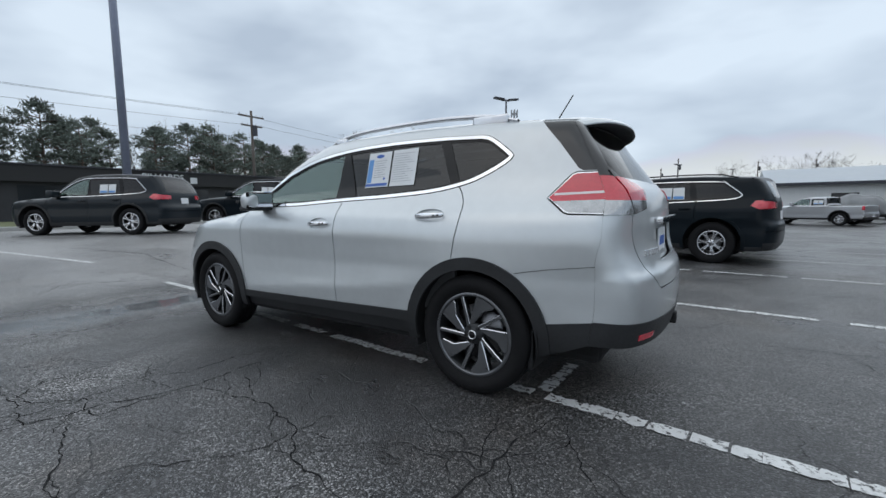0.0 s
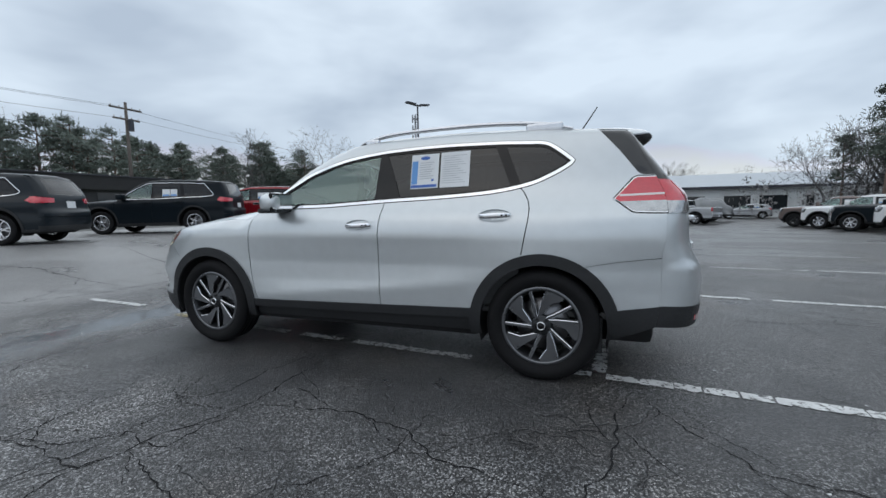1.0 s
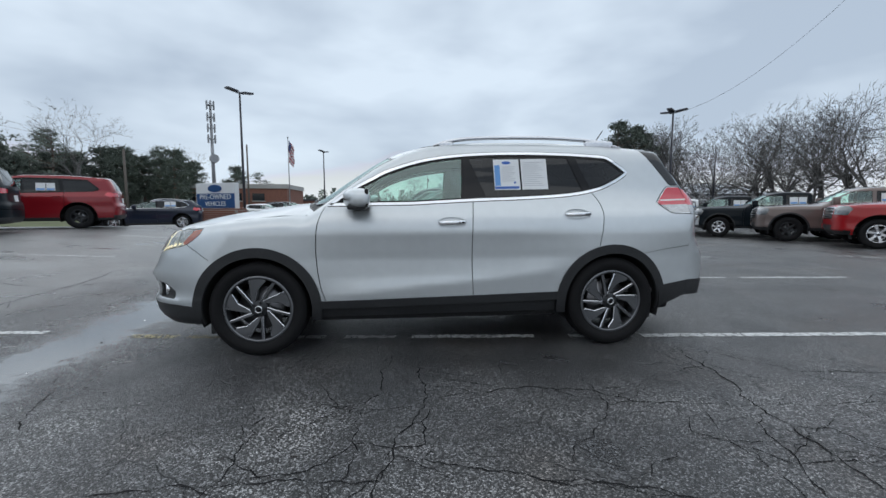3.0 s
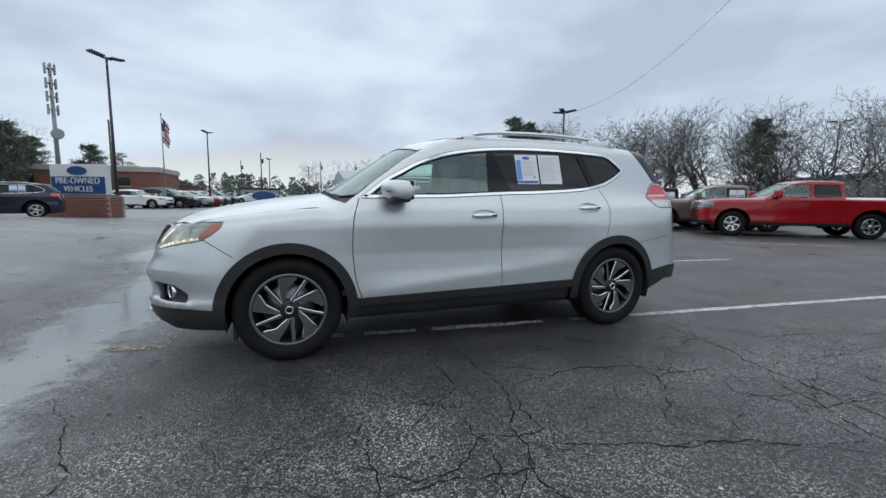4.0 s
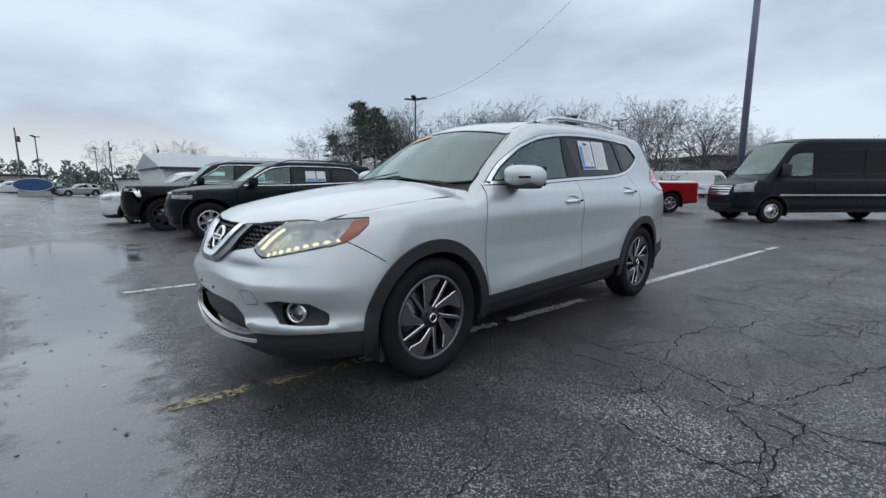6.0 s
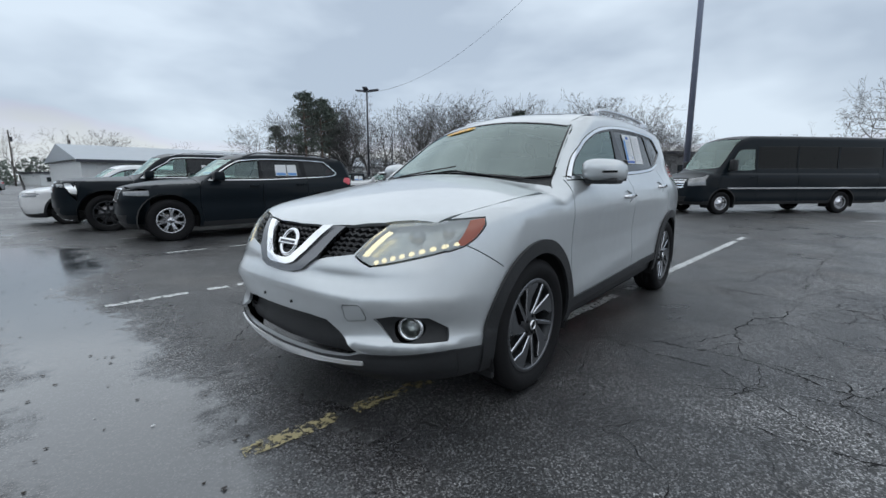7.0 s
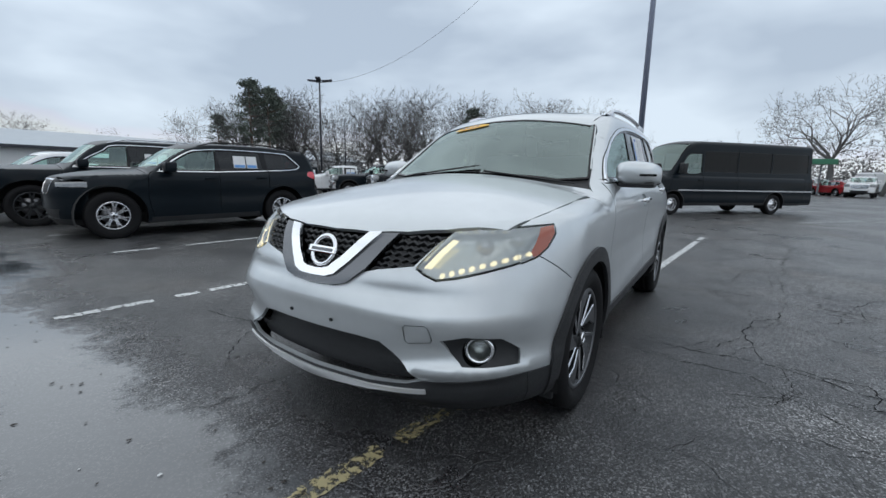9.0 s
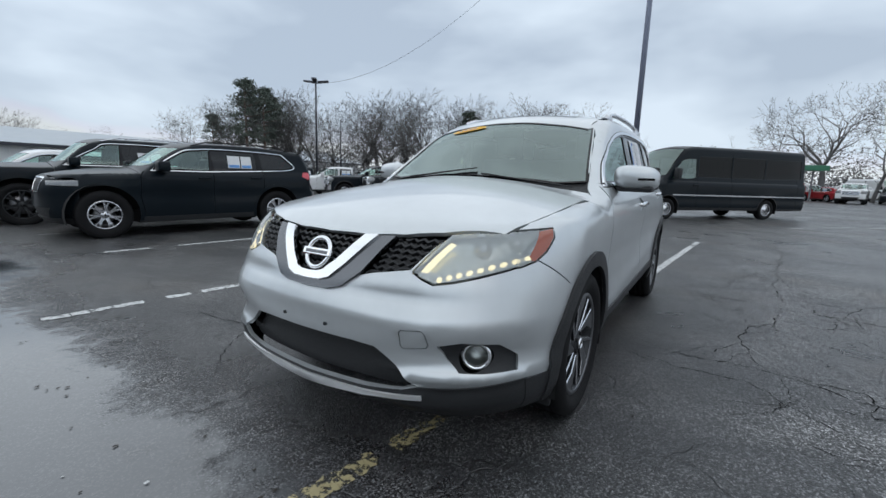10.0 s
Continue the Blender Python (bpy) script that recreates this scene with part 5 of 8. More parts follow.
def vehicle(name, s, mat, label, category="car", group=""):
    """A parked vehicle with its panels, glass, lamps and wheels, at the origin with its front towards -x."""
    car = empty(name, pose(0, 0, 0), label, category, group)
    B = profile_body(s)
    lf, lr, w, zb, belt, roof, cx, wt, re = (s[k] for k in ("lf", "lr", "w", "zb", "belt", "roof", "cowl_x", "ws_top", "roof_end"))
    r, ar = s["tyre"], s["tyre"] + s.get("arch", 0.10)
    fx, rx = -s["wb"] / 2, s["wb"] / 2
    ins = w - 0.075 - s.get("tumble", 0.24) * (roof - 0.17 - belt)
    xf, xr = -lf + s.get("corner", 0.32), lr - s.get("corner_r", 0.22)
    trim_mat = s.get("trim", CHROME)
    # the line that parts the sides from the top
    sh = [(xf + 0.02, -(w - 0.16)), (-lf + 0.8, -(w - 0.12)), (cx, -(w - 0.12)), (wt, -(ins - 0.03)), (re, -(ins - 0.05))]
    if "bed" in s:
        sh += [(re + 0.12, -(w - 0.10)), (xr, -(w - 0.12))]
    elif "deck" in s:
        sh += [(s["deck"][0], -(w - 0.16)), (xr, -(w - 0.20))]
    else:
        sh += [(xr - s.get("rear_rake", 0.22) - 0.02, -(ins - 0.07))]
    shd = resample(sh, 0.06, False)
    edge_xz = [(float(p[0]), float(p[2])) for p in B.place("T", [q[0] for q in shd], [q[1] for q in shd])]

    def dense(x0, z0, x1, z1):
        return resample([(x0, z0), (x1, z1)], 0.04, False)
    xr_top = edge_xz[-1][0]
    fr = dense(xf, zb, edge_xz[0][0], edge_xz[0][1])
    bk = dense(edge_xz[-1][0], edge_xz[-1][1], min(xr, xr_top + 0.4), min(belt, edge_xz[-1][1] - 0.02))[:-1] + dense(min(xr, xr_top + 0.4), min(belt, edge_xz[-1][1] - 0.02), xr, zb + 0.04)
    side_out = fr + edge_xz[1:-1] + bk
    right = lambda l: [(-a, b) for a, b in l]
    wins = s["windows"]
    for axis, sg in (("L", -1), ("R", 1)):
        regs = [("wheel_opening", arc(x, r, ar, -60, 240, 24), None) for x in (fx, rx)]
        regs += [(("front_door_glass" if i == 0 else "rear_side_glass"), inset(wn, 0.016), GLASS_FRONT if i == 0 else s.get("side_glass", GLASS_DARK), -0.008) for i, wn in enumerate(wins)]
        if s.get("dlo"):
            regs += [("window_pillar_trim", inset(s["dlo"], 0.014), GLOSS_BLACK, -0.003), ("window_trim", s["dlo"], trim_mat, 0.004)]
        else:
            regs += [("window_trim", wn, GLOSS_BLACK, 0.002) for wn in wins]
        regs += [("headlight_side", s["head_s"], LENS_SMOKE, 0.003), ("taillight_side", s["tail_s"], LENS_RED, 0.004)]
        for nm, loop, mt in s.get("extra_side", []):
            regs.append((nm, loop, mt, 0.004))
        regs += [("wheel_arch_trim", arc(x, r, ar + s.get("lip", 0.05), -12, 192, 24), s.get("clad", mat), 0.008) for x in (fx, rx)]
        regs += [(nm, [(x0, -1), (x0, zb + 0.10), (x1, zb + 0.12), (x1, -1)], s.get("clad_low", CLADDING), 0.004) for nm, x0, x1 in (("front_lower_trim", -9, fx), ("rocker_trim", fx, rx), ("rear_lower_trim", rx, 9))]
        regs += [("gap", ribbon(d, 0.009), None) for d in s["doors"]]
        d0, d1 = s["doors"][0], s["doors"][-1]
        regs += [("front_fender", [(-9, 0), (-9, 3), (d0[-1][0] - 0.2, 3)] + d0[::-1] + [(d0[0][0], 0)], mat)]
        for a, b in zip(s["doors"], s["doors"][1:]):
            regs += [("door", [(a[0][0], 0)] + a + [(a[-1][0], belt + 0.01), (b[-1][0], belt + 0.01)] + b[::-1] + [(b[0][0], 0)], mat)]
        regs += [("rear_quarter_panel", None, mat)]
        made = lay(B, axis, side_out, regs, car, step=0.09, edge=0.05)
        shade_off([o for k, o in made.items() if "glass" in k])
        for hx, hz in s.get("handles", []):
            p = B.place(axis, [hx], [hz])[0]
            part("door_handle", box(p[0] - 0.10, p[0] + 0.10, min(p[1], p[1] + sg * 0.035), max(p[1], p[1] + sg * 0.035), p[2] - 0.015, p[2] + 0.015, 0.008), s.get("handle", mat), car)
        p = B.place(axis, [s["mirror"][0]], [s["mirror"][1]])[0]
        mz = s.get("mirror_size", (0.09, 0.13, 0.085))
        m = part("wing_mirror", box(p[0] - mz[0], p[0] + mz[0], min(p[1] + sg * 0.05, p[1] + sg * (0.05 + 2 * mz[1])), max(p[1] + sg * 0.05, p[1] + sg * (0.05 + 2 * mz[1])), p[2] - mz[2], p[2] + mz[2], 0.035), s.get("mirror_mat", mat), car, smooth=True)
        part("mirror_arm", box(p[0] - 0.04, p[0] + 0.04, min(p[1] - sg * 0.03, p[1] + sg * 0.08), max(p[1] - sg * 0.03, p[1] + sg * 0.08), p[2] - 0.06, p[2] - 0.02, 0.01), CLADDING, m)
    # top
    front_line = [(-lf + 0.13, 0.0), (-lf + 0.17, -0.35 * w), (-lf + 0.24, -0.65 * w)]
    rear_line = [(shd[-1][0] + 0.04, -0.6 * abs(shd[-1][1])), (shd[-1][0] + 0.06, 0.0)]
    out = mirror_loop(front_line + shd + rear_line)
    wsl = mirror_loop([(cx + 0.02, 0.0), (cx + 0.06, -0.5 * w), (cx + 0.16, -(w - 0.19)), (wt - 0.04, -(ins - 0.06)), (wt - 0.10, -0.4 * w), (wt - 0.12, 0.0)])
    regs = [("windshield", inset(wsl, 0.015), GLASS_FRONT, -0.002), ("windshield_seal", wsl, GLOSS_BLACK, 0.002),
            ("gap", ribbon([(cx - 0.03, -w), (cx - 0.05, 0), (cx - 0.03, w)], 0.012), None), ("hood", [(-9, -3), (-9, 3), (cx, 3), (cx, -3)], mat)]
    if "bed" in s:
        regs += [("rear_window", mirror_loop([(re + 0.012, 0.0), (re + 0.012, -0.55 * w), (re + 0.045, -0.6 * w), (re + 0.05, 0.0)]), GLASS_DARK, 0.0),
                 ("bed_cover", [(re + 0.09, -3), (re + 0.09, 3), (9, 3), (9, -3)], s.get("bed_mat", CLADDING))]
    elif "deck" in s:
        regs += [("rear_window", mirror_loop([(re + 0.06, 0.0), (re + 0.08, -(ins - 0.12)), (s["deck"][0] - 0.08, -(w - 0.26)), (s["deck"][0] - 0.05, 0.0)]), GLASS_DARK, -0.002)]
    regs += [("roof", None, s.get("roof_mat", mat))]
    made = lay(B, "T", out, regs, car, step=0.10, edge=0.05)
    shade_off([made.get("windshield")])
    # front
    hp = B.place("T", [p[0] for p in front_line] + [shd[0][0]], [p[1] for p in front_line] + [shd[0][1]])
    lead = [(float(p[1]), float(p[2])) for p in hp]
    fp = B.place("L", [p[0] for p in fr[::-1]], [p[1] for p in fr[::-1]])
    mir = lambda half: half + [(-a, b) for a, b in half[::-1] if abs(a) > 1e-6]
    f_out = mir(lead + [(float(p[1]), float(p[2])) for p in fp] + [(0.0, zb)])
    gl = mir(s["grille"])
    regs = [("headlight_gap", ribbon(s["head_f"] + s["head_f"][:1], 0.012), None), ("headlight_gap", ribbon(right(s["head_f"] + s["head_f"][:1]), 0.012), None)]
    for k in range(s.get("bars", 3)):
        z0, z1 = min(p[1] for p in s["grille"]), max(p[1] for p in s["grille"])
        zz = z0 + (z1 - z0) * (k + 1) / (s.get("bars", 3) + 1)
        hw = max(abs(p[0]) for p in s["grille"]) - 0.03
        regs.append(("grille_bar", [(-hw, zz - 0.016), (hw, zz - 0.016), (hw, zz + 0.016), (-hw, zz + 0.016)], s.get("bar_mat", CHROME), 0.006))
    regs += [("grille", inset(gl, 0.02), CLADDING, -0.02), ("grille_surround", gl, s.get("bar_mat", CHROME), 0.006),
             ("headlight", s["head_f"], LENS_SMOKE, 0.003), ("headlight", right(s["head_f"]), LENS_SMOKE, 0.003),
             ("lower_intake", mir([(0.0, zb + 0.10), (-0.5 * w, zb + 0.10), (-0.6 * w, zb + 0.26), (0.0, zb + 0.26)]), CLADDING, -0.02),
             ("lower_valance", [(-3, zb - 1), (-3, zb + 0.10), (3, zb + 0.10), (3, zb - 1)], CLADDING), ("front_bumper", None, s.get("bumper_f", mat))]
    lay(B, "F", f_out, regs, car, step=0.08, edge=0.045)
    # rear
    bp = B.place("L", [p[0] for p in bk], [p[1] for p in bk])
    rp = B.place("T", [p[0] for p in rear_line[::-1]], [p[1] for p in rear_line[::-1]])
    r_out = mir([(float(p[1]), float(p[2])) for p in rp] + [(float(p[1]), float(p[2])) for p in bp] + [(0.0, zb + 0.04)])
    regs = []
    for f in (lambda l: l, right):
        regs += [("taillight_gap", ribbon(f(s["tail_b"] + s["tail_b"][:1]), 0.012), None), ("taillight", f(s["tail_b"]), LENS_RED, 0.005)]
    if s.get("glass_b"):
        regs += [("rear_glass", mir(s["glass_b"]), GLASS_DARK, -0.002)]
    pz = s.get("plate_z", 0.9)
    regs += [("number_plate", [(-0.15, pz - 0.08), (0.15, pz - 0.08), (0.15, pz + 0.08), (-0.15, pz + 0.08)], PAPER, 0.012), ("rear_valance", [(-3, zb - 1), (-3, zb + 0.18), (3, zb + 0.18), (3, zb - 1)], CLADDING),
             ("gap", ribbon([(-w, 0.62), (w, 0.62)], 0.01), None), ("rear_bumper", [(-3, 0), (-3, 0.62), (3, 0.62), (3, 0)], s.get("bumper_r", mat)), ("tailgate", None, mat)]
    made = lay(B, "B", r_out, regs, car, step=0.08, edge=0.045)
    shade_off([made.get("rear_glass")])
    for x in (fx, rx):
        for sg in (-1, 1):
            wh = spoke_wheel(car, x, sg * (w - s["tyre_w"] / 2 - 0.03), r, r, s["rim"], s["tyre_w"], s["style"], sg, face=s.get("rim_mat"), back=s.get("rim_back"))
            wh.rotation_euler[1] = 0.2 + x
    wheel_wells(car, (fx, rx), r, ar + 0.03, w - 0.36, w - 0.04)
    part("underbody", box(-lf + 0.35, lr - 0.3, -w + 0.28, w - 0.28, zb, zb + 0.2, 0.04), DARK, car)
    for y in (-0.38, 0.38):
        seat(car, (cx + wt) / 2 + 0.75, y, 0.5, belt - 0.44)
    part("dashboard", box(cx + 0.02, cx + 0.42, -w + 0.16, w - 0.16, belt - 0.35, belt - 0.03, 0.06), PLASTIC_IN, car)
    for st in s.get("stickers", []):
        p = B.place("L", [q[0] for q in st], [q[1] for q in st]) + np.array((0, -0.004, 0))
        mesh_object("window_sheet", p, [tuple(range(len(st)))], PAPER, car, smooth=False)
        c = p.mean(0)
        q = [c + (v - c) * np.array((0.86, 1, 0.9)) + np.array((0, -0.003, 0)) for v in p]
        a = [q[0] + (q[3] - q[0]) * t for t in (0.0, 0.25)]
        b = [q[1] + (q[2] - q[1]) * t for t in (0.0, 0.25)]
        mesh_object("sheet_print", [a[0], b[0], b[1], a[1]], [(0, 1, 2, 3)], PAPER_CYAN, car, smooth=False)
    if s.get("rails"):
        for sg in (-1, 1):
            x0, x1 = wt + 0.15, re - 0.25
            p = B.place("T", np.linspace(x0, x1, 8), np.full(8, sg * (ins - 0.07)))
            vs, fs = [], []
            for k, q in enumerate(p):
                up = 0.0 if k in (0, len(p) - 1) else 0.045
                vs += [(q[0], q[1] + 0.018 * math.cos(a), q[2] + up + 0.014 * math.sin(a)) for a in (0.0, 1.047, 2.094, 3.142, 4.189, 5.236)]
            fs = [(6 * i + a, 6 * i + (a + 1) % 6, 6 * i + 6 + (a + 1) % 6, 6 * i + 6 + a) for i in range(len(p) - 1) for a in range(6)]
            mesh_object("roof_rail", vs, fs, s.get("rail_mat", ALLOY), car)
    return car, B


def suv_spec(wb, lf, lr, w, roof, belt, nose, cowl_x, ws_top, kick=True, **kw):
    re = lr - 0.40
    b0, b1 = belt, belt + 0.07
    t = roof - 0.125
    a = cowl_x + 0.12
    xr = lr - 0.62
    m1, m2, m3 = cowl_x + 1.13, cowl_x + 2.06, xr
    dlo = smooth_path([(a, b0 + 0.005), (a + 0.28, b0 + 0.22), (a + 0.55, b0 + 0.38), (ws_top + 0.18, t - 0.03), (m1 + 0.1, t), (m2, t - 0.004), (xr - 0.22, t - 0.03)], 4) + \
        smooth_path([(xr + 0.02, b1 + 0.15), (xr + 0.06, b1 + 0.08), (xr - 0.10, b1 + 0.015), (m2, b1 - 0.02), (m1, b0 + 0.01)], 4)

    def cut(x0, x1, lean):
        return [(min(max(p[0], x0 + lean * (p[1] - belt)), x1 + lean * (p[1] - belt)), p[1]) for p in resample(inset(dlo, 0.026), 0.03)]
    spec = dict(wb=wb, lf=lf, lr=lr, w=w, zb=0.24, nose=nose, cowl_z=belt + 0.06, belt=belt, roof=roof, cowl_x=cowl_x, ws_top=ws_top, roof_end=re, tyre=0.36, rim=0.235, tyre_w=0.235, style=FIVE_TWIN,
                dlo=dlo, windows=[cut(a + 0.1, m1 - 0.04, 0.05), cut(m1 + 0.04, m2 - 0.03, -0.15), cut(m2 + 0.04, xr + 0.1, -0.15)],
                head_s=[(-lf - 0.1, nose - 0.165), (-lf - 0.1, nose - 0.07), (-lf + 0.30, nose - 0.06), (-lf + 0.42, nose - 0.075), (-lf + 0.32, nose - 0.13)],
                tail_s=[(lr - 0.42, belt - 0.03), (lr - 0.36, belt + 0.06), (lr + 0.1, belt + 0.06), (lr + 0.1, belt - 0.10), (lr - 0.30, belt - 0.09)],
                doors=[[(cowl_x + 0.02, 0.36), (cowl_x - 0.04, 0.65), (cowl_x - 0.02, belt - 0.06), (cowl_x + 0.06, belt + 0.01)], [(m1, 0.36), (m1 - 0.01, 0.7), (m1, belt + 0.02)],
                       [(wb / 2 - 0.42, 0.38), (wb / 2 - 0.36, 0.60), (m2 + 0.02, 0.82), (m2 + 0.03, belt + 0.03)]],
                handles=[(m1 - 0.16, belt - 0.10), (m2 - 0.14, belt - 0.08)], mirror=(cowl_x + 0.28, belt + 0.09),
                grille=[(0.0, nose - 0.02), (-0.42, nose - 0.03), (-0.36, nose - 0.26), (0.0, nose - 0.28)], head_f=[(-0.48, nose - 0.075), (-0.98, nose - 0.05), (-0.98, nose - 0.16), (-0.52, nose - 0.155)],
                tail_b=[(-0.98, belt + 0.06), (-0.50, belt + 0.03), (-0.52, belt - 0.08), (-0.98, belt - 0.10)],
                glass_b=[(0.0, roof - 0.14), (-0.5, roof - 0.16), (-0.62, belt + 0.12), (0.0, belt + 0.10)],
                stickers=[[(m1 + 0.30, belt + 0.10), (m1 + 0.53, belt + 0.10), (m1 + 0.53, belt + 0.33), (m1 + 0.30, belt + 0.33)], [(m1 + 0.55, belt + 0.10), (m1 + 0.76, belt + 0.10), (m1 + 0.75, belt + 0.33), (m1 + 0.55, belt + 0.33)]],
                clad=CLADDING)
    spec.update(kw)
    return spec


def pickup_spec(**kw):
    wb, lf, lr, w, roof, belt, nose = 3.69, 2.78, 3.11, 1.0, 1.84, 1.27, 1.17
    cx, wt, re = -0.98, -0.22, 1.10
    a, m1 = cx + 0.10, 0.28
    g = lambda x0, x1: [(x0, belt + 0.02), (x0, roof - 0.15), (x1, roof - 0.15), (x1, belt + 0.02)]
    spec = dict(wb=wb, lf=lf, lr=lr, w=w, zb=0.36, nose=nose, cowl_z=1.31, belt=belt, roof=roof, cowl_x=cx, ws_top=wt, roof_end=re, drop=0.03, bed=1.30, tyre=0.41, rim=0.245, tyre_w=0.275, style=SIX, arch=0.12, tumble=0.22,
                windows=[[(a + 0.10, belt + 0.03), (a + 0.44, roof - 0.19), (a + 0.60, roof - 0.16), (m1 - 0.05, roof - 0.15), (m1 - 0.04, belt + 0.0)], [(m1 + 0.05, belt + 0.0), (m1 + 0.05, roof - 0.15), (re - 0.12, roof - 0.16), (re - 0.06, belt + 0.02)]],
                head_s=[(-lf - 0.1, nose - 0.27), (-lf - 0.1, nose - 0.02), (-lf + 0.30, nose - 0.02), (-lf + 0.38, nose - 0.10), (-lf + 0.28, nose - 0.27)],
                tail_s=[(lr - 0.20, 0.98), (lr - 0.20, 1.30), (lr + 0.1, 1.30), (lr + 0.1, 0.98)],
                doors=[[(cx - 0.02, 0.50), (cx - 0.05, 0.9), (cx + 0.02, belt)], [(m1, 0.48), (m1, belt + 0.0)], [(re - 0.10, 0.50), (re + 0.0, 0.85), (re + 0.0, belt)], [(re + 0.10, 0.46), (re + 0.10, 1.33)]],
                handles=[(m1 - 0.18, belt - 0.10), (re - 0.20, belt - 0.10)], mirror=(cx + 0.30, belt + 0.10), mirror_size=(0.09, 0.12, 0.12),
                grille=[(0.0, nose - 0.05), (-0.58, nose - 0.05), (-0.54, nose - 0.38), (0.0, nose - 0.40)], head_f=[(-0.62, nose - 0.02), (-1.1, nose + 0.02), (-1.1, nose - 0.28), (-0.60, nose - 0.26)],
                tail_b=[(-1.1, 1.30), (-0.84, 1.30), (-0.84, 0.98), (-1.1, 0.98)], plate_z=0.62, bumper_f=CHROME, bumper_r=CHROME, clad=CLADDING, trim=GLOSS_BLACK, fc=(0.10, 0.20), rc=(0.03, 0.05), corner=0.22, corner_r=0.14, rear_rake=0.02, crown_f=0.05,
                stickers=[[(m1 + 0.16, belt + 0.08), (m1 + 0.42, belt + 0.08), (m1 + 0.42, belt + 0.34), (m1 + 0.16, belt + 0.34)], [(m1 + 0.44, belt + 0.08), (m1 + 0.68, belt + 0.08), (m1 + 0.68, belt + 0.34), (m1 + 0.44, belt + 0.34)]])
    spec.update(kw)
    return spec


def van_spec():
    wb, lf, lr, w, roof, belt, nose = 4.325, 3.17, 4.05, 0.99, 2.48, 1.26, 1.12
    cx, wt = -2.35, -1.45
    return dict(wb=wb, lf=lf, lr=lr, w=w, zb=0.30, nose=nose, cowl_z=1.40, belt=belt, roof=roof, cowl_x=cx, ws_top=wt, roof_end=lr - 0.25, drop=0.02, tyre=0.35, rim=0.21, tyre_w=0.24, style=DISH, arch=0.09, tumble=0.07,
                windows=[[(-2.02, 1.36), (-1.66, 1.95), (-1.50, 2.02), (-1.05, 2.02), (-1.02, 1.40), (-1.3, 1.34)], [(-0.95, 1.42), (-0.95, 2.10), (0.45, 2.12), (0.45, 1.42)], [(0.50, 1.42), (0.50, 2.12), (1.95, 2.12), (1.95, 1.42)], [(2.0, 1.42), (2.0, 2.12), (3.65, 2.12), (3.70, 1.46)]],
                head_s=[(-3.3, 0.92), (-3.3, 1.12), (-2.85, 1.20), (-2.62, 1.22), (-2.72, 1.08), (-2.9, 0.95)], tail_s=[(3.91, 0.95), (3.91, 1.35), (4.3, 1.35), (4.3, 0.95)],
                doors=[[(-2.25, 0.40), (-2.35, 0.9), (-2.2, 1.30)], [(-1.0, 0.40), (-1.0, 2.15)], [(0.47, 0.40), (0.47, 2.2)], [(3.5, 0.45), (3.5, 2.2)]], handles=[(-1.12, 1.16)], mirror=(-1.92, 1.52), mirror_size=(0.08, 0.10, 0.17), mirror_mat=CLADDING,
                grille=[(0.0, 1.08), (-0.50, 1.08), (-0.42, 0.82), (0.0, 0.78)], head_f=[(-0.54, 1.12), (-1.1, 1.22), (-1.1, 0.92), (-0.60, 0.88)], tail_b=[(-1.1, 1.35), (-0.86, 1.35), (-0.86, 0.95), (-1.1, 0.95)],
                glass_b=[(0.0, 2.2), (-0.75, 2.2), (-0.75, 1.45), (0.0, 1.45)], extra_side=[("chrome_side_strip", [(-2.0, 0.795), (3.95, 0.795), (3.95, 0.84), (-2.0, 0.84)], CHROME)],
                trim=GLOSS_BLACK, rear_rake=0.10, fc=(0.16, 0.40), rc=(0.02, 0.05), corner=0.42, corner_r=0.14, clad=CLADDING, k=0.12, bars=3, plan=0.04, lip=0.03, side_glass=GLASS_BLACK)


def hatch_spec(**kw):
    s = suv_spec(2.66, 2.22, 2.20, 0.90, 1.46, 0.96, 0.86, -0.80, 0.12)
    s.update(dict(tyre=0.325, rim=0.22, tyre_w=0.215, zb=0.20, rear_rake=0.42, roof_end=1.45, clad=GLOSS_BLACK, lip=0.0))
    s.update(kw)
    return s


CROSS_A = suv_spec(2.725, 2.30, 2.36, 0.92, 1.655, 1.02, 0.93, -0.92, -0.18, tyre=0.355, style=FIVE_TWIN, rear_rake=0.30)
CROSS_B = suv_spec(2.82, 2.36, 2.58, 0.99, 1.77, 1.10, 1.02, -0.98, -0.20, tyre=0.375, rim=0.245, style=FIVE_TWIN)
CROSS_C = suv_spec(2.89, 2.35, 2.54, 0.93, 1.70, 1.09, 0.99, -0.98, -0.22, tyre=0.37, style=FIVE_TWIN, trim=GLOSS_BLACK, clad=MAROON_PAINT, lip=0.0, rim_mat=ALLOY_DARK, rails=True, rail_mat=CLADDING)
JEEP = suv_spec(2.915, 2.22, 2.46, 0.97, 1.68, 1.11, 1.00, -0.92, -0.24, tyre=0.39, rim=0.232, tyre_w=0.265, style=SIX_SPLIT, clad=BLACK_PAINT, arch=0.085, rear_rake=0.22, rails=True, rail_mat=CLADDING, bars=0, fc=(0.34, 0.70), corner=0.46)
LARGE = suv_spec(3.11, 2.50, 2.82, 1.02, 1.84, 1.20, 1.15, -1.02, -0.38, tyre=0.42, rim=0.285, tyre_w=0.28, style=SIX_SPLIT, clad=BLACK_PAINT, rim_mat=ALLOY_DARK, rails=True, rear_rake=0.14, zb=0.30, bars=2, fc=(0.30, 0.55), corner=0.42)
SEDAN = hatch_spec()
PICKUP = pickup_spec()
VAN = van_spec()


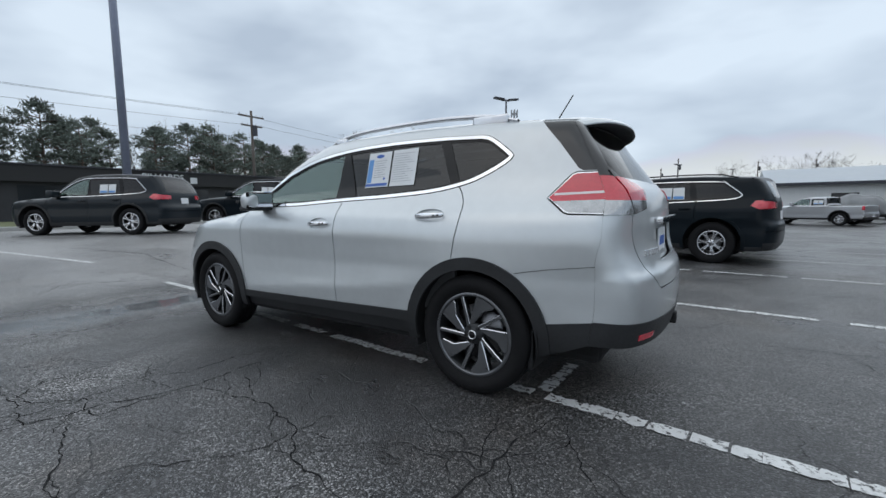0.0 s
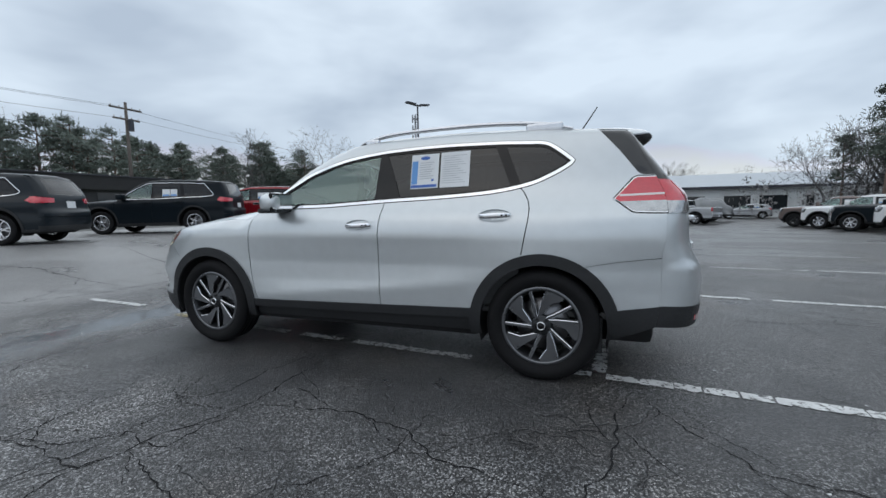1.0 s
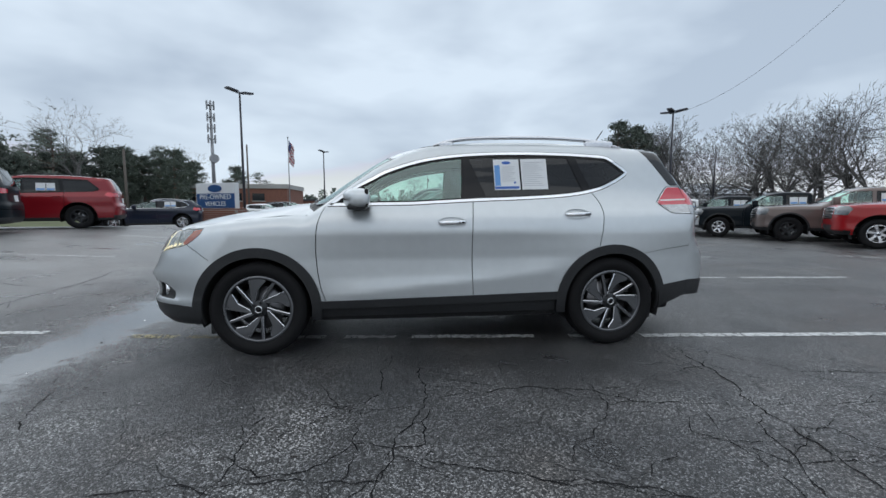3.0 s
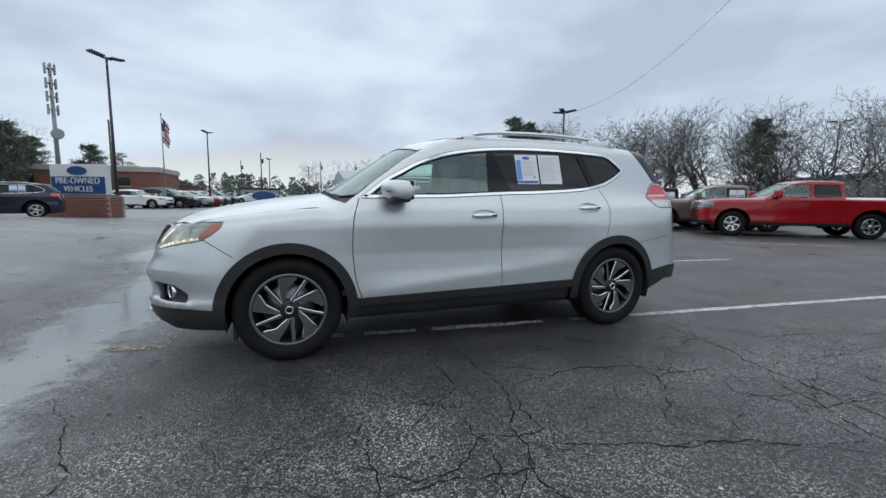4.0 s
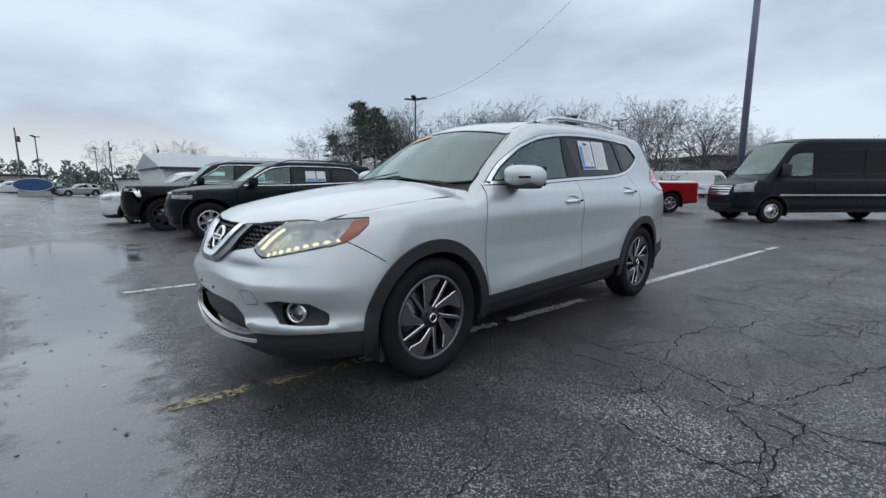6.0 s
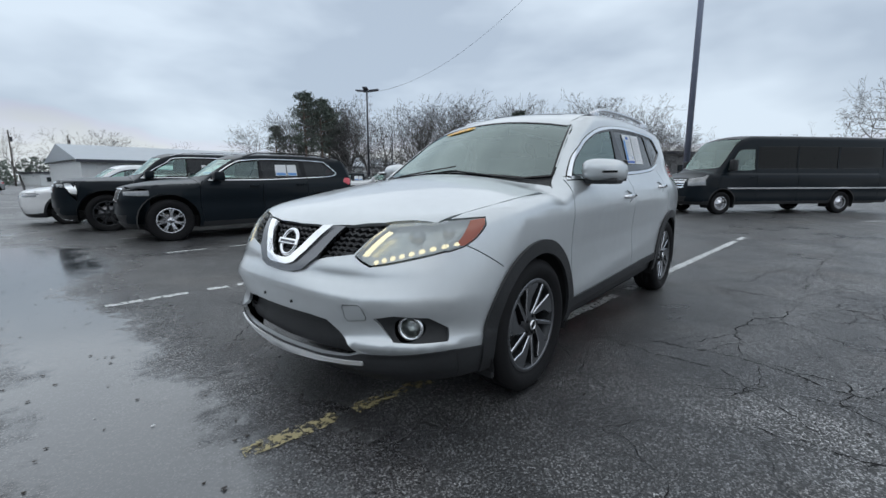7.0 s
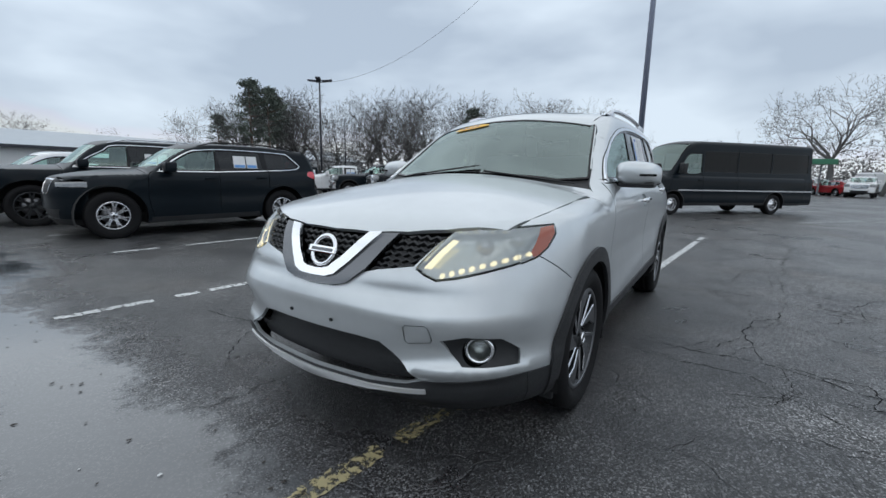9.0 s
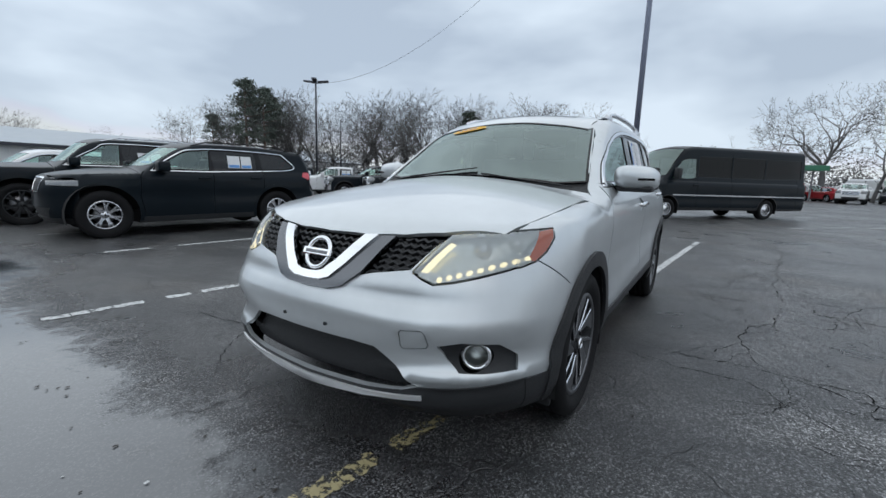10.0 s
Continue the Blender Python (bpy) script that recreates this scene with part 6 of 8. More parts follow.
def park(made, x, y, heading, dz=0.0):
    """Stands a vehicle so that the middle between its axles is at (x, y)."""
    made.matrix_world = stand(x, y, heading, dz)
    return made


def park_by_wheel(made, spec, wx, wy, heading, which, side=-1):
    """Stands a vehicle so that its front (-1) or rear (1) wheel on a side has its foot at (wx, wy)."""
    h = radians(heading - 180)
    lx, ly = which * spec["wb"] / 2, side * (spec["w"] - 0.03)
    x, y = wx - (lx * math.cos(h) - ly * math.sin(h)), wy - (lx * math.sin(h) + ly * math.cos(h))
    return park(made, x, y, heading)


ROW_WEST = 210
grey_suv, _ = vehicle("suv", CROSS_A, GREY_PAINT, "dark grey crossover SUV with chrome window trim and white window sheets")
park_by_wheel(grey_suv, CROSS_A, -10.7, 1.9, ROW_WEST, 1)
black_suv, _ = vehicle("suv", CROSS_B, BLACK_PAINT, "black three-row SUV with silver two-tone wheels and paper on a window")
park_by_wheel(black_suv, CROSS_B, -10.8, 6.85, ROW_WEST - 3, 1)
red_suv, _ = vehicle("suv", CROSS_C, MAROON_PAINT, "crimson crossover SUV with black wheels and roof rails")
park_by_wheel(red_suv, CROSS_C, -10.4, 10.6, ROW_WEST - 6, 1)
navy_suv, _ = vehicle("suv", SEDAN, NAVY_PAINT, "dark blue low crossover with chrome sill line", "car")
park_by_wheel(navy_suv, SEDAN, -10.6, 17.5, ROW_WEST - 10, 1)
jeep, _ = vehicle("suv", JEEP, BLACK_PAINT, "black SUV with chrome window line and split-spoke wheels")
park_by_wheel(jeep, JEEP, -0.55, 6.9, 171, -1)
big_suv, _ = vehicle("suv", LARGE, BLACK_PAINT, "large black SUV with dark multi-spoke wheels")
park_by_wheel(big_suv, LARGE, -0.80, 10.0, 171, -1)
red_pickup, _ = vehicle("pickup_truck", pickup_spec(bumper_f=RED_PAINT, clad=RED_PAINT, bed_mat=PAPER, stickers=[], tyre=0.40), RED_PAINT, "bright red crew-cab pickup truck with a white bed cover", "pickup truck")
park_by_wheel(red_pickup, PICKUP, 15.4, 3.85, 143, 1)
van, _ = vehicle("van", VAN, BLACK_PAINT, "long black high-roof passenger van with a chrome side strip", "van")
park_by_wheel(van, VAN, 12.5, 0.05, 138, -1)
tan_pickup, _ = vehicle("pickup_truck", pickup_spec(bumper_f=TAN_PAINT, rim_mat=ALLOY_DARK), TAN_PAINT, "bronze-grey crew-cab pickup truck with dark wheels", "pickup truck", "row of parked pickup trucks")
park_by_wheel(tan_pickup, PICKUP, 13.0, 9.3, 145, -1)
black_pickup, _ = vehicle("pickup_truck", PICKUP, BLACK_PAINT, "black crew-cab pickup truck with bright wheels", "pickup truck", "row of parked pickup trucks")
park_by_wheel(black_pickup, PICKUP, 12.9, 12.4, 145, -1)
white_pickup, _ = vehicle("pickup_truck", pickup_spec(bumper_f=WHITE_PAINT, bumper_r=WHITE_PAINT), WHITE_PAINT, "white crew-cab pickup truck with black grille", "pickup truck", "row of parked pickup trucks")
park_by_wheel(white_pickup, PICKUP, 13.1, 18.9, 145, -1)
for wx, wy in ((13.15, 15.5), (12.9, 22.2)):
    park_by_wheel(copy_thing(black_pickup, Matrix()), PICKUP, wx, wy, 145, -1)
park_by_wheel(copy_thing(white_pickup, Matrix()), PICKUP, 13.0, 25.6, 145, -1)
park_by_wheel(copy_thing(tan_pickup, Matrix()), PICKUP, 13.0, 28.8, 145, -1)


def another(src, spec, x, y, heading, label=""):
    """A copy of a parked vehicle, standing elsewhere."""
    o = park(copy_thing(src, Matrix()), x, y, heading)
    return tagged(o, label) if label else o


white_suv, _ = vehicle("suv", CROSS_A, WHITE_PAINT, "white crossover SUV parked nose out in the row")
park(white_suv, 0.45, 13.9, 175)
silver_pickup, _ = vehicle("pickup_truck", pickup_spec(), LIGHT_SILVER, "silver crew-cab pickup truck near the white building", "pickup truck")
park(silver_pickup, 7.3, 34.5, 148)
silver_car, _ = vehicle("car", SEDAN, LIGHT_SILVER, "silver hatchback in the distant row", "car", "distant parked cars")
park(silver_car, -9.6, 39.5, 342)
white_car, _ = vehicle("car", SEDAN, WHITE_PAINT, "white hatchback in the distant row", "car", "distant parked cars")
park(white_car, -11.9, 35.6, 342)
red_car, _ = vehicle("car", SEDAN, RED_PAINT, "red hatchback in the distant row", "car", "distant parked cars")
park(red_car, -9.2, 42.7, 342)
SWOOSH = [(-0.6 + 2.6 * k / 10, 0.75 + 0.9 * (k / 10) ** 2) for k in range(11)] + [(2.2 - 2.2 * k / 10, 1.75 - 0.75 * (k / 10) ** 0.6) for k in range(11)]
white_van, _ = vehicle("van", dict(VAN, windows=VAN["windows"][:1], extra_side=[("blue_swoosh", SWOOSH, PAPER_CYAN)]), WHITE_PAINT, "white high-roof van with a blue swoosh on its side", "van")
park(white_van, 41.0, 10.6, 292)
another(grey_suv, CROSS_A, -10.4, 37.0, 342)
another(navy_suv, SEDAN, -8.9, 45.8, 342)
another(grey_suv, CROSS_A, -8.6, 49.0, 342)
# the row beyond, side on
for x, y, kind in ((-13.4, 66.5, silver_car), (-9.4, 65.9, navy_suv), (-6.3, 63.4, white_car), (-3.1, 61.2, navy_suv), (-0.5, 61.5, silver_car), (-15.6, 72.0, white_car), (-18.5, 69.0, navy_suv)):
    another(kind, SEDAN, x, y, 205)
another(grey_suv, CROSS_A, -4.8, 72.0, 205)
another(silver_car, SEDAN, 15.0, 46.0, 175)
another(navy_suv, SEDAN, 21.5, 44.0, 95)
another(white_pickup, PICKUP, 48.5, -11.4, 166)
another(red_car, SEDAN, 51.5, -10.0, 30)
another(white_suv, CROSS_A, 53.5, -9.2, 215)
another(white_van, VAN, 61, -15.8, 200)
another(grey_suv, CROSS_A, 52.5, -15.0, 166)
another(silver_car, SEDAN, 35.0, 6.2, 166)


# ---- things round the lot ----
CONCRETE = varied("weathered_concrete", (0.36, 0.36, 0.35), 0.8, scale=8, amount=0.2, bump=0.2, bscale=60)
STONE_GREY = varied("grey_rendered_wall", (0.15, 0.152, 0.155), 0.8, scale=6, amount=0.2, bump=0.15, bscale=50)
STEEL_POLE = varied("dark_bronze_steel", (0.05, 0.052, 0.065), 0.5, 0.3, scale=10, amount=0.15)
WOOD_POLE = varied("weathered_pole_wood", (0.11, 0.095, 0.085), 0.85, scale=12, amount=0.3)
CABLE = principled("weathered_grey_cable", (0.10, 0.11, 0.13), 0.6)
BARK = varied("grey_bark", (0.145, 0.142, 0.142), 0.9, scale=6, amount=0.3, Specular_IOR_Level=0.05)
PINE_BARK = varied("pine_bark", (0.17, 0.13, 0.11), 0.9, scale=6, amount=0.3, Specular_IOR_Level=0.05)
# needles and brush are lightened: distance haze put into their base colours
NEEDLES = varied("pine_needles", (0.16, 0.19, 0.165), 0.75, scale=1.2, amount=0.45, Specular_IOR_Level=0.05)
BRUSH = varied("bare_brush", (0.19, 0.188, 0.19), 0.9, scale=1.5, amount=0.4, Specular_IOR_Level=0.05)
GRASS = varied("winter_grass", (0.10, 0.115, 0.05), 0.95, scale=3, amount=0.35, bump=0.5, bscale=30)
SIDING = varied("white_metal_siding", (0.66, 0.68, 0.69), 0.5, scale=2, amount=0.06)
ROOF_METAL = varied("blue_grey_metal_roof", (0.36, 0.40, 0.44), 0.45, 0.2, scale=2, amount=0.08)
DARK_WALL = varied("charcoal_painted_wall", (0.028, 0.029, 0.033), 0.7, scale=3, amount=0.15)
BLACK_ROOF = varied("black_fascia", (0.012, 0.012, 0.014), 0.6, scale=3, amount=0.15)
BRICK = varied("red_brown_brick", (0.19, 0.085, 0.062), 0.85, scale=30, amount=0.3, bump=0.3, bscale=120)
MORTAR = varied("grey_mortar", (0.30, 0.28, 0.26), 0.9, scale=40, amount=0.2)
SIGN_BLUE = principled("sign_blue", (0.015, 0.065, 0.19), 0.35)
SIGN_WHITE = varied("sign_white", (0.62, 0.64, 0.66), 0.4, scale=4, amount=0.05)
DARK_GLASS = principled("dark_shop_glass", (0.02, 0.024, 0.028), 0.08)
RED_SIGN = principled("red_sign", (0.40, 0.02, 0.03), 0.4)
GREEN_SIGN = principled("green_sign", (0.03, 0.16, 0.09), 0.4)


def gz(x, y):
    return float(ground_z(x, y))


# painted bay lines, worn into chips
def line_paint(name, tone, lost):
    m = varied(name, tone, 0.6, scale=9, amount=0.25, bump=0.25, bscale=150)
    n, l = m.node_tree.nodes, m.node_tree.links
    co, ns, mr = n.new("ShaderNodeTexCoord"), n.new("ShaderNodeTexNoise"), n.new("ShaderNodeMapRange")
    ns.inputs["Scale"].default_value, ns.inputs["Detail"].default_value, ns.inputs["Roughness"].default_value = 22, 6, 0.7
    l.new(co.outputs["Object"], ns.inputs["Vector"])
    mr.inputs["From Min"].default_value, mr.inputs["From Max"].default_value = lost - 0.05, lost + 0.03
    l.new(ns.outputs["Fac"], mr.inputs["Value"])
    mr.inputs["To Min"].default_value, mr.inputs["To Max"].default_value = 1.0, 0.0
    l.new(mr.outputs["Result"], n["Principled BSDF"].inputs["Alpha"])
    return m


LINE_WHITE = line_paint("worn_white_line_paint", (0.58, 0.59, 0.59), 0.58)
LINE_YELLOW = line_paint("worn_yellow_line_paint", (0.36, 0.31, 0.17), 0.51)


def painted_line(x0, y0, x1, y1, width=0.10, wear=0.25, mat=None, label="worn white parking bay line on the asphalt"):
    """A line of chipped paint: short slabs with ragged ends, some lost."""
    rng = random.Random(int((x0 * 37 + y0 * 91 + x1 * 13) * 100))
    d = Vector((x1 - x0, y1 - y0))
    n = d.normalized()
    t = Vector((-n.y, n.x))
    vs, fs, s = [], [], 0.0
    while s < d.length:
        l = rng.uniform(0.05, 0.22)
        if rng.random() > wear * 0.22:
            rows = 6
            k = len(vs)
            for i in range(rows + 1):
                u = s + l * i / rows - rng.uniform(0, 0.008)
                jl, jr = rng.uniform(-0.008, 0.004), rng.uniform(-0.008, 0.004)
                if rng.random() < wear:
                    jl -= rng.uniform(0, width * 0.28)
                if rng.random() < wear:
                    jr -= rng.uniform(0, width * 0.28)
                for w in (width / 2 + jl, -width / 2 - jr):
                    p = Vector((x0, y0)) + n * u + t * w
                    vs.append((p.x, p.y, gz(p.x, p.y) + 0.004))
            fs += [(k + 2 * i, k + 2 * i + 1, k + 2 * i + 3, k + 2 * i + 2) for i in range(rows)]
        s += l + (rng.uniform(0.003, 0.012) if rng.random() < 0.6 else 0)
    ob = mesh_object("parking_line", vs, fs, mat or LINE_WHITE, smooth=False)
    return tagged(ob, label, "road marking", "bay lines", "structure")


def on_line(x):
    return -0.70 - 0.087 * (x - 2.0)


painted_line(-1.75, on_line(-1.75), 1.60, on_line(1.60), wear=0.45)
painted_line(1.75, on_line(1.75), 6.62, on_line(6.62), wear=0.15)
painted_line(-2.62, -0.235, -1.75, on_line(-1.75), wear=0.55, mat=LINE_YELLOW, label="worn yellow parking line stub on the asphalt")
painted_line(-4.5, 0.03, -3.58, -0.04, wear=0.2)
painted_line(1.70, -0.62, 1.78, 0.9, wear=0.5)
for k, y in enumerate((2.28, 5.16, 7.75, 10.5, 13.3, 16.1, 18.9)):
    painted_line(-2.45 if k == 0 else -1.1, y + 0.087 * (4.45 if k == 0 else 3.1) + 0.06, 6.6, y - 0.087 * 4.6, wear=0.25 if k == 0 else 0.5)
for x, y in ((-9.3, -1.2), (-8.6, 4.3), (-8.4, 9.1), (-8.2, 13.4)):
    painted_line(x, y, x + 2.3, y + 1.1, wear=0.2)
for x, y in ((12.3, -3.2), (14.6, -5.3), (18.6, -3.9), (9.6, 4.6)):
    painted_line(x, y, x + 2.6, y - 1.9, wear=0.2)

# cracks in the asphalt
CRACK = principled("open_crack", (0.006, 0.006, 0.007), 0.95)


def crack(points, width, seed):
    """A crack that wanders between a few points, with side branches."""
    rng = random.Random(seed)
    vs, fs = [], []

    def run(pts, w0):
        path = []
        for a, b in zip(pts, pts[1:]):
            d = Vector(b) - Vector(a)
            m = max(3, int(d.length / 0.035))
            t = Vector((-d.y, d.x)).normalized()
            off = 0.0
            for i in range(m):
                off = off * 0.86 + rng.uniform(-1, 1) * 0.020
                fade = math.sin(math.pi * i / m) ** 0.5
                p = Vector(a) + d * (i / m) + t * off * fade
                path.append(p)
        path.append(Vector(pts[-1]))
        k = len(vs)
        for i, p in enumerate(path):
            q = path[min(i + 1, len(path) - 1)] - path[max(i - 1, 0)]
            t = Vector((-q.y, q.x)).normalized()
            w = w0 * 0.62 * rng.uniform(0.12, 1.25) * min(1, 0.25 + 4 * min(i, len(path) - 1 - i) / len(path)) / 2
            for s in (w, -w):
                vs.append((p.x + t.x * s, p.y + t.y * s, gz(p.x, p.y) + 0.0025))
        fs.extend((k + 2 * i, k + 2 * i + 1, k + 2 * i + 3, k + 2 * i + 2) for i in range(len(path) - 1))
        return path
    path = run([Vector(p) for p in points], width)
    for _ in range(int(len(path) / 10)):
        p = path[rng.randrange(len(path))]
        a = rng.uniform(0, 2 * math.pi)
        l = rng.uniform(0.12, 0.75)
        run([p, p + Vector((math.cos(a), math.sin(a))) * l], width * 0.55)
    return vs, fs


crack_seeds = counting(40)


def crack_run(width, *points):
    """One crack and its branches, added to the crack mesh."""
    a, b = crack(points, width, next(crack_seeds))
    cf.extend(tuple(k + len(cv) for k in f) for f in b)
    cv.extend(a)


cv, cf = [], []
crack_run(0.017, (-0.19, -0.95), (-0.2, -1.41), (-0.17, -1.69), (-0.25, -1.92), (-0.36, -2.2), (-0.44, -2.5), (-0.3, -2.8), (-0.25, -3.1))
crack_run(0.016, (-0.16, -1.68), (0.2, -1.66), (0.45, -1.6), (0.83, -1.7), (0.98, -1.85), (1.25, -1.9), (1.62, -1.97))
crack_run(0.015, (1.62, -1.97), (2.15, -2.0), (3.09, -2.05), (4.4, -2.2), (6.1, -2.45))
crack_run(0.017, (1.9, -0.85), (1.78, -1.25), (1.75, -1.7), (1.64, -1.97), (1.61, -2.25), (1.57, -2.55), (1.5, -3.2))
crack_run(0.016, (-1.9, -2.5), (-1.64, -2.42), (-1.2, -2.37), (-0.75, -2.38), (-0.41, -2.43), (-0.36, -2.2))
crack_run(0.013, (-1.0, -1.75), (-1.03, -2.0), (-1.04, -2.25), (-1.1, -2.5))
crack_run(0.014, (-0.54, -1.77), (-0.56, -1.95), (-0.52, -2.2), (-0.61, -2.45), (-0.62, -2.75))
crack_run(0.015, (-1.0, -2.36), (-0.69, -2.3), (-0.52, -2.14), (-0.36, -2.2), (-0.21, -2.18), (-0.16, -1.76))
crack_run(0.016, (-0.36, -2.25), (-0.06, -2.37), (0.18, -2.44), (0.48, -2.52), (0.9, -2.7), (1.2, -2.75))
crack_run(0.015, (1.66, -2.05), (1.48, -2.2), (1.38, -2.5), (1.2, -3.0))
crack_run(0.015, (1.61, -2.2), (1.82, -2.25), (1.9, -2.5), (2.3, -2.8))
crack_run(0.013, (1.95, -0.95), (2.1, -1.26), (2.3, -1.53), (2.75, -1.62), (3.6, -1.9))
crack_run(0.012, (0.83, -1.7), (0.82, -1.9), (0.6, -2.2), (0.4, -2.42))
crack_run(0.015, (-0.38, -0.9), (-0.46, -1.25), (-0.42, -1.6), (-0.7, -1.85), (-0.97, -2.08))
crack_run(0.012, (0.3, -1.6), (-0.19, -1.32))
crack_run(0.014, (3.09, -2.05), (2.62, -2.31), (2.2, -2.8))
crack_run(0.013, (1.2, -1.88), (1.1, -2.2), (1.38, -2.5), (1.9, -2.5))
crack_run(0.012, (2.15, -2.0), (2.1, -2.4), (2.3, -2.8), (2.9, -3.3))
crack_run(0.012, (-2.6, -1.0), (-2.2, -1.85), (-2.5, -2.8))
crack_run(0.030, (-5.6, -1.4), (-4.8, 0.4), (-4.9, 2.2), (-5.3, 4.6))
crack_run(0.025, (-9.5, -0.4), (-7.4, 0.9), (-5.2, 0.8), (-4.8, 0.4))
crack_run(0.025, (-8.8, 3.2), (-6.6, 2.6), (-4.9, 2.2))
crack_run(0.014, (2.6, 1.0), (3.8, 1.2), (5.8, 0.9))
crack_run(0.014, (3.0, 3.5), (4.6, 3.7), (7.0, 3.2))
crack_run(0.012, (-2.2, 0.9), (-1.6, 1.5), (-1.75, 2.2))
crack_run(0.018, (5.5, -2.6), (7.2, -2.2), (9.6, -3.4))
tagged(mesh_object("asphalt_cracks", cv, cf, CRACK, smooth=False), "branching dark cracks in the old asphalt", "cracks", kind="stuff")


# leaves, pebbles and chips of paint lying about
def litter():
    rng = random.Random(5)
    vs, fs, idx = [], [], []
    for _ in range(420):
        near = rng.random() < 0.6
        x, y = (rng.gauss(-2.8, 0.6), rng.uniform(-2.5, 6)) if near else (rng.uniform(-4, 5), rng.uniform(-3.6, 4))
        if abs(x) < 2.4 and abs(y) < 0.95:
            continue
        r = rng.uniform(0.004, 0.014)
        k = len(vs)
        a0 = rng.uniform(0, 6.28)
        z = gz(x, y) + 0.003
        n = 5
        for i in range(n):
            a = a0 + 2 * math.pi * i / n
            vs.append((x + r * math.cos(a) * rng.uniform(0.6, 1.4), y + r * 0.7 * math.sin(a), z + rng.uniform(0, 0.004)))
        vs.append((x, y, z + r * 0.4))
        fs += [(k + i, k + (i + 1) % n, k + n) for i in range(n)]
        idx += [0 if (near or rng.random() < 0.4) else 1] * n
    return tagged(mesh_object("litter", vs, fs, [principled("wet_leaf_bits", (0.02, 0.015, 0.012), 0.6), LINE_WHITE], idx=idx, smooth=False), "scattered leaf bits and paint chips on wet asphalt", "debris", kind="stuff")


litter()


# light poles
def light_pole(x, y, h, r=0.065, heads=((90,), (270,)), label="tall dark steel car-park light pole with twin flat lamp heads", turn=0):
    p = empty("street_lamp", pose(x, y, gz(x, y)), label, "street lamp", "car-park light poles")
    part("base", tube((0, 0, 0), (0, 0, 0.5), 0.25, 0.25, 16), CONCRETE, p)
    part("pole", tube((0, 0, 0.5), (0, 0, h), r * 1.25, r * 0.8, 12), STEEL_POLE, p, smooth=True)
    for (a,) in heads:
        q = pose(0, 0, h, 0, 0, a + turn)
        arm = part("arm", box(0.0, 0.25, -0.03, 0.03, -0.10, -0.04), STEEL_POLE, p)
        arm.matrix_local = q
        head = part("lamp_head", box(0.16, 0.84, -0.16, 0.16, -0.07, 0.03, 0.02), STEEL_POLE, p)
        head.matrix_local = q @ pose(0, 0, 0, 0, -6, 0)
    return p


light_pole(-9.4, 22.4, 7.75, turn=-35)
light_pole(17.3, 22.4, 7.55, heads=((90,), (200,), (290,)), turn=20)
light_pole(-8.2, 43.0, 7.0, turn=-20)
light_pole(-3.5, 66.0, 6.6, turn=-20)
light_pole(3.0, 84.0, 7.0, turn=-20)
light_pole(43.0, 19.5, 8.2, turn=30)
light_pole(24.0, 27.0, 6.2, r=0.05, heads=(), label="slim grey steel post among the bare trees")


BLUE_STEEL = varied("blue_grey_painted_steel", (0.20, 0.225, 0.30), 0.45, 0.2, scale=6, amount=0.12)


def tall_post(x, y, h, r, label):
    p = empty("steel_pole", pose(x, y, gz(x, y)), label, "pole")
    part("shaft", tube((0, 0, 0), (0, 0, h), r, r * 0.72, 20), BLUE_STEEL, p, smooth=True)
    part("footing", tube((0, 0, 0), (0, 0, 0.35), r * 1.8, r * 1.7, 16), CONCRETE, p)
    return p


tall_post(16.4, 1.85, 16, 0.122, "thick tall blue-grey steel pole rising behind the van")
tall_post(-17.0, 4.25, 15, 0.155, "thick tall dark steel pole by the grass strip")


def utility_pole(x, y, h, label, arms=True):
    p = empty("utility_pole", pose(x, y, gz(x, y)), label, "utility pole", "utility poles")
    part("pole", tube((0, 0, 0), (0, 0, h), 0.15 if arms else 0.10, 0.10 if arms else 0.07, 12), WOOD_POLE, p, smooth=True)
    if arms:
        for z, l in ((h - 0.5, 1.2), (h - 1.3, 1.0)):
            part("crossarm", box(-0.06, 0.06, -l, l, z - 0.06, z + 0.06), WOOD_POLE, p)
            for yy in (-l + 0.1, -l * 0.4, l * 0.4, l - 0.1):
                part("insulator", tube((0, yy, z + 0.06), (0, yy, z + 0.2), 0.035, 0.025, 8), CONCRETE, p)
        part("transformer", tube((0.32, 0.1, h - 2.2), (0.32, 0.1, h - 1.3), 0.2, 0.2, 12), STEEL_POLE, p)
    return p


utility_pole(-33.0, 20.0, 9.7, "weathered wooden utility pole with two crossarms")
utility_pole(-18.6, 27.0, 5.0, "short plain wooden utility pole", False)
utility_pole(-15.0, 40.0, 7.2, "plain wooden utility pole beyond the sign", False)
for x, y, h in ((-30, 62, 8), (-6, 95, 10), (8, 120, 11), (22, 150, 13), (-12, 120, 10)):
    utility_pole(x, y, h, "distant wooden utility pole with crossarms")


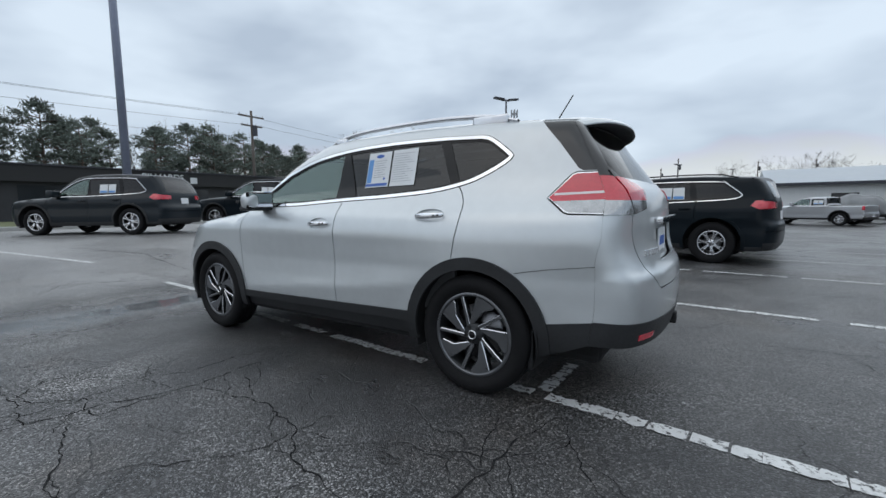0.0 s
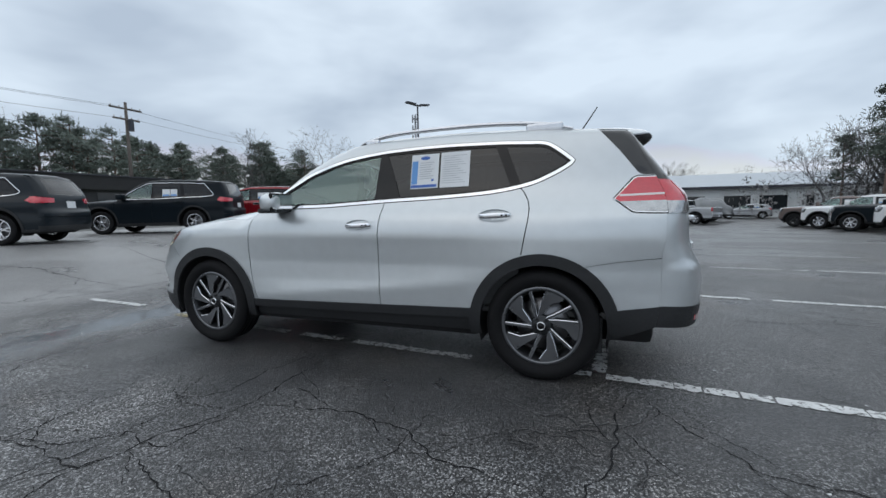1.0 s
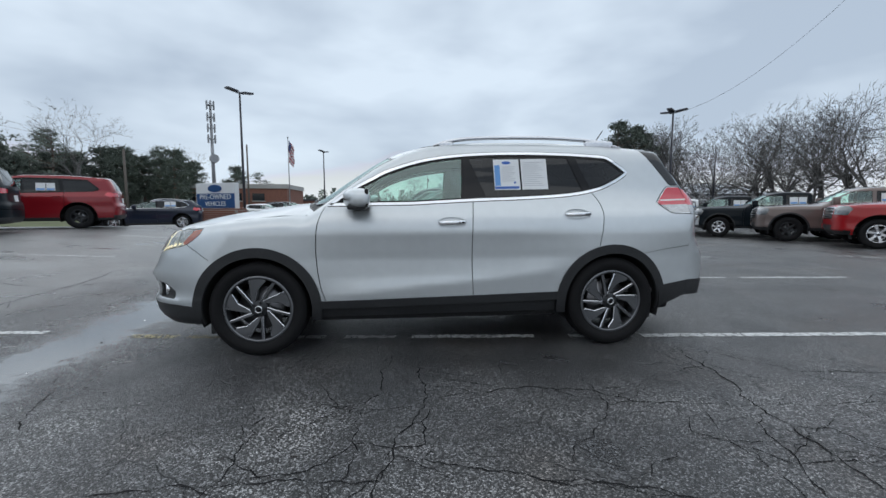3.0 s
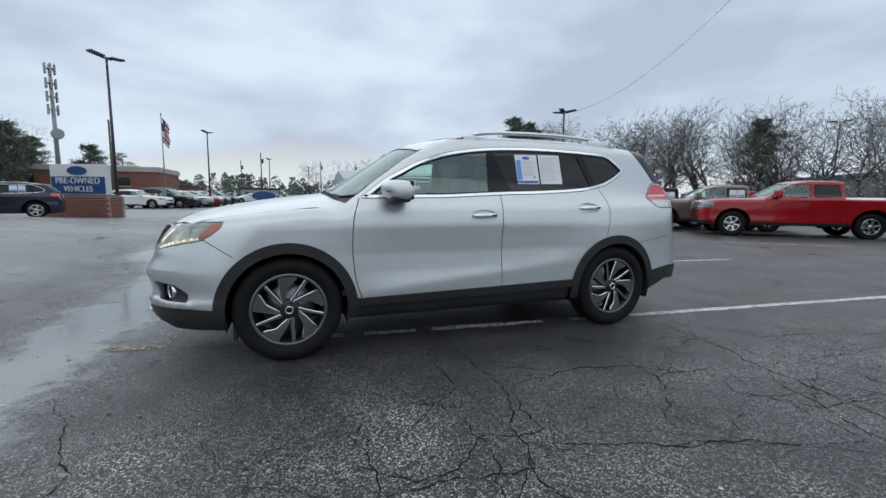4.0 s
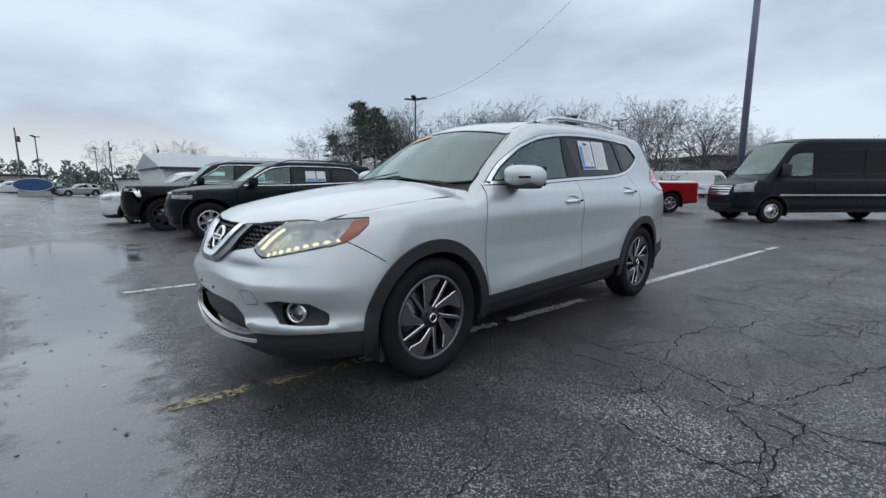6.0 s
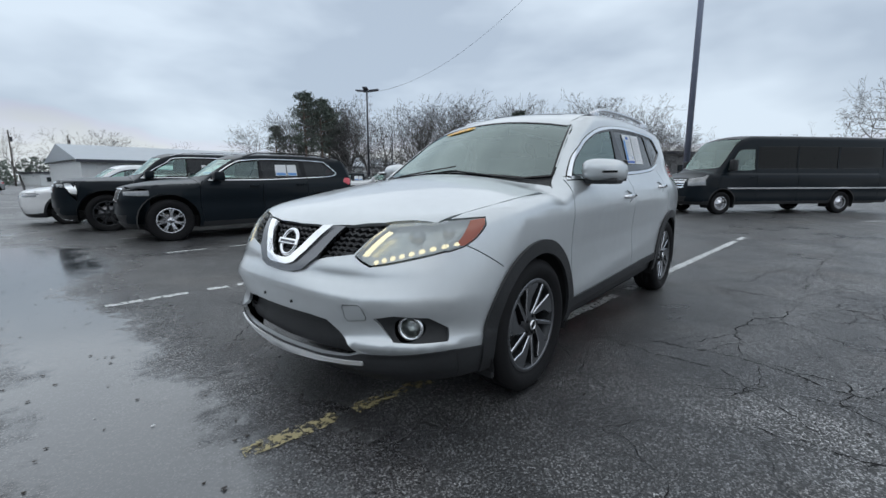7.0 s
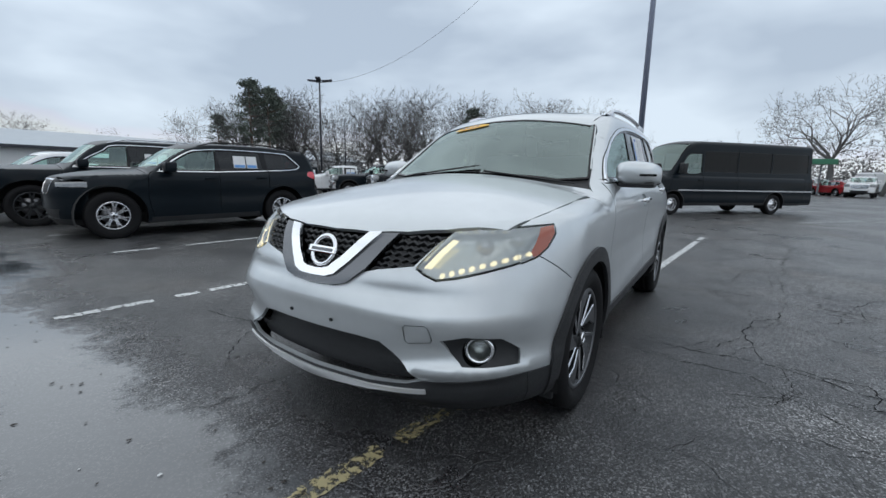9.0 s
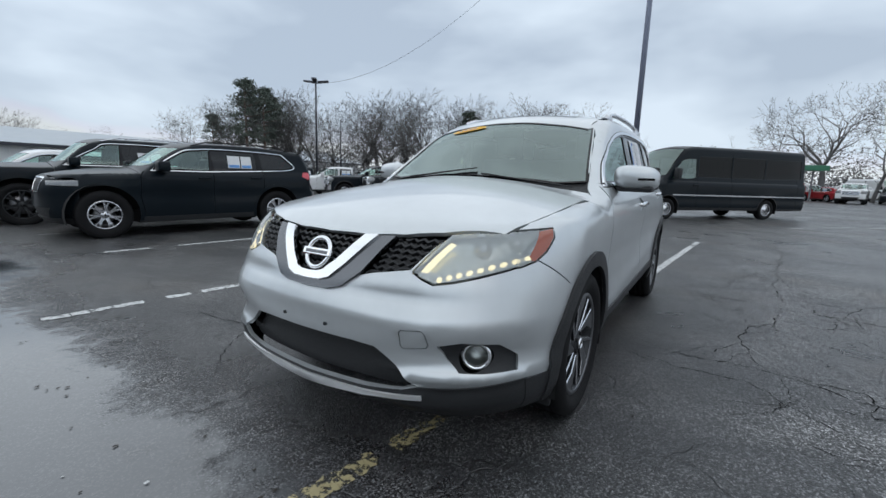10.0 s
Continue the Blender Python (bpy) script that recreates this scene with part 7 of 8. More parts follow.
def cable(a, b, sag, r=0.012, n=28):
    a, b = Vector(a), Vector(b)
    pts = [a.lerp(b, i / n) - Vector((0, 0, sag * 4 * (i / n) * (1 - i / n))) for i in range(n + 1)]
    vs, fs = [], []
    for p in pts:
        for k in range(4):
            q = math.pi / 2 * k
            vs.append((p.x + r * math.cos(q), p.y + r * math.cos(q) * 0.3, p.z + r * math.sin(q)))
    for i in range(n):
        fs += [(4 * i + k, 4 * i + (k + 1) % 4, 4 * i + 4 + (k + 1) % 4, 4 * i + 4 + k) for k in range(4)]
    return tagged(mesh_object("overhead_cable", vs, fs, CABLE), "thin black sagging overhead cable between poles", "cable", "overhead cables")


cable((17.3, 22.4, 7.1), (16.4, 1.85, 15.6), 2.6, 0.009)
for dz, dy in ((9.3, -0.9), (9.3, 0.9), (8.5, 0.6), (7.4, 0.0)):
    cable((-33, 20 + dy, dz), (-37, -60 + dy, dz + 0.4), 1.0, 0.011)
for dz, dy in ((9.3, -0.9), (8.5, 0.6)):
    cable((-33, 20 + dy, dz), (-30, 62 + dy, 8.2), 0.8, 0.011)


# cell tower and flagpole
def cell_tower(x, y, h):
    p = empty("cell_tower", pose(x, y, gz(x, y)), "tall grey monopole cell tower with antenna panels", "cell tower")
    part("mast", tube((0, 0, 0), (0, 0, h), 0.36, 0.17, 16), LIGHT_GREY, p, smooth=True)
    for z in (h - 0.6, h - 2.6, h - 4.4, h - 6.2):
        for k in range(6):
            a = 2 * math.pi * k / 6
            o = part("antenna_panel", box(0.55, 0.68, -0.13, 0.13, -0.7, 0.7, 0.03), LIGHT_GREY, p)
            o.matrix_local = pose(0, 0, z, 0, 0, math.degrees(a))
        part("antenna_ring", tube((0, 0, z - 0.04), (0, 0, z + 0.04), 0.56, 0.56, 12), LIGHT_GREY, p)
    part("dish", tube((0.4, -0.5, h - 9.6), (0.8, -1.2, h - 9.6), 0.75, 0.7, 16), LIGHT_GREY, p)
    return p


LIGHT_GREY = varied("galvanised_steel", (0.30, 0.31, 0.33), 0.5, 0.4, scale=4, amount=0.1)
cell_tower(-32.0, 74.0, 19.0)
FLAG_CLOTH = varied("faded_flag_cloth", (0.42, 0.10, 0.12), 0.85, scale=3, amount=0.2)
FLAG_BLUE = varied("faded_blue_cloth", (0.05, 0.07, 0.18), 0.85, scale=3, amount=0.2)


def flag_pole(x, y, h):
    p = empty("flagpole", pose(x, y, gz(x, y)), "white metal flagpole with a limp striped flag", "flagpole")
    part("pole", tube((0, 0, 0), (0, 0, h), 0.07, 0.045, 10), LIGHT_GREY, p, smooth=True)
    part("finial", bmesh_ball(0.09, (0, 0, h + 0.05)), LIGHT_GREY, p, smooth=True)
    bm = bmesh.new()
    nu, nv = 14, 13
    grid = [[bm.verts.new((0.05 + 0.55 * u / nu + 0.06 * math.sin(v * 0.9), 0.22 * math.sin(u * 0.9 + v * 0.25) * (u / nu), h - 0.3 - 2.4 * v / nv - 0.7 * (u / nu) ** 1.2)) for v in range(nv + 1)] for u in range(nu + 1)]
    for u in range(nu):
        for v in range(nv):
            f = bm.faces.new((grid[u][v], grid[u][v + 1], grid[u + 1][v + 1], grid[u + 1][v]))
            f.material_index = 1 if (v < 6 and u < 6) else (0 if v % 2 == 0 else 2)
    flag = part("flag", bm, FLAG_CLOTH, p, "faded red, white and blue striped cloth flag", smooth=True)
    flag.data.materials.append(FLAG_BLUE)
    flag.data.materials.append(SIGN_WHITE)
    return p


def bmesh_ball(r, at):
    bm = bmesh.new()
    bmesh.ops.create_icosphere(bm, subdivisions=2, radius=r, matrix=Matrix.Translation(at))
    return bm


flag_pole(-12.8, 47.0, 9.0)


# the dealer's sign
def text_mesh(name, body, size, mat, parent, m, depth=0.012, align="CENTER"):
    cu = bpy.data.curves.new(name, "FONT")
    cu.body, cu.size, cu.extrude, cu.align_x, cu.align_y = body, size, depth, align, "CENTER"
    tmp = new(name, cu)
    me = bpy.data.meshes.new_from_object(tmp.evaluated_get(bpy.context.evaluated_depsgraph_get()))
    bpy.data.objects.remove(tmp)
    me.materials.clear()
    me.materials.append(mat)
    ob = new(name, me)
    ob.parent = parent
    ob.matrix_local = m
    return ob


def dealer_sign(x, y, turn):
    p = empty("monument_sign", pose(x, y, gz(x, y), 0, 0, turn), "white and blue pre-owned vehicles sign on a red brick base", "sign")
    part("panel", box(-1.45, 1.45, -0.14, 0.14, 1.05, 2.45, 0.02), SIGN_WHITE, p)
    part("blue_panel", box(-1.40, 1.40, -0.155, -0.135, 1.08, 1.88, 0.004), SIGN_BLUE, p)
    o = part("oval_badge", tube((0, -0.14, 0), (0, -0.19, 0), 1, 1, 40), SIGN_BLUE, p, "plain blue oval badge")
    o.matrix_local = Matrix.Translation((0, 0, 2.15)) @ Matrix.Diagonal((0.50, 1, 0.20, 1))
    up = pose(0, 0, 0, 90, 0, 0)
    text_mesh("lettering", "PRE-OWNED", 0.40, SIGN_WHITE, p, Matrix.Translation((0, -0.165, 1.68)) @ up)
    text_mesh("lettering", "VEHICLES", 0.36, SIGN_WHITE, p, Matrix.Translation((0, -0.165, 1.30)) @ up)
    part("brick_core", box(-1.80, 1.80, -0.40, 0.40, 0.0, 0.98), MORTAR, p)
    part("cap_stone", box(-1.65, 1.65, -0.42, 0.42, 0.985, 1.05, 0.015), BRICK, p)
    bme = bpy.data.meshes.new("brick")
    b = box(-0.145, 0.145, -0.012, 0.012, -0.052, 0.052, 0.006)
    b.to_mesh(bme)
    b.free()
    bme.materials.append(BRICK)
    for r in range(8):
        for k in range(12):
            xx = -1.65 + k * 0.30 + (0.15 if r % 2 else 0)
            if xx > 1.66:
                continue
            o = new("brick", bme)
            o.parent = p
            o.location = (xx, -0.405, 0.065 + r * 0.118)
        for k in range(2):
            for s in (-1, 1):
                o = new("brick", bme)
                o.parent = p
                o.matrix_local = pose(s * 1.805, -0.2 + 0.32 * k, 0.065 + r * 0.118, 0, 0, 90)
    return p


dealer_sign(-10.35, 21.0, -27)


# ---- buildings ----
def wall_box(name, x0, x1, y0, y1, z0, z1, mat, parent):
    return part(name, box(x0, x1, y0, y1, z0, z1), mat, parent)


def billiard_hall():
    """Long, low dark building along x = -32, its front towards +x."""
    p = empty("building", pose(-32, 10, gz(-32, 10)), "long low charcoal commercial building with white lettering", "building")
    wall_box("wall", -10, 0, -34, 16, 0, 2.5, DARK_WALL, p)
    wall_box("fascia", -10.2, 0.35, -34.2, 16.2, 2.40, 3.38, BLACK_ROOF, p)
    wall_box("roof_coping", -10.3, 0.45, -34.3, 16.3, 3.38, 3.46, STEEL_POLE, p)
    for k in range(11):
        y = -31 + k * 4.2
        w = part("shop_window", box(-0.02, 0.05, y, y + 2.6, 0.5, 2.2), DARK_GLASS, p)
        part("window_frame", box(0.02, 0.09, y - 0.06, y + 2.66, 0.42, 0.50), STEEL_POLE, w)
        if k % 3 == 1:
            part("pale_pier", box(0.0, 0.14, y - 0.9, y - 0.3, 0, 2.45), SIDING, p)
    up = pose(0.42, 0, 2.98, 90, 0, 90)
    text_mesh("lettering", "BILLIARDS", 0.62, SIGN_WHITE, p, Matrix.Translation((0, 1.9, 0)) @ up)
    part("logo_plate", box(0.36, 0.42, 3.75, 4.25, 2.6, 3.05, 0.02), SIGN_WHITE, p)
    text_mesh("lettering", "UNTS", 0.52, PAPER_CYAN, p, Matrix.Translation((0, -7.2, 0)) @ up)
    part("red_panel", box(0.36, 0.44, 14.2, 15.6, 2.0, 3.0, 0.02), RED_SIGN, p)
    return p


billiard_hall()


def metal_shed():
    """White metal building to the north with a shallow roof and a dark eave."""
    p = empty("building", pose(6.0, 50, gz(6.0, 50)), "long white metal dealership building with a pale roof", "building")
    wall_box("wall", 0, 44, 0, 16, 0, 3.35, SIDING, p)
    bm = bmesh.new()
    v = [bm.verts.new(c) for c in ((-0.4, -0.6, 3.3), (44.4, -0.6, 3.3), (44.4, 8, 5.1), (-0.4, 8, 5.1), (-0.4, 16.6, 3.3), (44.4, 16.6, 3.3))]
    for f in ((0, 1, 2, 3), (3, 2, 5, 4), (0, 3, 4), (1, 5, 2)):
        bm.faces.new([v[i] for i in f])
    part("roof", bm, ROOF_METAL, p)
    part("eave", box(-0.4, 44.4, -0.66, -0.5, 3.05, 3.32), STEEL_POLE, p)
    for k in range(56):
        part("siding_rib", box(0.4 + 0.78 * k, 0.46 + 0.78 * k, -0.03, 0.0, 0, 3.0), SIDING, p)
    for k, (a, b) in enumerate(((4.5, 6.4), (8.2, 10.6), (11.4, 13.8), (19, 21), (24, 27), (31, 34))):
        w = part("window", box(a, b, -0.05, 0.02, 0.9, 2.3), DARK_GLASS, p)
        part("window_frame", box(a - 0.08, b + 0.08, -0.07, -0.02, 0.80, 0.9), STEEL_POLE, w)
    part("entrance_door", box(15.4, 16.5, -0.06, 0.02, 0.0, 2.2), DARK_GLASS, p)
    q = empty("building", pose(22, 47.6, gz(22, 47.6)), "low white flat-roofed annex beside the metal building", "building")
    wall_box("wall", 0, 26, 0, 2.3, 0, 2.4, SIDING, q)
    wall_box("roof_edge", -0.2, 26.2, -0.3, 2.3, 2.4, 2.6, SIDING, q)
    for k in range(5):
        part("window", box(2 + 4.6 * k, 4.6 + 4.6 * k, -0.05, 0.01, 0.8, 1.9), DARK_GLASS, q)


metal_shed()


def brick_office(x, y, w, d, h, turn, label):
    p = empty("building", pose(x, y, gz(x, y), 0, 0, turn), label, "building")
    wall_box("wall", 0, w, 0, d, 0, h, BRICK, p)
    wall_box("parapet", -0.15, w + 0.15, -0.15, d + 0.15, h, h + 0.6, CONCRETE, p)
    n = int(w / 3)
    for k in range(n):
        f = part("window", box(0.8 + 3 * k, 2.4 + 3 * k, -0.06, 0.02, h * 0.55, h * 0.82), DARK_GLASS, p)
        part("window_sill", box(0.7 + 3 * k, 2.5 + 3 * k, -0.12, 0.02, h * 0.52, h * 0.55), CONCRETE, f)
    return p


brick_office(-30, 57, 14.4, 10, 3.7, 0, "low red brick showroom with a pale concrete parapet")



def plain_hall(x, y, w, d, h, turn, mat, roof, label):
    p = empty("building", pose(x, y, gz(x, y), 0, 0, turn), label, "building")
    wall_box("wall", 0, w, 0, d, 0, h, mat, p)
    wall_box("roof", -0.4, w + 0.4, -0.4, d + 0.4, h, h + 0.35, roof, p)
    for k in range(int(w / 4)):
        f = part("window", box(1 + 4 * k, 3 + 4 * k, -0.05, 0.02, h * 0.35, h * 0.7), DARK_GLASS, p)
        part("window_sill", box(0.9 + 4 * k, 3.1 + 4 * k, -0.1, 0.0, h * 0.31, h * 0.35), CONCRETE, f)
    return p


plain_hall(52, 13, 16, 44, 4.2, -32, STONE_GREY, STEEL_POLE, "long grey building with a flat dark roof behind the van")
for k, (x, y, w, h) in enumerate(((-34, 108, 12, 2.8), (-12, 116, 9, 2.6), (12, 122, 10, 2.6), (34, 140, 12, 3.0))):
    plain_hall(x, y, w, 12, h, 5 * k, (BRICK, CONCRETE, SIDING, CONCRETE)[k], STEEL_POLE, "distant low commercial building by the road")
canopy = empty("shelter", pose(50, -6.5, gz(50, -6.5), 0, 0, -60), "small green and white roadside canopy on posts", "shelter")
part("canopy_roof", box(-3, 3, -1.5, 1.5, 2.9, 3.4, 0.04), GREEN_SIGN, canopy)
for sx in (-2.7, 2.7):
    part("post", tube((sx, 0, 0), (sx, 0, 2.9), 0.08, 0.08, 10), LIGHT_GREY, canopy)
part("sign_board", box(-3.6, -3.2, -0.9, 0.9, 2.6, 4.4, 0.03), SIGN_WHITE, canopy)


# grass strip and kerb along the west edge
def grass_strip():
    g = mesh_object("grass_verge", *strip_mesh(-30.5, -17.5, -60, 60, 0.10, 40), GRASS, smooth=False)
    tagged(g, "strip of dull winter grass along the lot", "grass", kind="structure")
    k = mesh_object("kerb", *box_run(-17.5, -17.3, -60, 14, 0.15), CONCRETE, smooth=False)
    tagged(k, "pale weathered concrete kerb", "kerb", kind="structure")


def strip_mesh(x0, x1, y0, y1, dz, n):
    vs, fs = [], []
    for i in range(n + 1):
        y = y0 + (y1 - y0) * i / n
        vs += [(x0, y, gz(x0, y) + dz), (x1, y, gz(x1, y) + dz)]
    return vs, [(2 * i, 2 * i + 1, 2 * i + 3, 2 * i + 2) for i in range(n)]


def box_run(x0, x1, y0, y1, h, n=40):
    vs, fs = [], []
    for i in range(n + 1):
        y = y0 + (y1 - y0) * i / n
        z = gz(x0, y)
        vs += [(x0, y, z), (x0, y, z + h), (x1 - 0.02, y, z + h), (x1, y, z + h - 0.02), (x1, y, z)]
    for i in range(n):
        fs += [(5 * i + k, 5 * i + k + 1, 5 * i + 5 + k + 1, 5 * i + 5 + k) for k in range(4)]
    return vs, fs


grass_strip()


# ---- trees ----
def add_limb(vs, fs, a, b, r0, r1, seg):
    d = (b - a)
    if d.length < 1e-5:
        return
    q = d.to_track_quat("Z", "Y")
    k = len(vs)
    for c, r in ((a, r0), (b, r1)):
        for i in range(seg):
            t = 2 * math.pi * i / seg
            vs.append(c + q @ Vector((r * math.cos(t), r * math.sin(t), 0)))
    fs.extend((k + i, k + (i + 1) % seg, k + seg + (i + 1) % seg, k + seg + i) for i in range(seg))


def add_twig(vs, fs, a, b, r, tip, rng):
    """A thin twig: a flat sliver, pointed at the outermost ones."""
    d = b - a
    o = d.orthogonal()
    if o.length < 1e-6:
        return
    o.normalize()
    t = rng.uniform(0, 3.14)
    s = (o * math.cos(t) + d.cross(o).normalized() * math.sin(t)) * r
    k = len(vs)
    if tip:
        vs.extend((a - s, a + s, b))
        fs.append((k, k + 1, k + 2))
    else:
        vs.extend((a - s, a + s, b + s * 0.7, b - s * 0.7))
        fs.append((k, k + 1, k + 2, k + 3))


def bare_tree(seed, h, spread=0.55, depth=7, trunk=0.16):
    """A leafless tree: a straight trunk, ascending limbs and ever finer forks that fill a rounded crown."""
    rng = random.Random(seed)
    vs, fs, tv, tf = [], [], [], []

    def fork(d, angle):
        o = d.orthogonal().normalized()
        a = rng.uniform(0, 6.28)
        side = o * math.cos(a) + d.cross(o) * math.sin(a)
        return (d * math.cos(angle) + side * math.sin(angle) + Vector((0, 0, 0.02))).normalized()

    def grow(p, d, length, r, lev):
        n = 3 if lev < 2 else 2
        for i in range(n):
            d = (d + Vector((rng.gauss(0, 0.11), rng.gauss(0, 0.11), rng.gauss(0.02, 0.06)))).normalized()
            q = p + d * length / n
            r2 = r * 0.88
            if lev < 2:
                add_limb(vs, fs, p, q, r, r2, 6 if lev == 0 else 5)
            elif lev < 4:
                add_limb(tv, tf, p, q, r, r2, 3)
            else:
                add_twig(tv, tf, p, q, max(r, 0.0085), lev >= depth and i == n - 1, rng)
            p, r = q, r2
            if 1 <= lev < depth and rng.random() < 0.58:
                grow(p, fork(d, rng.uniform(0.5, 0.95)), length * rng.uniform(0.42, 0.66), r * 0.5, min(lev + 2, depth))
        if lev >= depth:
            return
        for _ in range(2 if lev else rng.choice((4, 5))):
            grow(p, fork(d, rng.uniform(0.25, 0.75) * (0.6 + spread)), length * rng.uniform(0.66, 0.86), r * rng.uniform(0.58, 0.72), lev + 1)
    grow(Vector((0, 0, 0)), Vector((0, 0, 1)), h * 0.24, trunk, 0)
    top = max(v.z for v in tv)
    k = h / top
    root = new("tree")
    mesh_object("trunk", [v * k for v in vs], fs, BARK, root)
    mesh_object("crown", [v * k for v in tv], tf, BARK, root, smooth=False)
    return root


def pine_tree(seed, h, bare=0.45, wide=0.22, clump=22):
    rng = random.Random(seed)
    vs, fs, nv, nf = [], [], [], []
    p = Vector((0, 0, 0))
    pts = [p]
    for i in range(8):
        p = p + Vector((rng.gauss(0, 0.06), rng.gauss(0, 0.06), h / 8))
        pts.append(p)
    for i in range(8):
        add_limb(vs, fs, pts[i], pts[i + 1], 0.24 * (1 - i / 9), 0.24 * (1 - (i + 1) / 9), 7)

    def tuft(c, r):
        for _ in range(clump):
            o = Vector((rng.gauss(0, 0.6), rng.gauss(0, 0.6), rng.gauss(0, 0.30))) * r
            d = Vector((rng.gauss(0, 1), rng.gauss(0, 1), rng.gauss(0.3, 0.8))).normalized()
            s = d.orthogonal().normalized() * rng.uniform(0.05, 0.09)
            l = rng.uniform(0.20, 0.42)
            k = len(nv)
            q = c + o
            nv.extend((q - s, q + s, q + d * l + s * 0.3, q + d * l - s * 0.3))
            nf.append((k, k + 1, k + 2, k + 3))
    z = h * bare
    while z < h * 0.99:
        f = (z - h * bare) / (h * (1 - bare))
        reach = h * wide * (0.55 + 0.9 * f) * (1 - f ** 3) + 0.3
        for _ in range(rng.choice((2, 3, 3, 4))):
            if rng.random() < 0.16:
                continue
            a = rng.uniform(0, 6.28)
            l = reach * rng.uniform(0.5, 1.1)
            b = Vector((math.cos(a) * l, math.sin(a) * l, z + l * rng.uniform(0.05, 0.35)))
            c = Vector((pts[4].x * z / h, pts[4].y * z / h, z))
            add_limb(vs, fs, c, b, 0.06, 0.02, 4)
            for t in (0.55, 0.8, 1.0):
                tuft(c.lerp(b, t) + Vector((0, 0, 0.12)), 0.55 * rng.uniform(0.7, 1.25))
        z += h * rng.uniform(0.025, 0.05)
    tuft(pts[-1], 0.7)
    root = new("tree")
    mesh_object("trunk", vs, fs, PINE_BARK, root)
    mesh_object("crown", nv, nf, NEEDLES, root, smooth=False)
    return root


BARE = [bare_tree(11, 10.0, 0.55), bare_tree(12, 10.0, 0.75), bare_tree(13, 10.0, 0.45), bare_tree(14, 10.0, 0.8, trunk=0.24)]
PINES = [pine_tree(21, 12.0), pine_tree(22, 12.0, 0.35, 0.26), pine_tree(23, 12.0, 0.5, 0.2), pine_tree(24, 8.0, 0.12, 0.22, 30)]
BLABEL = "leafless grey deciduous tree with fine spreading twigs"
PLABEL = "tall dark green pine with a bare lower trunk"
for t in BARE:
    tagged(t, BLABEL, "tree", "bare trees")
for t in PINES:
    tagged(t, PLABEL, "tree", "pine trees")
used_tree = set()


def plant(kinds, k, x, y, h):
    """Stands one of the kinds of tree at (x, y), h high."""
    src = kinds[k % len(kinds)]
    base = 8.0 if (kinds is PINES and k % len(kinds) == 3) else (12.0 if kinds is PINES else 10.0)
    m = pose(x, y, gz(x, y) - 0.1, 0, 0, (k * 73) % 360)
    ob = src if src.name not in used_tree else copy_thing(src, m)
    if src.name not in used_tree:
        used_tree.add(src.name)
        ob.matrix_world = m
    ob.scale = (h / base,) * 3
    return ob


rt = random.Random(77)
# pines behind the billiard hall
for i in range(74):
    y = -24 + i * 1.27
    plant(PINES, rt.randrange(3), -50 + rt.uniform(-4, 4) - 0.10 * max(0, y - 20), y + rt.uniform(-1, 1), rt.uniform(8.0, 10.4))
for i in range(14):
    plant(BARE, i, -58 + rt.uniform(-5, 3), -28 + i * 7 + rt.uniform(-2, 2), rt.uniform(10.5, 13))
plant(BARE, 0, -36, 49, 13.5)
plant(BARE, 2, -44, 44, 12.5)
plant(BARE, 0, -28, 55, 9.5)
for i, (x, y, h) in enumerate(((-40, 50, 10), (-35, 54, 8.5), (-31, 56, 9), (-27.5, 52, 8.0), (-38, 58, 9), (-24, 62, 7), (-43, 54, 10), (-46, 48, 11), (-22, 66, 6.5))):
    plant(PINES, 3 if i % 2 else 1, x, y, h)
for i in range(16):
    plant(PINES, 3 if i % 3 else 2, -48 + 1.35 * i + rt.uniform(-0.5, 0.5), 50 + 0.45 * i + rt.uniform(-1.5, 1.5), rt.uniform(6.6, 8.6))
# wood behind the row of trucks
for i in range(44):
    f = i / 43
    x, y = 20.5 + 19 * f + rt.uniform(-1.5, 3), 40 - 25 * f + rt.uniform(-1, 3.5)
    plant(BARE, rt.randrange(4), x, y, rt.uniform(7.6, 10.2) * (0.84 + 0.16 * min(1, f / 0.22)))
for x, y, h in ((20.6, 35.4, 9.4), (19.8, 39.5, 6.6), (22.0, 37.5, 8.2), (21.6, 34.2, 8.8), (23.4, 35.6, 8.4), (33.5, 19.5, 7.6)):
    plant(PINES, 2, x, y, h)
# trees to the east and beyond
for i in range(12):
    plant(BARE, rt.randrange(4), 42 + i * 2.6 + rt.uniform(-1, 1), 17 - i * 0.6 + rt.uniform(-2, 3), rt.uniform(8.5, 11))
for i in range(9):
    plant(BARE, 3 if i % 2 else 1, 58 + rt.uniform(-4, 5), -6 - i * 4.2, rt.uniform(10, 13.5))
for i in range(6):
    plant(BARE, i, 4 + i * 3.2, 68 + rt.uniform(-3, 3), rt.uniform(6, 8))


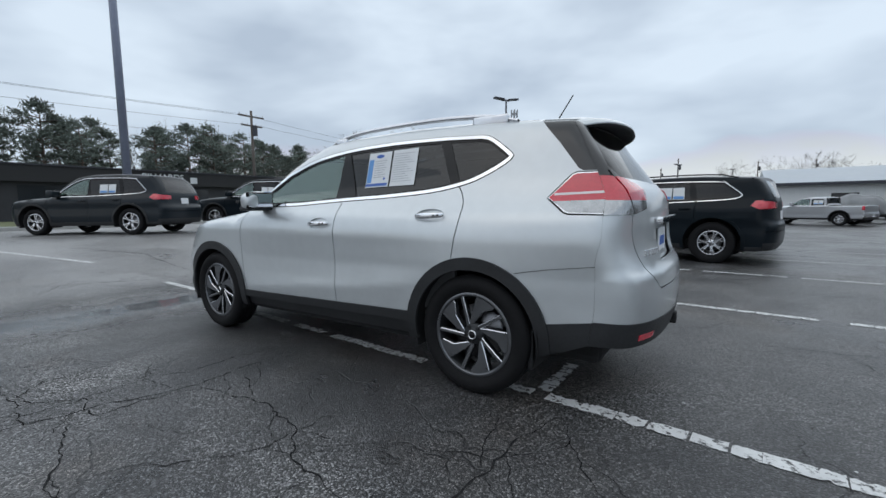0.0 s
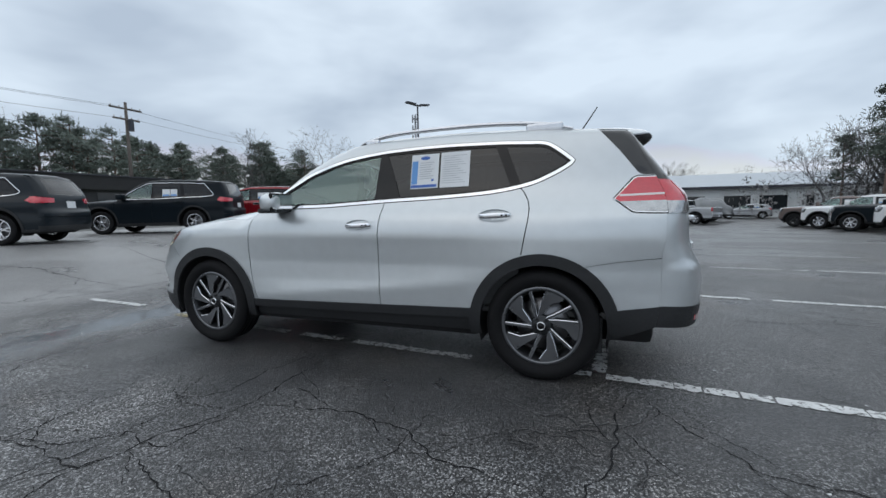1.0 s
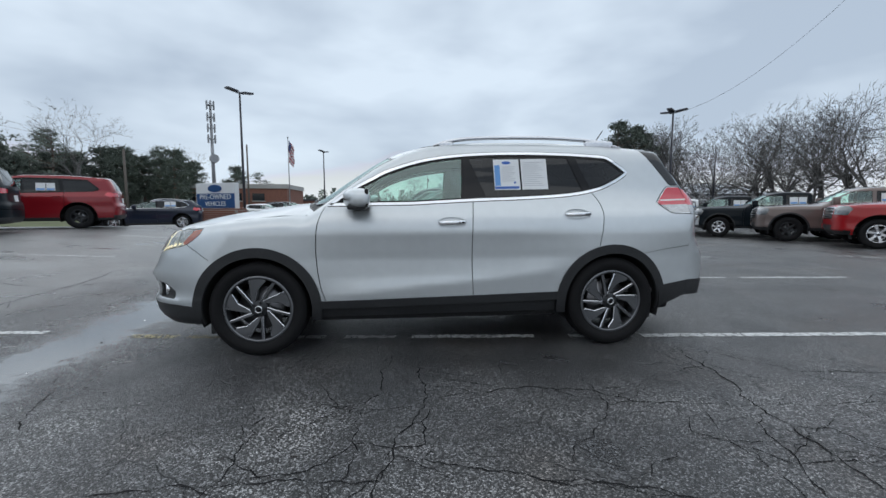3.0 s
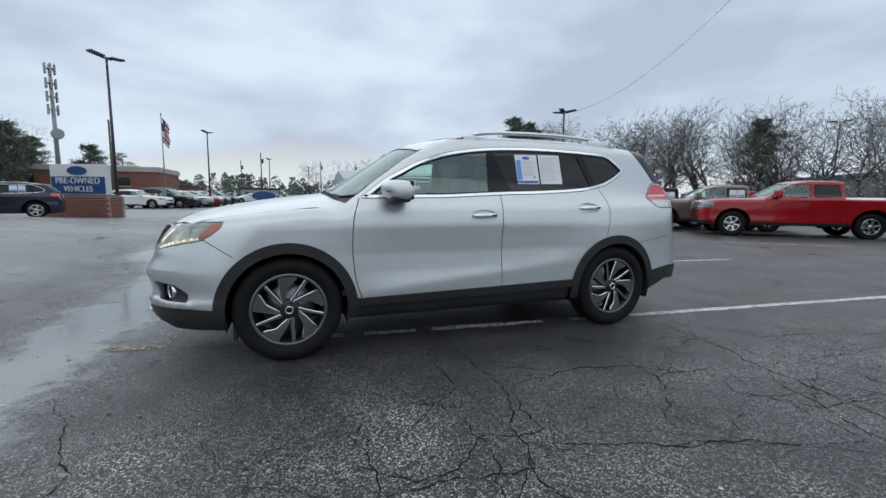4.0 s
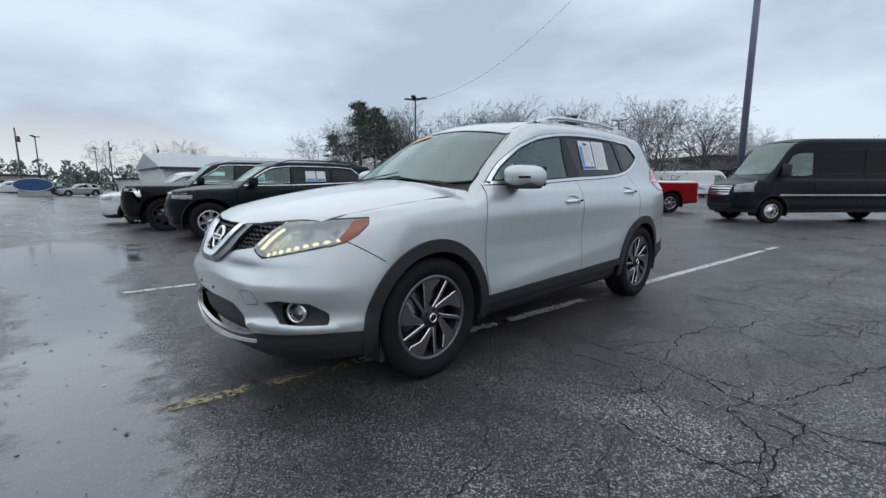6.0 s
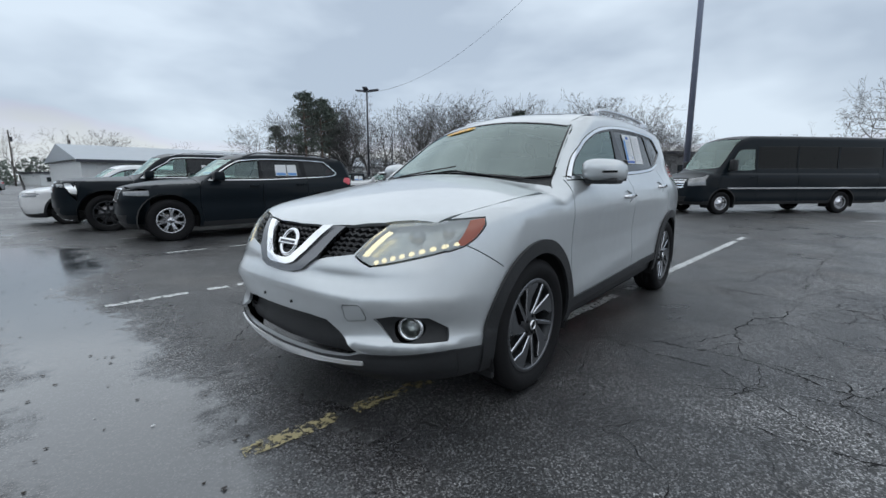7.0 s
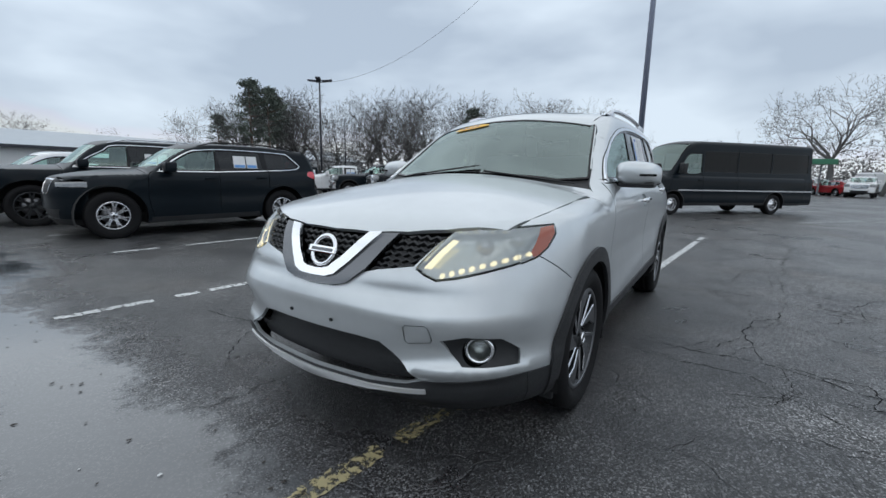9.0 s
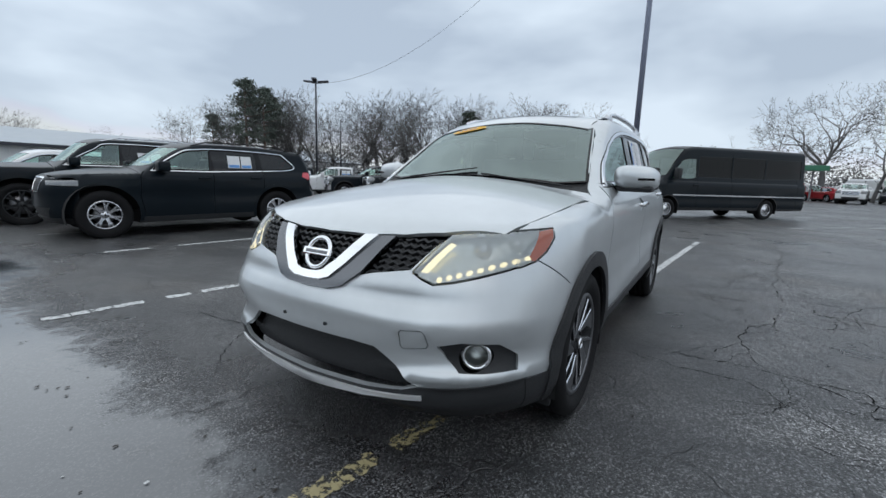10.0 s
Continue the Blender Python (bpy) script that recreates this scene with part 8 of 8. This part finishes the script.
def far_wood(name, pts, h, seed, mat, label, gap=2.2, leaves=70, leaf=0.45):
    """A wood far off: rows of crowns, each a cloud of small leaves or twigs, with uneven heights."""
    rng = random.Random(seed)
    vs, fs = [], []
    for (x0, y0), (x1, y1) in zip(pts, pts[1:]):
        l = math.hypot(x1 - x0, y1 - y0)
        for _ in range(int(l / gap)):
            t = rng.random()
            x, y = x0 + (x1 - x0) * t + rng.gauss(0, 2.5), y0 + (y1 - y0) * t + rng.gauss(0, 2.5)
            hh = h * rng.uniform(0.55, 1.05)
            w = hh * rng.uniform(0.22, 0.34)
            z = gz(x, y)
            for _ in range(leaves):
                u, a, q = rng.uniform(0.02, 1), rng.uniform(0, 6.28), rng.random() ** 0.5
                rad = w * q * (math.sin(math.pi * min(1, 0.25 + 0.75 * u)) ** 0.6 + 0.15)
                c = Vector((x + math.cos(a) * rad, y + math.sin(a) * rad, z + hh * u))
                d = Vector((rng.gauss(0, 1), rng.gauss(0, 1), rng.gauss(0.5, 1))).normalized() * leaf * rng.uniform(0.5, 1.5)
                s = d.orthogonal() * rng.uniform(0.15, 0.5)
                k = len(vs)
                vs.extend((c - s, c + s, c + d))
                fs.append((k, k + 1, k + 2))
    return tagged(mesh_object(name, vs, fs, mat, smooth=False), label, "woods", kind="stuff")


far_wood("far_woods", [(-120, 90), (-60, 118), (0, 135), (70, 150), (120, 190)], 6.8, 3, NEEDLES, "distant dark tree line along the horizon", 1.3, 230, 0.55)
far_wood("far_woods", [(80, 230), (170, 120), (190, 30), (150, -40), (130, -120)], 15, 4, BRUSH, "distant grey wooded hill on the horizon")
far_wood("far_woods", [(130, -120), (0, -150), (-120, -110), (-120, 90)], 12, 6, BRUSH, "distant grey woods round the lot")
far_wood("undergrowth", [(19, 44), (22, 38), (32, 25), (41, 17), (60, 14), (66, -10), (60, -45)], 4.2, 5, BRUSH, "dense leafless undergrowth below the bare trees", 0.30, 90, 0.22)
far_wood("far_woods", [(-62, -45), (-60, 20), (-58, 70), (-30, 88)], 7.0, 9, NEEDLES, "hazy dark evergreen wood behind the pines", 1.0, 60, 0.5)
far_wood("undergrowth", [(-56, -30), (-52, 20), (-49, 60), (-26, 68)], 3.6, 8, NEEDLES, "dark undergrowth below the pines", 0.6, 90, 0.3)


# an oval sign on a low plinth far up the lot, and a tarpaulin over a parked load
oval = empty("oval_sign", pose(-4.0, 56.5, gz(-4.0, 56.5), 0, 0, 5), "large plain blue oval sign on a low plinth", "sign")
o = part("oval_face", tube((0, -0.10, 0), (0, 0.10, 0), 1, 1, 48), SIGN_BLUE, oval)
o.matrix_local = Matrix.Translation((0, 0, 1.15)) @ Matrix.Diagonal((1.45, 1, 0.60, 1))
o = part("oval_rim", tube((0, -0.08, 0), (0, 0.12, 0), 1, 1, 48), SIGN_WHITE, oval)
o.matrix_local = Matrix.Translation((0, 0, 1.15)) @ Matrix.Diagonal((1.53, 1, 0.67, 1))
part("plinth", box(-1.2, 1.2, -0.3, 0.3, 0, 0.5, 0.02), CONCRETE, oval)
TARP = varied("grey_tarpaulin", (0.22, 0.23, 0.24), 0.6, scale=3, amount=0.2)
bm = bmesh.new()
bmesh.ops.create_uvsphere(bm, u_segments=32, v_segments=16, radius=1)
for v in bm.verts:
    k = noise.noise(v.co * 2.2) * 0.16
    v.co = Vector((v.co.x * 1.9 * (1 + k), v.co.y * 0.95 * (1 + k), max(v.co.z, 0.0) ** 0.8 * 1.35 * (1 + k) if v.co.z > 0 else 0))
load = part("tarpaulin", bm, TARP, None, smooth=True)
load.matrix_world = pose(10.2, 38.6, gz(10.2, 38.6) + 0.62, 0, 0, -20)
tagged(load, "lumpy grey tarpaulin over a load on a trailer", "tarpaulin")
tr = empty("trailer", pose(10.2, 38.6, gz(10.2, 38.6), 0, 0, -20), "low dark flatbed trailer under the tarpaulin", "trailer")
part("bed", box(-2.0, 2.0, -0.95, 0.95, 0.5, 0.62, 0.02), DARK, tr)
for sx, sy in ((-0.4, -0.9), (0.5, -0.9), (-0.4, 0.9), (0.5, 0.9)):
    part("trailer_wheel", tube((sx, sy - 0.1, 0.32), (sx, sy + 0.1, 0.32), 0.32, 0.32, 20), RUBBER, tr)
part("drawbar", box(2.0, 3.2, -0.05, 0.05, 0.45, 0.55), DARK, tr)
